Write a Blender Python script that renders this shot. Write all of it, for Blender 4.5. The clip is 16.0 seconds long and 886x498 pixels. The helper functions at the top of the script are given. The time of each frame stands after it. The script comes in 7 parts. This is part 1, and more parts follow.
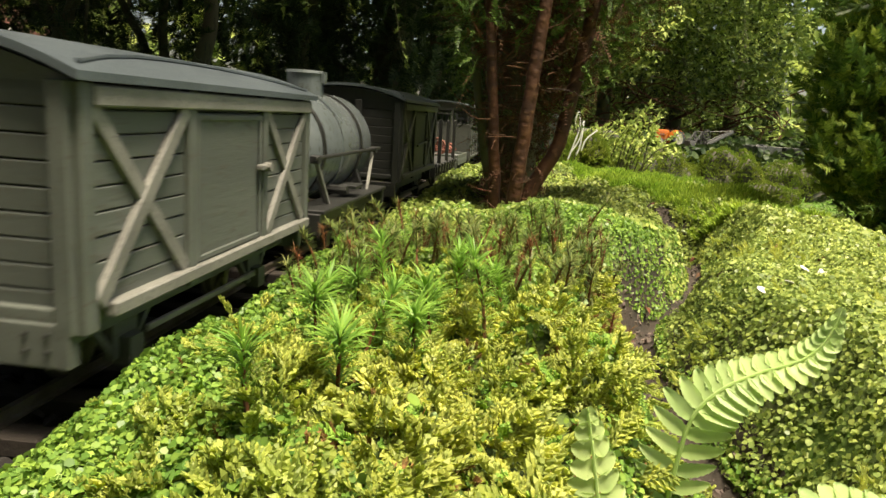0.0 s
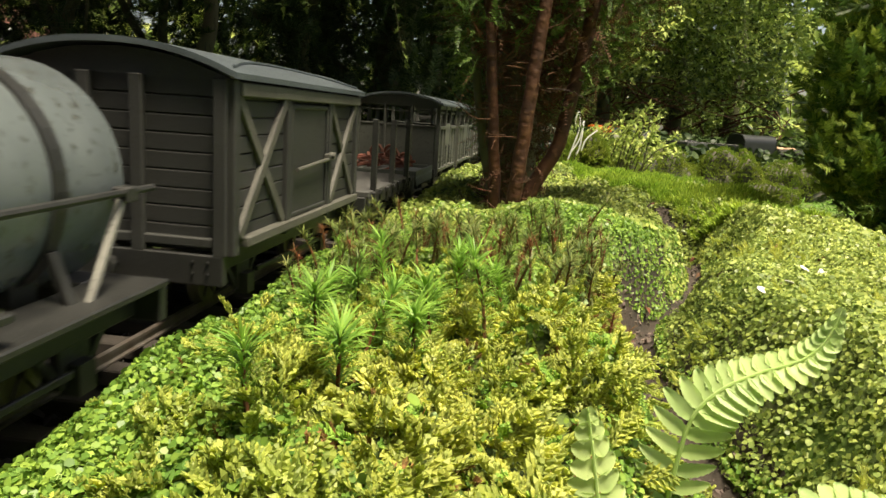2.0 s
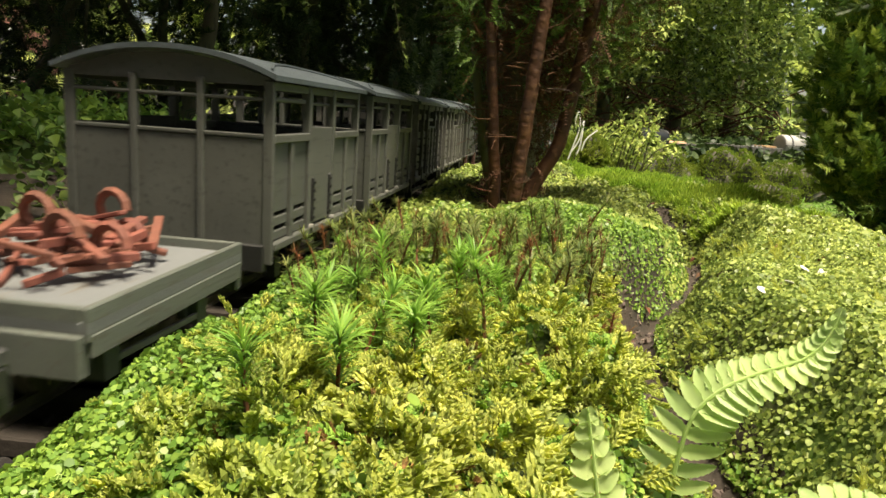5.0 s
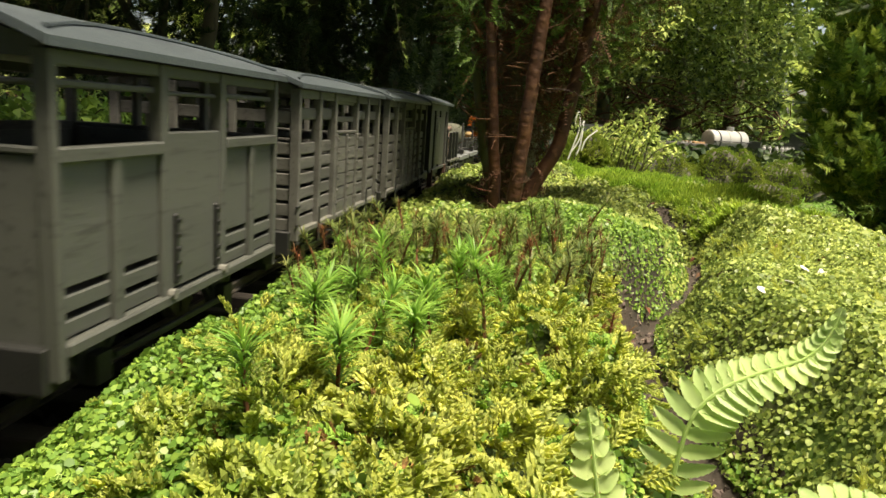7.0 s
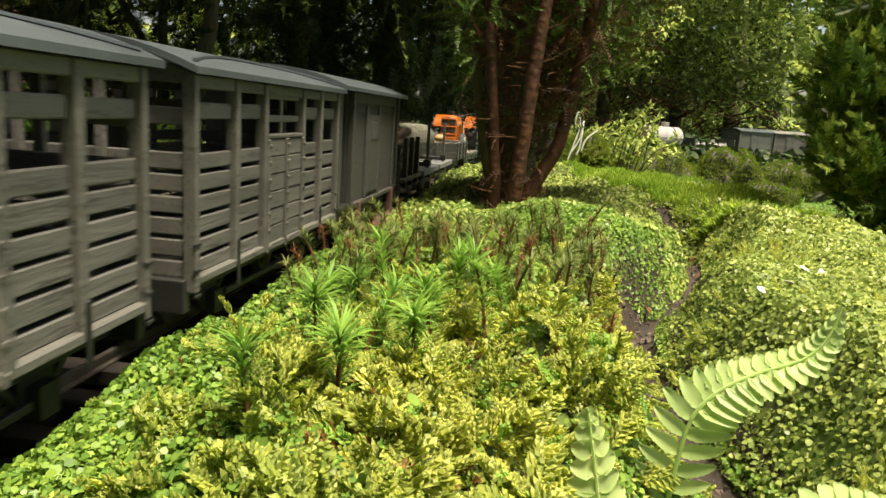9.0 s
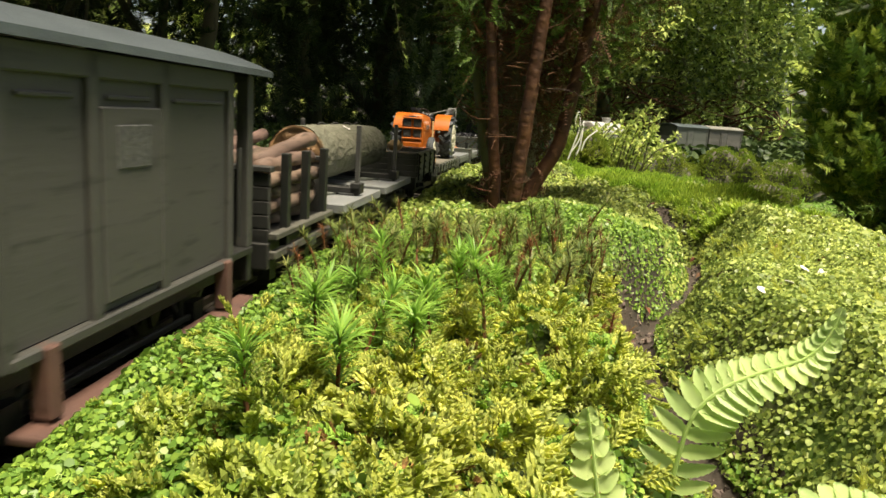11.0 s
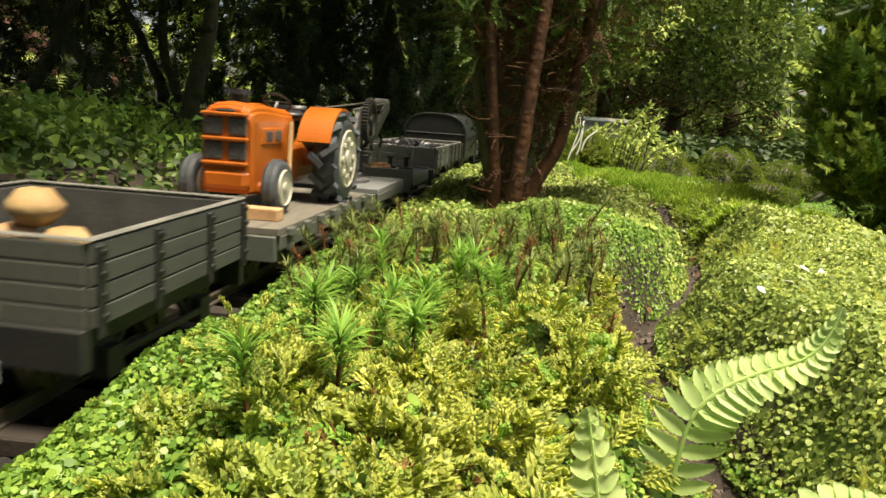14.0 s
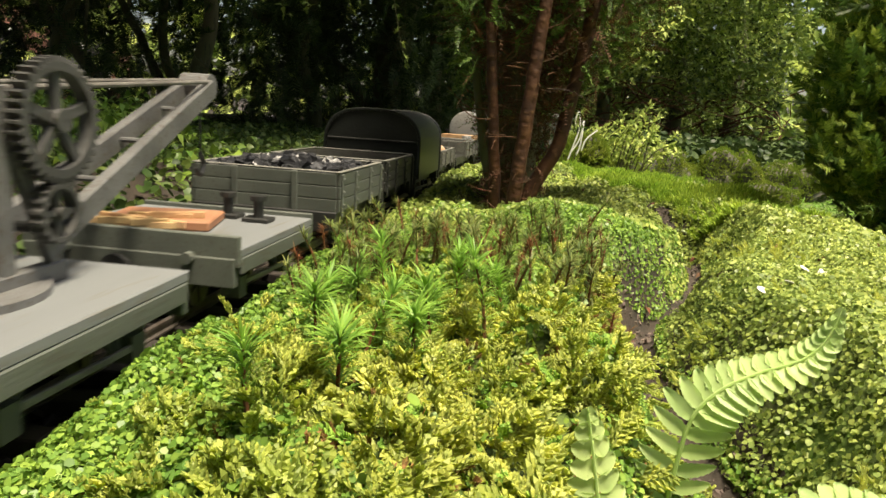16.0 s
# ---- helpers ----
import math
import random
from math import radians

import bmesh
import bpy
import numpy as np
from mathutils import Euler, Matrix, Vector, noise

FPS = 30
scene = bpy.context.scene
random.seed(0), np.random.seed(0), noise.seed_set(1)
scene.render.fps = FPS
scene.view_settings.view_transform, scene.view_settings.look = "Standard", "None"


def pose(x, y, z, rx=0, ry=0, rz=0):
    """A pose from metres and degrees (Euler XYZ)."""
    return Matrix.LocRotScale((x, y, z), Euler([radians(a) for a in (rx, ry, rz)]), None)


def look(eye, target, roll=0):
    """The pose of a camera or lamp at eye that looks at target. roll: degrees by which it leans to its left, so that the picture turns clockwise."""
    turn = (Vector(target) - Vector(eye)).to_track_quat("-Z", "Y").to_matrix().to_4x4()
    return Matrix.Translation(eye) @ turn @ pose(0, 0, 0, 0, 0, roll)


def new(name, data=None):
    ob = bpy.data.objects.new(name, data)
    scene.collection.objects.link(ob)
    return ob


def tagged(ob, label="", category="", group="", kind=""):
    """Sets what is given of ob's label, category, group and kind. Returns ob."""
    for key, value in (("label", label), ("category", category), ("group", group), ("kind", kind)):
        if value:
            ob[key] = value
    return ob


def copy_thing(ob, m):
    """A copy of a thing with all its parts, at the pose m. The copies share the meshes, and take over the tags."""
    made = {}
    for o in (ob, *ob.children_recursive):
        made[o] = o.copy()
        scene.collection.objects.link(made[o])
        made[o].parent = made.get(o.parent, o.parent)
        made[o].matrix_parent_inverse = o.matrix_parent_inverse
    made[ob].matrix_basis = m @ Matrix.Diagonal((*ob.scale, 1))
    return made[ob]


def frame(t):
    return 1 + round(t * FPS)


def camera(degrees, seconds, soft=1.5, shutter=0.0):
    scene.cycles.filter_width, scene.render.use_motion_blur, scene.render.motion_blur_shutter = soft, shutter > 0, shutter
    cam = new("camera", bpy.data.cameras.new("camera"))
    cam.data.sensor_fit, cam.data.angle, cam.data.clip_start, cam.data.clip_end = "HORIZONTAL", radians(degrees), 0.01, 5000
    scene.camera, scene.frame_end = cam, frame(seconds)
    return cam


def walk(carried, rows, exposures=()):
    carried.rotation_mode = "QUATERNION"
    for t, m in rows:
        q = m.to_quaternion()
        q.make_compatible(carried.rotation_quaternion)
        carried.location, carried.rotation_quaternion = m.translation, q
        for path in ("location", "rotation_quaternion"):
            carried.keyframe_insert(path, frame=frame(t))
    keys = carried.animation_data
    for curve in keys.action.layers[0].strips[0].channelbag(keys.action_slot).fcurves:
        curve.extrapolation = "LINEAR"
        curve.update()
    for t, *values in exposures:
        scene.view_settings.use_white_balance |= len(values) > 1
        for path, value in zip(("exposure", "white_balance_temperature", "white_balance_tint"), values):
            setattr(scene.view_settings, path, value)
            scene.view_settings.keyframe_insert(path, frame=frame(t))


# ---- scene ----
cam = camera(65.0, 16.0, shutter=0.5)
EYE = (0.0, 0.0, 0.118)
CAM_POSE = Matrix.Translation(EYE) @ pose(0, 0, 0, 90 - 10.95, 0, 0) @ pose(0, 0, 0, 0, 0, 3.85)
walk(cam, [(0.0, CAM_POSE), (16.0, CAM_POSE)], [(0.0, 1.2, 7950, 9), (16.0, 1.2, 7950, 9)])

# ---- world, sun, exposure ----
world = bpy.data.worlds.new("overcast_sky")
scene.world = world
world.use_nodes = True
wn = world.node_tree.nodes
sky = wn.new("ShaderNodeTexSky")
sky.sky_type, sky.sun_disc = "NISHITA", False
SUN_EL, SUN_AZ = 73.0, 138.0
sky.sun_elevation, sky.sun_rotation = radians(SUN_EL), radians(SUN_AZ)
sky.air_density, sky.dust_density = 1.0, 4.0
world.node_tree.links.new(sky.outputs[0], wn["Background"].inputs[0])
wn["Background"].inputs[1].default_value = 0.10
sun_data = bpy.data.lights.new("sun", "SUN")
sun_data.energy, sun_data.angle, sun_data.color = 3.6, radians(16), (1.0, 0.96, 0.88)
sun = new("sun", sun_data)
az, el = radians(SUN_AZ), radians(SUN_EL)
sun.matrix_basis = look((3 * math.sin(az) * math.cos(el), 3 * math.cos(az) * math.cos(el), 3 * math.sin(el)), (0, 0, 0))

# ---- track plan: heading by distance, and the distance run by time ----
KN_S = [-0.6, -0.075, 0.45, 0.975, 1.5, 2.025, 2.55, 3.075, 3.6]
KN_H = [4.56, 7.35, 7.37, 9.3, 17.4, 31.9, 49.6, 64.8, 75.2]
RUN_T = [0, 1.5, 3.0, 5.0, 7.5, 9.0, 11.0, 12.5, 14.0, 15.0, 16.0]
RUN_V = [0.2314, 0.2026, 0.224, 0.2188, 0.2025, 0.1926, 0.1975, 0.2165, 0.2612, 0.2593, 0.2308]
PS = np.arange(-4.6, 6.6, 0.005)
PH = np.radians(np.interp(PS, KN_S, KN_H))
PX = np.concatenate([[0], np.cumsum((np.sin(PH[1:]) + np.sin(PH[:-1])) / 2 * 0.005)])
PY = np.concatenate([[0], np.cumsum((np.cos(PH[1:]) + np.cos(PH[:-1])) / 2 * 0.005)])
PX += -0.1366 - np.interp(0, PS, PX)
PY += 0.622 - np.interp(0, PS, PY)
RT = np.linspace(0, 16, 321)
RV = np.interp(RT, RUN_T, RUN_V)
RD = np.concatenate([[0], np.cumsum((RV[1:] + RV[:-1]) / 2 * 0.05)])


def run(t):
    return float(np.interp(t, RT, RD))


def track(s, lat=0.0):
    h = float(np.interp(s, PS, PH))
    return (float(np.interp(s, PS, PX)) + lat * math.cos(h), float(np.interp(s, PS, PY)) - lat * math.sin(h), h)


def car_pose(s, half):
    """A vehicle whose two pivots stand on the track, half each way from s."""
    ax, ay, _ = track(s - half)
    bx, by, _ = track(s + half)
    return pose((ax + bx) / 2, (ay + by) / 2, 0, 0, 0, -math.degrees(math.atan2(bx - ax, by - ay)))


# ---- materials ----
def mat(name, c1, c2=None, rough=0.7, metal=0.0, scale=60.0, fine=600.0, bump=0.3, spread=0.0, wear=None, stretch=(1, 1, 1), trans=0.0, spec=0.5, depth=0.0008):
    m = bpy.data.materials.new(name)
    m.use_nodes = True
    nt = m.node_tree
    n, ln = nt.nodes, nt.links
    p = n["Principled BSDF"]
    c2 = c2 or tuple(v * 0.7 for v in c1)
    tc = n.new("ShaderNodeTexCoord")
    mp = n.new("ShaderNodeMapping")
    mp.inputs["Scale"].default_value = stretch
    ln.new(tc.outputs["Object"], mp.inputs[0])
    big, small = n.new("ShaderNodeTexNoise"), n.new("ShaderNodeTexNoise")
    for k, s in ((big, scale), (small, fine)):
        k.inputs["Scale"].default_value = s
        k.inputs["Detail"].default_value = 4
        ln.new(mp.outputs[0], k.inputs["Vector"])
    ramp = n.new("ShaderNodeMapRange")
    ramp.inputs[1].default_value, ramp.inputs[2].default_value = 0.35, 0.65
    ln.new(big.outputs[0], ramp.inputs[0])
    mix = n.new("ShaderNodeMix")
    mix.data_type = "RGBA"
    mix.inputs[6].default_value, mix.inputs[7].default_value = (*c1, 1), (*c2, 1)
    ln.new(ramp.outputs[0], mix.inputs[0])
    col = mix.outputs[2]
    if wear:
        mr = n.new("ShaderNodeMapRange")
        mr.inputs[1].default_value, mr.inputs[2].default_value = 0.56, 0.7
        ln.new(small.outputs[0], mr.inputs[0])
        mw = n.new("ShaderNodeMix")
        mw.data_type = "RGBA"
        ln.new(mr.outputs[0], mw.inputs[0])
        ln.new(col, mw.inputs[6])
        mw.inputs[7].default_value = (*wear, 1)
        col = mw.outputs[2]
    if spread:
        hsv = n.new("ShaderNodeHueSaturation")
        geo, obi = n.new("ShaderNodeNewGeometry"), n.new("ShaderNodeObjectInfo")
        add = n.new("ShaderNodeMath")
        ln.new(geo.outputs["Random Per Island"], add.inputs[0])
        ln.new(obi.outputs["Random"], add.inputs[1])
        fr = n.new("ShaderNodeMath")
        fr.operation = "FRACT"
        ln.new(add.outputs[0], fr.inputs[0])
        val = n.new("ShaderNodeMapRange")
        val.inputs[3].default_value, val.inputs[4].default_value = 1 - spread, 1 + spread
        ln.new(fr.outputs[0], val.inputs[0])
        ln.new(val.outputs[0], hsv.inputs["Value"])
        hue = n.new("ShaderNodeMapRange")
        hue.inputs[3].default_value, hue.inputs[4].default_value = 0.5 + spread * 0.04, 0.5 - spread * 0.07
        ln.new(fr.outputs[0], hue.inputs[0])
        ln.new(hue.outputs[0], hsv.inputs["Hue"])
        ln.new(col, hsv.inputs["Color"])
        col = hsv.outputs[0]
    ln.new(col, p.inputs["Base Color"])
    p.inputs["Roughness"].default_value, p.inputs["Metallic"].default_value = rough, metal
    p.inputs["Specular IOR Level"].default_value = spec
    if bump:
        b = n.new("ShaderNodeBump")
        b.inputs["Strength"].default_value, b.inputs["Distance"].default_value = bump, depth
        ln.new(small.outputs[0], b.inputs["Height"])
        ln.new(b.outputs[0], p.inputs["Normal"])
    if trans:
        t, ms = n.new("ShaderNodeBsdfTranslucent"), n.new("ShaderNodeMixShader")
        ln.new(col, t.inputs[0])
        ms.inputs[0].default_value = trans
        ln.new(p.outputs[0], ms.inputs[1])
        ln.new(t.outputs[0], ms.inputs[2])
        ln.new(ms.outputs[0], n["Material Output"].inputs[0])
    return m


GRAIN = (1, 0.12, 1)
M_GREY = mat("weathered_grey_paint", (0.1, 0.113, 0.095), (0.07, 0.081, 0.069), 0.6, 0, 30, 500, 0.25, 0.06, (0.075, 0.0735, 0.06), GRAIN)
M_GREY2 = mat("dark_grey_paint", (0.03, 0.032, 0.029), (0.02, 0.0215, 0.0195), 0.6, 0, 30, 500, 0.25, 0.06, (0.02, 0.02, 0.016), GRAIN)
M_SLAT = mat("bleached_grey_slats", (0.1287, 0.1287, 0.1131), (0.078, 0.078, 0.06864), 0.65, 0, 40, 450, 0.5, 0.12, (0.0546, 0.05226, 0.04524), GRAIN)
M_COACH = mat("grey_green_paint", (0.0841, 0.0899, 0.0783), (0.0638, 0.06844, 0.05974), 0.55, 0, 22, 300, 0.2, 0.05, (0.0522, 0.0551, 0.04814), GRAIN)
M_FRAME = mat("dark_grey_iron", (0.022, 0.023, 0.021), (0.013, 0.014, 0.013), 0.5, 0, 50, 700, 0.3, 0.05)
M_TRIM = mat("pale_grey_trim", (0.2, 0.2, 0.176), (0.136, 0.136, 0.12), 0.55, 0, 40, 600, 0.3, 0.06, (0.088, 0.088, 0.076))
M_BRAKE = mat("sooty_grey_paint", (0.055, 0.056, 0.05), (0.04, 0.041, 0.037), 0.55, 0, 22, 300, 0.2, 0.05, (0.03, 0.031, 0.028), GRAIN)
M_ROOF = mat("grey_felt_roof", (0.085, 0.105, 0.115), (0.058, 0.073, 0.08), 0.33, 0, 25, 900, 0.35, 0.03)
M_TANK = mat("tank_grey_green_iron", (0.13, 0.152, 0.155), (0.085, 0.103, 0.105), 0.27, 0.0, 22, 200, 0.2, 0, (0.062, 0.0682, 0.062))
M_TANKP = mat("tank_pale_grey", (0.42, 0.42, 0.4), (0.34, 0.34, 0.32), 0.45, 0.0, 22, 200, 0.2, 0, (0.3, 0.3, 0.28))
M_DECK = mat("worn_grey_deck", (0.058, 0.059, 0.056), (0.042, 0.043, 0.041), 0.65, 0, 30, 300, 0.4, 0.05, (0.04, 0.0368, 0.032), GRAIN)
M_DECKP = mat("pale_grey_deck", (0.175, 0.188, 0.19), (0.135, 0.147, 0.15), 0.6, 0, 20, 200, 0.25, 0.04, (0.144, 0.14, 0.124), GRAIN)
M_DECKT = mat("worn_tan_deck", (0.15, 0.14, 0.112), (0.105, 0.1, 0.082), 0.65, 0, 30, 300, 0.4, 0.05, (0.09, 0.08, 0.062), GRAIN)
M_INSIDE = mat("dark_interior_wood", (0.07, 0.07, 0.06), (0.045, 0.045, 0.04), 0.8)
M_BLACK = mat("black_green_sheet", (0.014, 0.017, 0.015), (0.009, 0.011, 0.01), 0.45, 0, 40, 300, 0.3)
M_CRANE = mat("worn_pale_grey_iron", (0.14, 0.143, 0.14), (0.088, 0.09, 0.088), 0.55, 0, 40, 400, 0.4, 0.05, (0.07, 0.055, 0.042))
M_WHEEL = mat("steel_wheel", (0.25, 0.23, 0.2), (0.14, 0.12, 0.1), 0.45, 0.6)
M_RUST = mat("rusty_iron", (0.216, 0.072, 0.045), (0.144, 0.054, 0.036), 0.75, 0, 80, 500, 0.5, 0.15)
M_STEP = mat("rusty_brown_step", (0.11, 0.055, 0.04125), (0.077, 0.04125, 0.033), 0.7, 0, 60, 400, 0.4)
M_RAIL = mat("rail_steel", (0.22, 0.2, 0.18), (0.14, 0.11, 0.09), 0.4, 0.7)
M_SLEEPER = mat("sleeper_wood", (0.03, 0.024, 0.018), (0.02, 0.016, 0.012), 0.85, 0, 50, 400, 0.5, 0.15)
M_BARK = mat("grey_green_log_bark", (0.14, 0.145, 0.105), (0.075, 0.075, 0.052), 0.8, 0, 28, 190, 0.9, 0, (0.09, 0.085, 0.06), (1, 0.45, 1), depth=0.004)
M_CUT = mat("cut_log_end", (0.22, 0.12, 0.05), (0.08, 0.048, 0.024), 0.75, 0, 30, 250, 0.5)
M_LOGS = mat("brown_round_wood", (0.17, 0.115, 0.082), (0.085, 0.055, 0.042), 0.75, 0, 60, 350, 0.6, 0.3, (0.045, 0.03, 0.022), (1, 0.2, 1))
M_ORANGE = mat("orange_enamel", (0.44, 0.118, 0.016), (0.37, 0.095, 0.013), 0.32, 0, 40, 300, 0.04)
M_TYRE = mat("dark_rubber", (0.035, 0.042, 0.05), (0.06, 0.07, 0.075), 0.6, 0, 60, 500, 0.3)
M_CREAM = mat("cream_rim_paint", (0.4675, 0.459, 0.3655), (0.374, 0.3655, 0.289), 0.45, 0, 60, 400, 0.15)
M_GRILLE = mat("dark_grille", (0.05, 0.055, 0.055), (0.12, 0.12, 0.115), 0.5, 0.3, 400, 900, 0.6)
M_SEAT = mat("black_seat", (0.02, 0.02, 0.022), None, 0.4)
M_TIMBER = mat("reddish_timber", (0.36, 0.17, 0.09), (0.28, 0.12, 0.065), 0.7, 0, 40, 300, 0.4, 0.1, None, (0.2, 1, 1))
M_STRAW = mat("pale_split_wood", (0.5, 0.34, 0.16), (0.36, 0.22, 0.1), 0.75, 0, 60, 400, 0.5, 0.2)
M_CLOTH = mat("dark_green_cloth", (0.02, 0.06, 0.035), (0.014, 0.042, 0.025), 0.85, 0, 60, 700, 0.5)
M_COAL = mat("black_coal", (0.02, 0.021, 0.024), (0.035, 0.036, 0.04), 0.35, 0, 60, 400, 0.6, 0.3)
M_ROPE = mat("grey_chain", (0.2, 0.19, 0.17), (0.12, 0.11, 0.1), 0.6, 0.3)
M_PEACH = mat("peach_sacks", (0.55, 0.36, 0.22), (0.45, 0.28, 0.17), 0.8)
M_WHITE = mat("white_wire", (0.8, 0.8, 0.78), (0.7, 0.7, 0.66), 0.5, 0, 40, 300, 0.1)
M_PETAL = mat("white_petal", (0.8, 0.78, 0.78), (0.7, 0.66, 0.66), 0.6, 0, 90, 400, 0.1, 0.05)
# plants and ground
M_SOIL = mat("dark_damp_soil", (0.05, 0.037, 0.026), (0.025, 0.02, 0.014), 0.85, 0, 30, 260, 1.0)
M_GROUND = mat("mossy_ground", (0.10, 0.17, 0.03), (0.07, 0.08, 0.025), 0.9, 0, 22, 240, 1.0)
M_BALLAST = mat("dark_ballast", (0.026, 0.023, 0.02), (0.015, 0.013, 0.011), 0.85, 0, 90, 300, 1.0, 0.4)
M_LEAF = mat("fresh_round_leaves", (0.23, 0.4, 0.075), (0.135, 0.27, 0.045), 0.4, 0, 9, 300, 0.0, 0.38, None, (1, 1, 1), 0.35, spec=0.42)
M_LEAFY = mat("yellow_green_round_leaves", (0.38, 0.48, 0.13), (0.26, 0.36, 0.09), 0.4, 0, 9, 300, 0.0, 0.35, None, (1, 1, 1), 0.35, spec=0.42)
M_MOSS = mat("yellow_green_feather_moss", (0.58, 0.63, 0.17), (0.4, 0.5, 0.11), 0.45, 0, 16, 300, 0.0, 0.28, None, (1, 1, 1), 0.5, spec=0.4)
M_MOSSBR = mat("withered_brown_moss", (0.34, 0.21, 0.075), (0.22, 0.14, 0.05), 0.7, 0, 20, 300, 0.0, 0.35, None, (1, 1, 1), 0.2, spec=0.2)
M_MOSSD = mat("deep_green_moss", (0.28, 0.48, 0.07), (0.38, 0.52, 0.09), 0.65, 0, 8, 300, 0.0, 0.35, None, (1, 1, 1), 0.3, spec=0.22)
M_HAIR = mat("haircap_green", (0.25, 0.47, 0.09), (0.17, 0.35, 0.06), 0.4, 0, 60, 300, 0.0, 0.3, None, (1, 1, 1), 0.4, spec=0.3)
M_HAIRR = mat("haircap_red_brown", (0.22, 0.085, 0.035), (0.15, 0.12, 0.045), 0.5, 0, 60, 300, 0.0, 0.35, None, (1, 1, 1), 0.2, spec=0.2)
M_HAIRD = mat("haircap_olive", (0.12, 0.19, 0.05), (0.17, 0.165, 0.05), 0.5, 0, 60, 300, 0.0, 0.35, None, (1, 1, 1), 0.25, spec=0.22)
M_STEM = mat("reddish_moss_stem", (0.2, 0.06, 0.025), (0.12, 0.09, 0.03), 0.6, 0, 80, 400, 0.1, 0.3)
M_FERN = mat("pale_young_fern", (0.58, 0.74, 0.32), (0.44, 0.63, 0.22), 0.4, 0, 40, 300, 0.1, 0.12, None, (1, 1, 1), 0.5, spec=0.4)
M_YEW = mat("yew_needles", (0.11, 0.2, 0.045), (0.065, 0.13, 0.03), 0.4, 0, 6, 200, 0.0, 0.4, None, (1, 1, 1), 0.2, spec=0.22)
M_YEWT = mat("yew_tip_needles", (0.28, 0.36, 0.075), (0.19, 0.28, 0.06), 0.4, 0, 6, 200, 0.0, 0.35, None, (1, 1, 1), 0.3, spec=0.22)
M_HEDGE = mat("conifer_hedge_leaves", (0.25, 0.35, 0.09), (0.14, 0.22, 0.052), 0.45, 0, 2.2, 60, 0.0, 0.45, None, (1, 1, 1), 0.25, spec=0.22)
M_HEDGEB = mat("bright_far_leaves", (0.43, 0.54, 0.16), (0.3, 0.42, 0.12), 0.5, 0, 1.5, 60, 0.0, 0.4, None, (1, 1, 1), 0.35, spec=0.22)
M_IVY = mat("ivy_leaves", (0.11, 0.19, 0.045), (0.06, 0.115, 0.03), 0.45, 0, 5, 60, 0.0, 0.5, None, (1, 1, 1), 0.25, spec=0.3)
# leaf green darkened to carry the shade inside hedge and yews
M_DARKLF = mat("shade_toned_leaves", (0.05, 0.09, 0.025), (0.03, 0.06, 0.018), 0.45, 0, 3, 60, 0.0, 0.5, None, (1, 1, 1), 0.2, spec=0.22)
M_BROWNLF = mat("dead_brown_twigs", (0.13, 0.06, 0.022), (0.07, 0.034, 0.013), 0.8, 0, 20, 200, 0.0, 0.4, None, (1, 1, 1), 0.15)
M_TRUNK = mat("reddish_tree_bark", (0.075, 0.03, 0.011), (0.032, 0.013, 0.006), 0.65, 0, 50, 140, 1.0, 0, (0.11, 0.052, 0.022), (0.8, 0.8, 1.1), spec=0.3, depth=0.002)
M_TRUNKD = mat("dark_mossy_bark", (0.1, 0.09, 0.045), (0.075, 0.09, 0.03), 0.8, 0, 12, 90, 1.0, 0, (0.04, 0.035, 0.025), (1, 1, 0.3))
M_ROCK = mat("grey_garden_stone", (0.11, 0.095, 0.075), (0.06, 0.065, 0.04), 0.85, 0, 14, 120, 1.0)
M_TRIM2 = mat("dull_grey_trim", (0.09, 0.09, 0.075), (0.06375, 0.06375, 0.0525), 0.55, 0, 40, 600, 0.3, 0.06, (0.0375, 0.0375, 0.0315))
M_MOSSB = mat("dark_boulder_moss", (0.19, 0.31, 0.045), (0.25, 0.32, 0.06), 0.7, 0, 14, 300, 0.0, 0.4, None, (1, 1, 1), 0.2, spec=0.2)
M_GRIT = mat("brown_grit", (0.13, 0.105, 0.08), (0.07, 0.055, 0.045), 0.85, 0, 90, 500, 0.5, 0.4)
M_MOSSG = mat("fresh_green_moss", (0.3, 0.52, 0.1), (0.22, 0.42, 0.07), 0.5, 0, 14, 300, 0.0, 0.35, None, (1, 1, 1), 0.35, spec=0.3)
M_LAWN = mat("lawn_blades", (0.16, 0.33, 0.05), (0.12, 0.25, 0.04), 0.5, 0, 5, 60, 0.0, 0.3, None, (1, 1, 1), 0.3, spec=0.22)


# ---- mesh helpers ----
def part(name, bm, material, parent, label="", smooth=False):
    me = bpy.data.meshes.new(name)
    bm.to_mesh(me)
    bm.free()
    me.materials.append(material)
    if smooth:
        me.shade_smooth()
    ob = new(name, me)
    ob.parent = parent
    if label:
        tagged(ob, label)
    return ob


def box(bm, x0, x1, y0, y1, z0, z1, m=None):
    vs = [bm.verts.new((x, y, z)) for z in (z0, z1) for x, y in ((x0, y0), (x1, y0), (x1, y1), (x0, y1))]
    if m is not None:
        for v in vs:
            v.co = m @ v.co
    for f in ((3, 2, 1, 0), (4, 5, 6, 7), (0, 1, 5, 4), (1, 2, 6, 5), (2, 3, 7, 6), (3, 0, 4, 7)):
        bm.faces.new([vs[i] for i in f])
    return vs


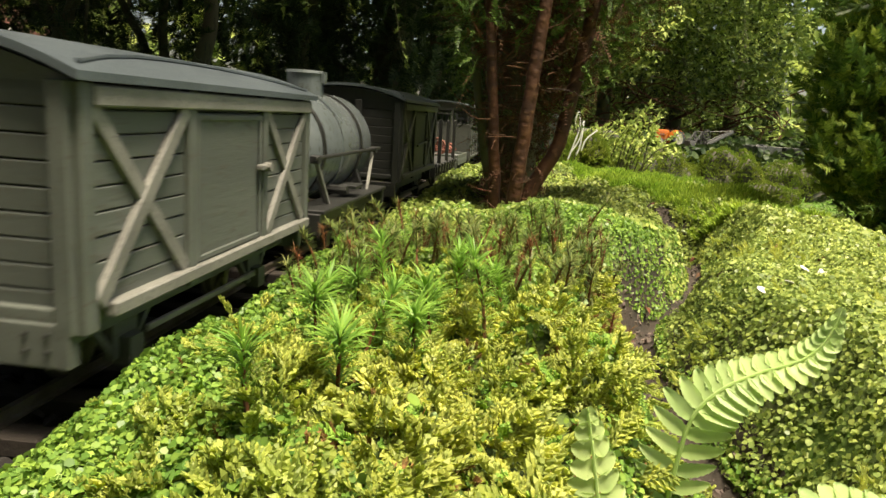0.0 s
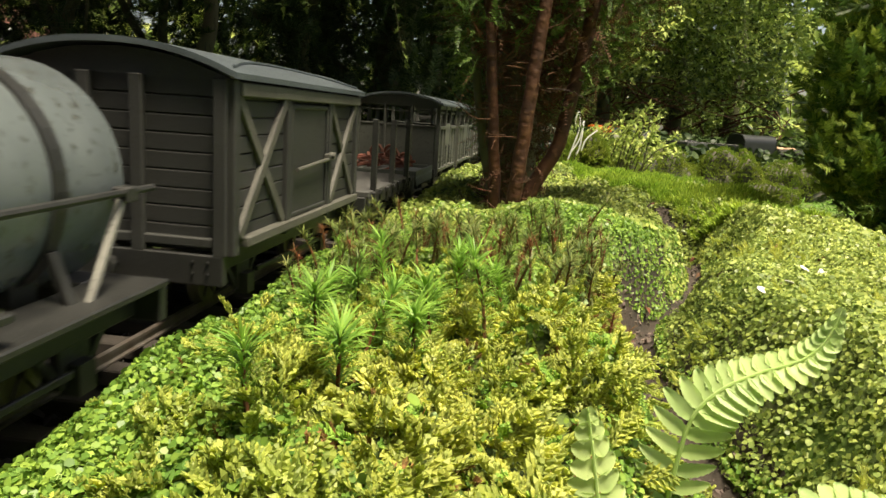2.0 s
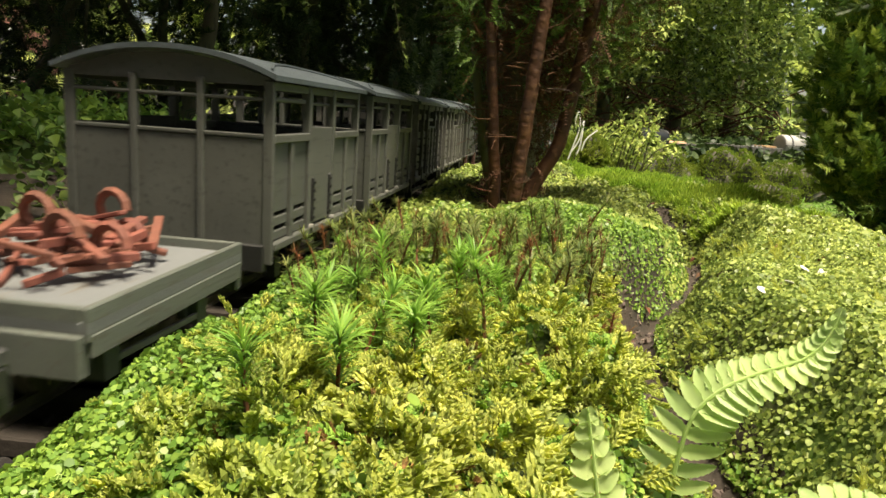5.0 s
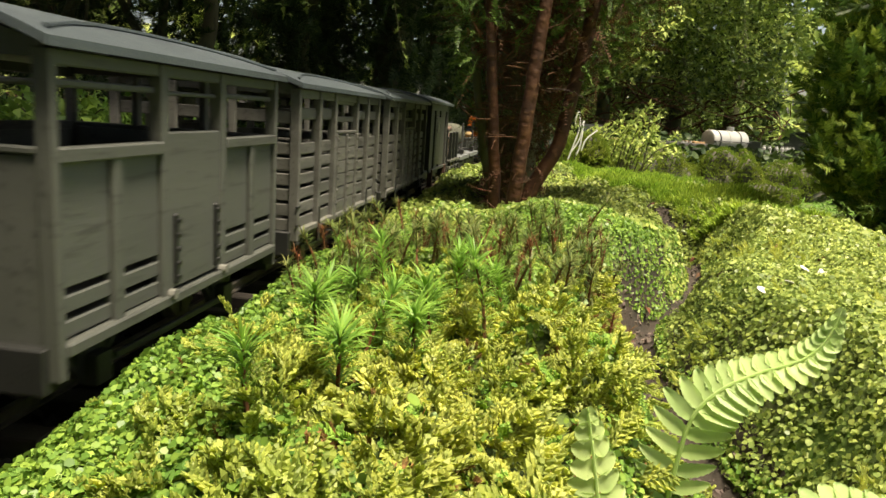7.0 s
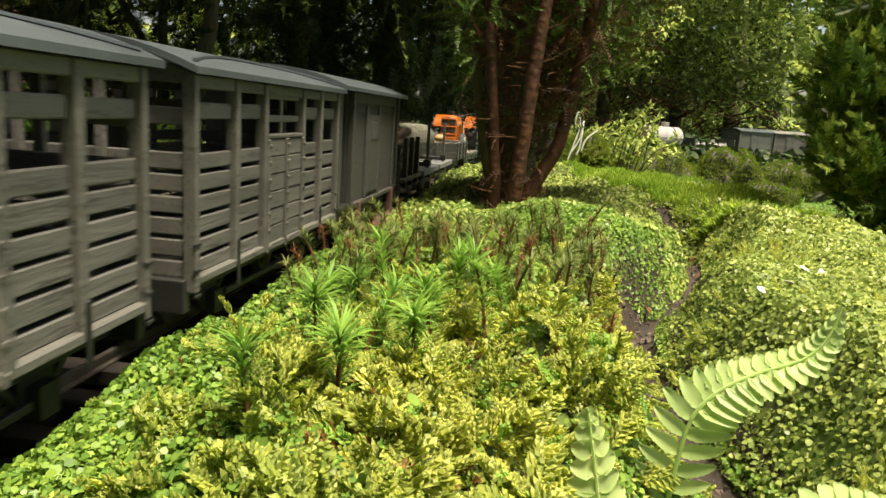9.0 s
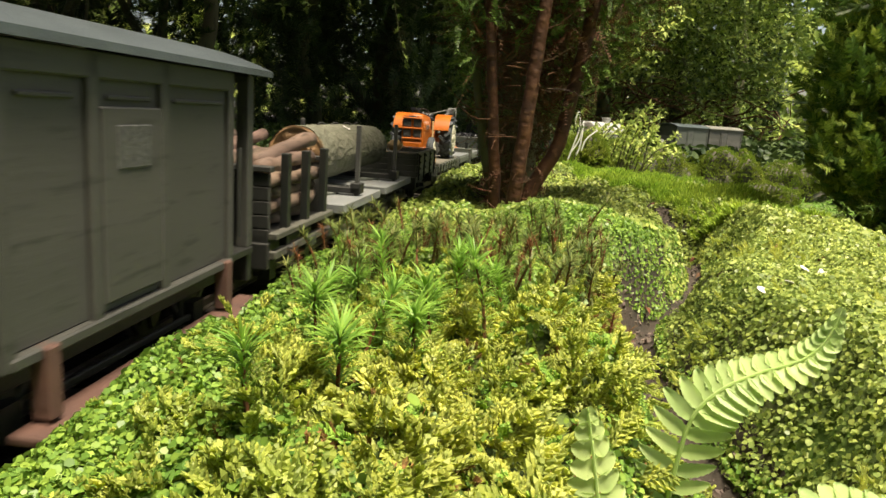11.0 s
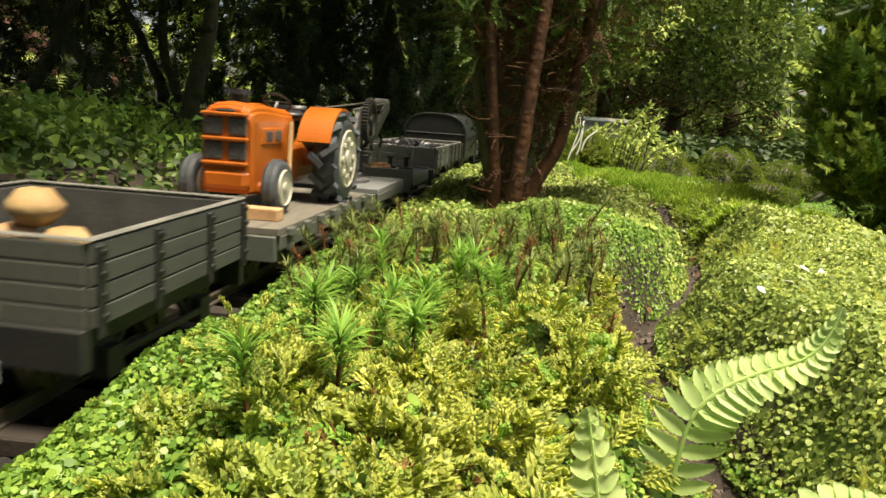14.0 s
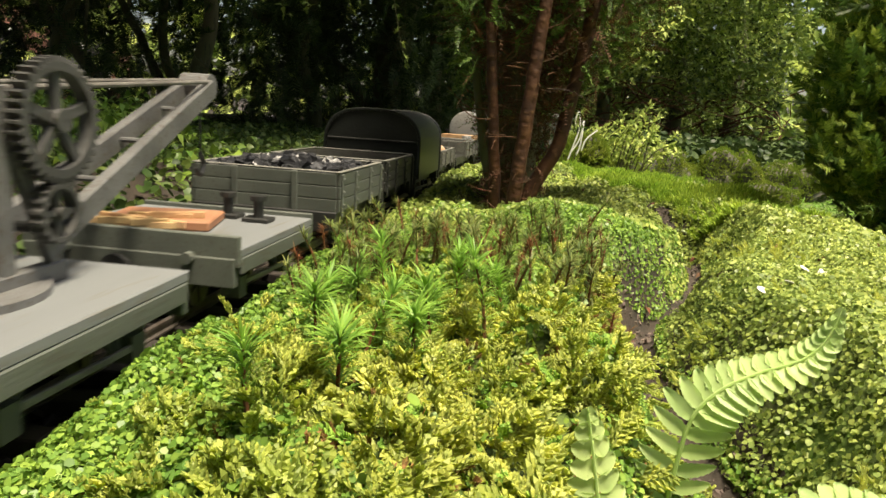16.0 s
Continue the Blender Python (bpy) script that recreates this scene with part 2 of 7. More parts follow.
def rbox(x0, x1, y0, y1, z0, z1, bev=0.0006, m=None):
    bm = bmesh.new()
    box(bm, x0, x1, y0, y1, z0, z1)
    bmesh.ops.bevel(bm, geom=bm.edges[:], offset=bev, segments=1, affect="EDGES")
    if m is not None:
        bm.transform(m)
    return bm


def bar(a, b, w, d, bev=0.0004):
    """A square bar from a to b, w across and d deep."""
    a, b = Vector(a), Vector(b)
    return rbox(-w / 2, w / 2, -d / 2, d / 2, 0, (b - a).length, bev, Matrix.Translation(a) @ (b - a).to_track_quat("Z", "Y").to_matrix().to_4x4())


def rod(a, b, r, r2=None, n=8, bm=None):
    a, b = Vector(a), Vector(b)
    bm = bm or bmesh.new()
    m = Matrix.Translation((a + b) / 2) @ (b - a).to_track_quat("Z", "Y").to_matrix().to_4x4()
    bmesh.ops.create_cone(bm, cap_ends=True, segments=n, radius1=r, radius2=r if r2 is None else r2, depth=(b - a).length, matrix=m)
    return bm


def tube(pts, radii, n=7, bm=None, rough=0.0):
    """A tapered tube along pts."""
    bm = bm or bmesh.new()
    pts = [Vector(p) for p in pts]
    rings = []
    for i, p in enumerate(pts):
        d = (pts[min(i + 1, len(pts) - 1)] - pts[max(i - 1, 0)]).normalized()
        u = d.orthogonal().normalized() if i == 0 else (u - d * u.dot(d)).normalized()
        w = d.cross(u)
        rings.append([bm.verts.new(p + (u * math.cos(k * 2 * math.pi / n) + w * math.sin(k * 2 * math.pi / n)) * radii[i] * (1 + random.uniform(-rough, rough))) for k in range(n)])
    for a, b in zip(rings, rings[1:]):
        for k in range(n):
            bm.faces.new((a[k], a[(k + 1) % n], b[(k + 1) % n], b[k]))
    bm.faces.new(rings[0][::-1])
    bm.faces.new(rings[-1])
    return bm


def curve_pts(pts, n):
    """n points on a smooth line through pts."""
    p = np.array(pts, float)
    k = np.linspace(0, len(p) - 1, n)
    out = []
    for t in k:
        i = min(int(t), len(p) - 2)
        f = t - i
        a, b, c, d = p[max(i - 1, 0)], p[i], p[i + 1], p[min(i + 2, len(p) - 1)]
        out.append(0.5 * (2 * b + (c - a) * f + (2 * a - 5 * b + 4 * c - d) * f * f + (3 * b - a - 3 * c + d) * f ** 3))
    return out


def scatter_mesh(name, tv, tf, R, T):
    """One mesh of many copies of a small template: R (n,3,3) turns and sizes, T (n,3) places."""
    tv, tf = np.asarray(tv, np.float32), np.asarray(tf, np.int32)
    n, k, c = len(T), len(tv), tf.shape[1]
    co = (np.einsum("nij,kj->nki", np.asarray(R, np.float32), tv) + np.asarray(T, np.float32)[:, None, :]).reshape(-1, 3)
    idx = (tf[None] + (np.arange(n, dtype=np.int32) * k)[:, None, None]).reshape(-1)
    me = bpy.data.meshes.new(name)
    me.vertices.add(n * k)
    me.vertices.foreach_set("co", co.ravel())
    me.loops.add(len(idx))
    me.loops.foreach_set("vertex_index", idx)
    me.polygons.add(n * len(tf))
    me.polygons.foreach_set("loop_start", np.arange(0, len(idx), c, dtype=np.int32))
    me.update(calc_edges=True)
    return me


def scattered(name, tv, tf, R, T, material, parent=None):
    me = scatter_mesh(name, tv, tf, R, T)
    me.materials.append(material)
    me.shade_smooth()
    ob = new(name, me)
    ob.parent = parent
    return ob


def turns(n, rng, up, tilt=0.5, size=(0.8, 1.2)):
    """n frames whose third axis lies near up (n,3) or one vector, turned at random about it."""
    up = np.broadcast_to(np.asarray(up, float), (n, 3)) + rng.normal(0, tilt, (n, 3))
    up /= np.linalg.norm(up, axis=1)[:, None] + 1e-9
    a = rng.normal(0, 1, (n, 3))
    x = np.cross(a, up)
    x /= np.linalg.norm(x, axis=1)[:, None] + 1e-9
    y = np.cross(up, x)
    s = rng.uniform(size[0], size[1], n)[:, None, None]
    return np.stack([x, y, up], axis=2) * s


def along(d, rng, roll=0.6, size=(0.8, 1.2)):
    """Frames whose second axis runs along d (n,3)."""
    n = len(d)
    d = d / (np.linalg.norm(d, axis=1)[:, None] + 1e-9)
    up = np.array([0, 0, 1.0]) + rng.normal(0, roll, (n, 3))
    x = np.cross(d, up)
    x /= np.linalg.norm(x, axis=1)[:, None] + 1e-9
    z = np.cross(x, d)
    s = rng.uniform(size[0], size[1], n)[:, None, None]
    return np.stack([x, d, z], axis=2) * s


def thing(name, label, category, group="", kind=""):
    return tagged(new(name), label, category, group, kind)


# ---- ground ----
def smooth(a, b, x):
    t = np.clip((x - a) / (b - a + 0.0), 0, 1)
    return t * t * (3 - 2 * t)


SEL = slice(None, None, 6)
TRK = np.stack([PX[SEL], PY[SEL]], 1)
TRH = PH[SEL]


def lateral(x, y):
    """Signed distance from the track's centre line, and the distance along it."""
    q, s = np.empty(len(x)), np.empty(len(x))
    for a in range(0, len(x), 4000):
        d = (x[a:a + 4000, None] - TRK[None, :, 0]) ** 2 + (y[a:a + 4000, None] - TRK[None, :, 1]) ** 2
        i = d.argmin(1)
        dx, dy = x[a:a + 4000] - TRK[i, 0], y[a:a + 4000] - TRK[i, 1]
        q[a:a + 4000] = dx * np.cos(TRH[i]) - dy * np.sin(TRH[i])
        far = np.sqrt(d.min(1))
        q[a:a + 4000] = np.where(np.abs(q[a:a + 4000]) < far * 0.6, np.sign(q[a:a + 4000] + 1e-9) * far, q[a:a + 4000])
        s[a:a + 4000] = PS[SEL][i]
    return q, s


def bumps(x, y, k, seed):
    """Soft unevenness of wavelength about k."""
    out = np.zeros(len(x))
    rng = np.random.default_rng(seed)
    for _ in range(9):
        a, w, p = rng.uniform(0, 6.28), rng.uniform(0.7, 1.6) * 6.28 / k, rng.uniform(0, 6.28)
        out += np.sin((x * np.cos(a) + y * np.sin(a)) * w + p)
    return out / 4


RAV_Y = [0.05, 0.20, 0.25, 0.31, 0.37, 0.43, 0.47, 0.51, 0.56, 0.64, 0.74, 0.80]
RAV_X = [0.10, 0.112, 0.117, 0.110, 0.115, 0.125, 0.140, 0.172, 0.200, 0.240, 0.255, 0.262]


def ground_z(x, y):
    x, y = np.asarray(x, float), np.asarray(y, float)
    q, s = lateral(x, y)
    rx = np.interp(y, RAV_Y, RAV_X)
    # mossy mound between the track and the gully, bank beyond it
    m = 0.016 + 0.019 * smooth(0.07, 0.17, q) * smooth(0.75, 0.35, y)
    m = m + 0.020 * np.exp(-(((x - 0.105) / 0.075) ** 2 + ((y - 0.565) / 0.10) ** 2) ** 2)
    m = m + 0.018 * np.exp(-(((x - 0.275) / 0.06) ** 2 + ((y - 0.67) / 0.085) ** 2) ** 2)
    m = m + 0.014 * smooth(0.2, 0.36, x) * smooth(1.0, 0.6, y)
    m = m + 0.010 * np.exp(-((x - 0.30) / 0.16) ** 2 - ((y - 1.15) / 0.2) ** 2)
    m = m + 0.014 * np.exp(-((x - 0.34) / 0.1) ** 2 - ((y - 0.93) / 0.16) ** 2)
    m = m + 0.008 * bumps(x, y, 0.12, 3) + 0.003 * bumps(x, y, 0.035, 4)
    m = m + 0.006 * bumps(x, y, 0.042, 31) * np.exp(-((x - 0.01) / 0.08) ** 2 - ((y - 0.2) / 0.12) ** 2)
    m = m + 0.011 * bumps(x, y, 0.22, 6) * smooth(0.75, 0.95, y)
    off = x - rx
    deep = np.where(off < 0, smooth(-0.028 - 0.036 * smooth(0.42, 0.26, y), -0.004, off), smooth(0.06, 0.004, off)) * smooth(0.86, 0.74, y) * smooth(0.0, 0.1, y)
    m = m - 0.062 * deep
    keep = smooth(1.75, 1.25, y + 0.35 * (x - 0.3)) * smooth(0.64, 0.37, x - 0.05 * (y - 0.7))
    keep = np.maximum(keep, smooth(0.34, 0.2, q) * smooth(2.4, 1.6, y))
    low = -0.14 + 0.01 * bumps(x, y, 0.6, 5)
    right = m * keep + low * (1 - keep)
    # terrace that carries the far side of the loop
    right = np.where(s > 1.4, right + (-0.016 - right) * smooth(0.26, 0.12, q), right)
    left = -0.012 + 0.03 * smooth(-0.1, -0.35, q) + 0.012 * bumps(x, y, 0.25, 8)
    bed = np.full(len(x), -0.017)
    z = np.where(q > 0, bed + (right - bed) * smooth(0.040, 0.082, q), bed + (left - bed) * smooth(-0.066, -0.1, q))
    r = np.hypot(x, y)
    return z + (-0.14 - z) * smooth(5, 9, r)


def axis(lo, hi, step):
    a = list(np.arange(lo, hi, step))
    d = step
    while a[-1] < 150:
        d *= 1.16
        a.append(a[-1] + d)
    d = step
    while a[0] > -150:
        d *= 1.16
        a.insert(0, a[0] - d)
    return np.array(a)


gx, gy = axis(-0.3, 0.75, 0.009), axis(0.08, 1.5, 0.009)
GX, GY = np.meshgrid(gx, gy)
GZ = ground_z(GX.ravel(), GY.ravel())
me = bpy.data.meshes.new("ground")
nx, ny = len(gx), len(gy)
ii = (np.arange(ny - 1)[:, None] * nx + np.arange(nx - 1)[None]).ravel()
me.from_pydata(np.stack([GX.ravel(), GY.ravel(), GZ], 1).tolist(), [], np.stack([ii, ii + 1, ii + nx + 1, ii + nx], 1).tolist())
me.materials.append(M_GROUND)
me.materials.append(M_SOIL)
fx, fy = GX.ravel()[ii] + 0.004, GY.ravel()[ii] + 0.004
fq, _ = lateral(fx, fy)
gully = np.abs(fx - np.interp(fy, RAV_Y, RAV_X)) < 0.024
wood = (fx < 0.2) & (fq < -0.08) | (np.abs(fq) < 0.05) | (fy < 0.9) & (fy > -1) & gully
me.polygons.foreach_set("material_index", wood.astype(np.int32))
me.shade_smooth()
ground = tagged(new("ground", me), "uneven mossy garden ground with dark soil in the gully", "ground", kind="structure")


# ---- track ----
def rail(lat):
    bm = bmesh.new()
    prof = [(-0.0022, -0.006), (0.0022, -0.006), (0.0022, -0.005), (0.0006, -0.0045), (0.0006, -0.002), (0.0014, -0.0015), (0.0014, 0), (-0.0014, 0), (-0.0014, -0.0015), (-0.0006, -0.002), (-0.0006, -0.0045), (-0.0022, -0.005)]
    last = None
    for s in np.arange(-1.2, 5.9, 0.03):
        x, y, h = track(s)
        ring = [bm.verts.new((x + (lat + a) * math.cos(h), y - (lat + a) * math.sin(h), z)) for a, z in prof]
        if last:
            for k in range(12):
                bm.faces.new((last[k], last[(k + 1) % 12], ring[(k + 1) % 12], ring[k]))
        last = ring
    return bm


railway = thing("railway_track", "narrow garden railway track on dark wooden sleepers", "track", kind="structure")
for lat in (-0.0225, 0.0225):
    part("rail", rail(lat), M_RAIL, railway)
sl = rbox(-0.042, 0.042, -0.006, 0.006, -0.014, -0.0062, 0.0008)
first = part("sleeper", sl, M_SLEEPER, railway)
for i, s in enumerate(np.arange(-1.1, 5.8, 0.034)):
    x, y, h = track(s)
    o = first if i == 0 else new("sleeper", first.data)
    o.parent = railway
    o.matrix_basis = pose(x, y, 0, 0, 0, -math.degrees(h) + random.uniform(-2, 2))

RNG = np.random.default_rng(7)
n = 9000
bs, bl = RNG.uniform(-1.0, 3.7, n), RNG.uniform(-0.08, 0.08, n)
bh = np.interp(bs, PS, PH)
bT = np.stack([np.interp(bs, PS, PX) + bl * np.cos(bh), np.interp(bs, PS, PY) - bl * np.sin(bh), RNG.uniform(-0.018, -0.013, n)], 1)
STONE_V = [(-1, -0.8, -0.3), (0.9, -1, -0.4), (1.1, 0.9, -0.3), (-0.8, 1, -0.5), (-0.6, -0.5, 0.7), (0.6, -0.6, 0.5), (0.5, 0.7, 0.8), (-0.7, 0.5, 0.5)]
STONE_F = [(3, 2, 1, 0), (4, 5, 6, 7), (0, 1, 5, 4), (1, 2, 6, 5), (2, 3, 7, 6), (3, 0, 4, 7)]
ball = scattered("ballast", np.array(STONE_V) * 0.003, STONE_F, turns(n, RNG, (0, 0, 1), 0.8, (0.5, 1.4)), bT, M_BALLAST)
ball.data.shade_flat()
tagged(ball, "dark crushed stone ballast under the rails", "ballast", kind="stuff")


# ---- rolling stock ----
RIDES, WHEELS = [], []
HW = 0.062


def ride(ob, s, half):
    RIDES.append((ob, s, half))
    return ob


def wheelset(root, y, r=0.013, material=None):
    bm = bmesh.new()
    rod((-0.03, 0, 0), (0.03, 0, 0), 0.0025, bm=bm)
    for sx in (-1, 1):
        rod((sx * 0.0225, 0, 0), (sx * 0.0265, 0, 0), r, n=20, bm=bm)
        rod((sx * 0.0205, 0, 0), (sx * 0.0225, 0, 0), r + 0.0015, n=20, bm=bm)
        for k in range(5):
            a = k * 2 * math.pi / 5
            rod((sx * 0.0262, 0, 0), (sx * 0.0272, math.cos(a) * r * 0.8, math.sin(a) * r * 0.8), 0.0012, n=5, bm=bm)
    w = part("wheelset", bm, material or M_WHEEL, root)
    w.location = (0, y, r)
    WHEELS.append((w, y, r))
    return w


def underframe(root, L, bottom=0.04, material=None, axles=None, beam=True):
    h = L / 2
    m = material or M_FRAME
    for sx in (-1, 1):
        part("solebar", rbox(sx * 0.046 - 0.003, sx * 0.046 + 0.003, -h, h, bottom - 0.014, bottom), m, root)
        for y in axles or (-h * 0.58, h * 0.58):
            bm = bmesh.new()
            box(bm, sx * 0.046 - 0.002, sx * 0.046 + 0.002, y - 0.009, y + 0.009, 0.011, bottom - 0.013)
            box(bm, sx * 0.049 - 0.004, sx * 0.049 + 0.004, y - 0.005, y + 0.005, 0.008, 0.02)
            for d in (-1, 1):
                vs = box(bm, sx * 0.046 - 0.0015, sx * 0.046 + 0.0015, -0.0015, 0.0015, 0, 0.026)
                mm = Matrix.Translation((0, y + d * 0.006, 0.012)) @ Matrix.Rotation(-d * 0.75, 4, "X")
                for v in vs:
                    v.co = mm @ v.co
            part("axle_guard", bm, m, root)
        part("brake_rod", bar((sx * 0.052, -h * 0.5, bottom - 0.02), (sx * 0.052, h * 0.5, bottom - 0.022), 0.0022, 0.003), M_TRIM if m is M_GREY else m, root)
    for sy in (-1, 1):
        if beam:
            bm = rbox(-HW + 0.002, HW - 0.002, sy * h - 0.003, sy * h + 0.003, bottom - 0.016, bottom)
            part("buffer_beam", bm, m, root)
        bm = rod((0, sy * h, bottom - 0.008), (0, sy * (h + 0.012), bottom - 0.008), 0.0035)
        rod((0, sy * (h + 0.012), bottom - 0.008), (0, sy * (h + 0.0155), bottom - 0.008), 0.008, n=14, bm=bm)
        part("coupling", bm, M_FRAME, root)
    for y in axles or (-h * 0.58, h * 0.58):
        wheelset(root, y)


def bolts(points, r, axis_vec, root, material):
    if len(points) > 20:
        bm = bmesh.new()
        for p in points:
            rod(Vector(p), Vector(p) + Vector(axis_vec), r, r * 0.7, 6, bm)
        tagged(part("rivets", bm, material, root), kind="stuff")
        return
    data = None
    for p in points:
        if data is None:
            o = part("bolt", rod((0, 0, 0), axis_vec, r, r * 0.7, 6), material, root)
            data = o.data
        else:
            o = new("bolt", data)
            o.parent = root
        o.location = p


def arched_roof(root, L, eave, rise, over=0.006, material=None, strip=True):
    h, w, n = L / 2 + over, HW + over, 14
    bm = bmesh.new()
    rows = []
    for y in (-h, h):
        for t in (0, 0.003):
            rows.append([bm.verts.new((-w + 2 * w * k / n, y, eave + t + rise * (1 - abs(2 * k / n - 1) ** 2.2))) for k in range(n + 1)])
    lo0, up0, lo1, up1 = rows
    for k in range(n):
        bm.faces.new((up0[k], up0[k + 1], up1[k + 1], up1[k]))
        bm.faces.new((lo0[k + 1], lo0[k], lo1[k], lo1[k + 1]))
        bm.faces.new((lo0[k], lo0[k + 1], up0[k + 1], up0[k]))
        bm.faces.new((lo1[k + 1], lo1[k], up1[k], up1[k + 1]))
    for k in (0, n):
        bm.faces.new((lo0[k], up0[k], up1[k], lo1[k]))
    roof = part("roof", bm, material or M_ROOF, root, smooth=False)
    if strip:
        for sx in (-1, 1):
            pts = []
            for i in range(9):
                f = i / 8
                x = sx * (w * (0.62 + 0.3 * (2 * f - 1) ** 2))
                pts.append((x, -h * 0.93 + 2 * h * 0.93 * f, eave + 0.0038 + rise * (1 - (abs(x) / w) ** 2.2)))
            bm = tube(pts, [0.0009] * 9, 5)
            part("rain_strip", bm, material or M_ROOF, roof)
    return roof


def gable(y, eave, rise, t, over=0.0):
    """The arched end board under the roof."""
    bm = bmesh.new()
    n, w = 12, HW - 0.001
    a = [[bm.verts.new((-w + 2 * w * k / n, yy, eave + max(rise * (1 - abs(2 * k / n - 1) ** 2.2) - 0.0005, 0.0005))) for k in range(n + 1)] for yy in (y - t, y + t)]
    b = [[bm.verts.new((-w + 2 * w * k / n, yy, eave - 0.004)) for k in range(n + 1)] for yy in (y - t, y + t)]
    for k in range(n):
        bm.faces.new((a[0][k], b[0][k], b[0][k + 1], a[0][k + 1]))
        bm.faces.new((a[1][k + 1], b[1][k + 1], b[1][k], a[1][k]))
        bm.faces.new((a[0][k], a[0][k + 1], a[1][k + 1], a[1][k]))
        bm.faces.new((b[0][k + 1], b[0][k], b[1][k], b[1][k + 1]))
    for k in (0, n):
        bm.faces.new((a[0][k], a[1][k], b[1][k], b[0][k]))
    return bm


def plank_rows(parent, x0, x1, y0, y1, z0, z1, n, material, gap=0.0006, name="plank", skip=()):
    """n boards, one above the other, sharing one mesh."""
    p = (z1 - z0) / n
    data = None
    for i in range(n):
        if i in skip:
            continue
        if data is None:
            o = part(name, rbox(x0, x1, y0, y1, 0, p - gap, 0.0004), material, parent)
            data = o.data
        else:
            o = new(name, data)
            o.parent = parent
        o.location = (random.uniform(-0.0002, 0.0002), 0, z0 + i * p)


def x_brace(root, sx, ya, yb, z0, z1, material):
    x = sx * (HW + 0.0015)
    part("brace", bar((x, ya, z0), (x, yb, z1), 0.003, 0.0065), material, root)
    part("brace", bar((x - sx * 0.0008, yb, z0), (x - sx * 0.0008, ya, z1), 0.003, 0.0065), material, root)


def goods_van(s0, s1, material, trim, label, z0=0.042, z1=0.121):
    L = s1 - s0
    h = L / 2
    r = thing("goods_van", label, "goods van", "vehicles of the train")
    underframe(r, L, 0.04, M_GREY if material is M_GREY else M_FRAME)
    part("floor", rbox(-HW + 0.004, HW - 0.004, -h + 0.004, h - 0.004, 0.040, 0.0435), M_INSIDE, r)
    lining = bmesh.new()
    box(lining, -HW + 0.006, HW - 0.006, -h + 0.006, h - 0.006, 0.044, z1 - 0.002)
    part("lining", lining, M_INSIDE, r)
    for sx in (-1, 1):
        side = part("side_frame", rbox(sx * (HW - 0.005), sx * (HW - 0.0035), -h + 0.004, h - 0.004, z0, z1), M_INSIDE if material is M_GREY2 else material, r)
        plank_rows(side, sx * (HW - 0.0035), sx * HW, -h + 0.003, h - 0.003, z0, z1, 9, material)
        for y in (-h + 0.003, -0.042, 0.042, h - 0.003):
            part("post", rbox(sx * (HW - 0.002), sx * (HW + 0.003), y - 0.0035, y + 0.0035, z0 - 0.006, z1), material, r)
        x_brace(r, sx, -h + 0.008, -0.047, z0 + 0.003, z1 - 0.008, trim)
        x_brace(r, sx, 0.047, h - 0.008, z0 + 0.003, z1 - 0.008, trim)
        door = part("door", rbox(sx * (HW - 0.001), sx * (HW + 0.0012), -0.037, 0.037, z0 + 0.003, z1 - 0.010), material, r)
        for a in ((-0.037, -0.034, z0 + 0.003, z1 - 0.010), (0.034, 0.037, z0 + 0.003, z1 - 0.010), (-0.034, 0.034, z1 - 0.013, z1 - 0.010), (-0.034, 0.034, z0 + 0.003, z0 + 0.006)):
            part("door_frame", rbox(sx * (HW + 0.0012), sx * (HW + 0.0026), *a), material, door)
        lock = rbox(sx * (HW + 0.002), sx * (HW + 0.006), 0.030, 0.046, 0.082, 0.085)
        rod((sx * (HW + 0.004), 0.038, 0.0835), (sx * (HW + 0.008), 0.038, 0.0835), 0.0025, bm=lock)
        part("latch", lock, trim, door, "worn metal latch")
        if material is M_GREY2:
            part("handle_bar", rod((sx * (HW + 0.0045), -0.032, 0.078), (sx * (HW + 0.0045), 0.038, 0.0815), 0.0014), trim, door)
        part("top_rail", rbox(sx * (HW + 0.0005), sx * (HW + 0.0045), -h + 0.006, h - 0.002, z1 - 0.008, z1 - 0.001), trim, r)
        part("sill", rbox(sx * (HW - 0.001), sx * (HW + 0.005), -h + 0.014, h - 0.002, z0 - 0.003, z0 + 0.0025), trim, r)
    for sy in (-1, 1):
        end = part("end_frame", rbox(-HW + 0.003, HW - 0.003, sy * (h - 0.0055), sy * (h - 0.004), z0, z1), M_INSIDE, r)
        p = (z1 - z0) / 9
        plank = rbox(-HW + 0.003, HW - 0.003, sy * (h - 0.004), sy * (h - 0.001), 0, p - 0.0006, 0.0004)
        o = part("plank", plank, material, end)
        for i in range(9):
            q = o if i == 0 else new("plank", o.data)
            q.parent = end
            q.location = (0, 0, z0 + i * p)
        for x in (-HW + 0.004, -0.014, 0.014, HW - 0.004):
            part("end_post", rbox(x - 0.0035, x + 0.0035, sy * (h - 0.001), sy * (h + 0.003), z0 - 0.006, z1), material, r)
        part("end_rail", rbox(-HW + 0.008, HW - 0.008, sy * (h - 0.001), sy * (h + 0.002), z0 - 0.002, z0 + 0.003), material, r)
        part("gable", gable(sy * (h - 0.003), z1, 0.013, 0.002), material, r)
        bolts([(x, sy * h, z) for x in (-0.052, -0.044, 0.044, 0.052) for z in (0.03, 0.036)], 0.0012, (0, sy * 0.004, 0), r, M_FRAME)
    arched_roof(r, L, z1, 0.014)
    return ride(r, (s0 + s1) / 2, L * 0.3)


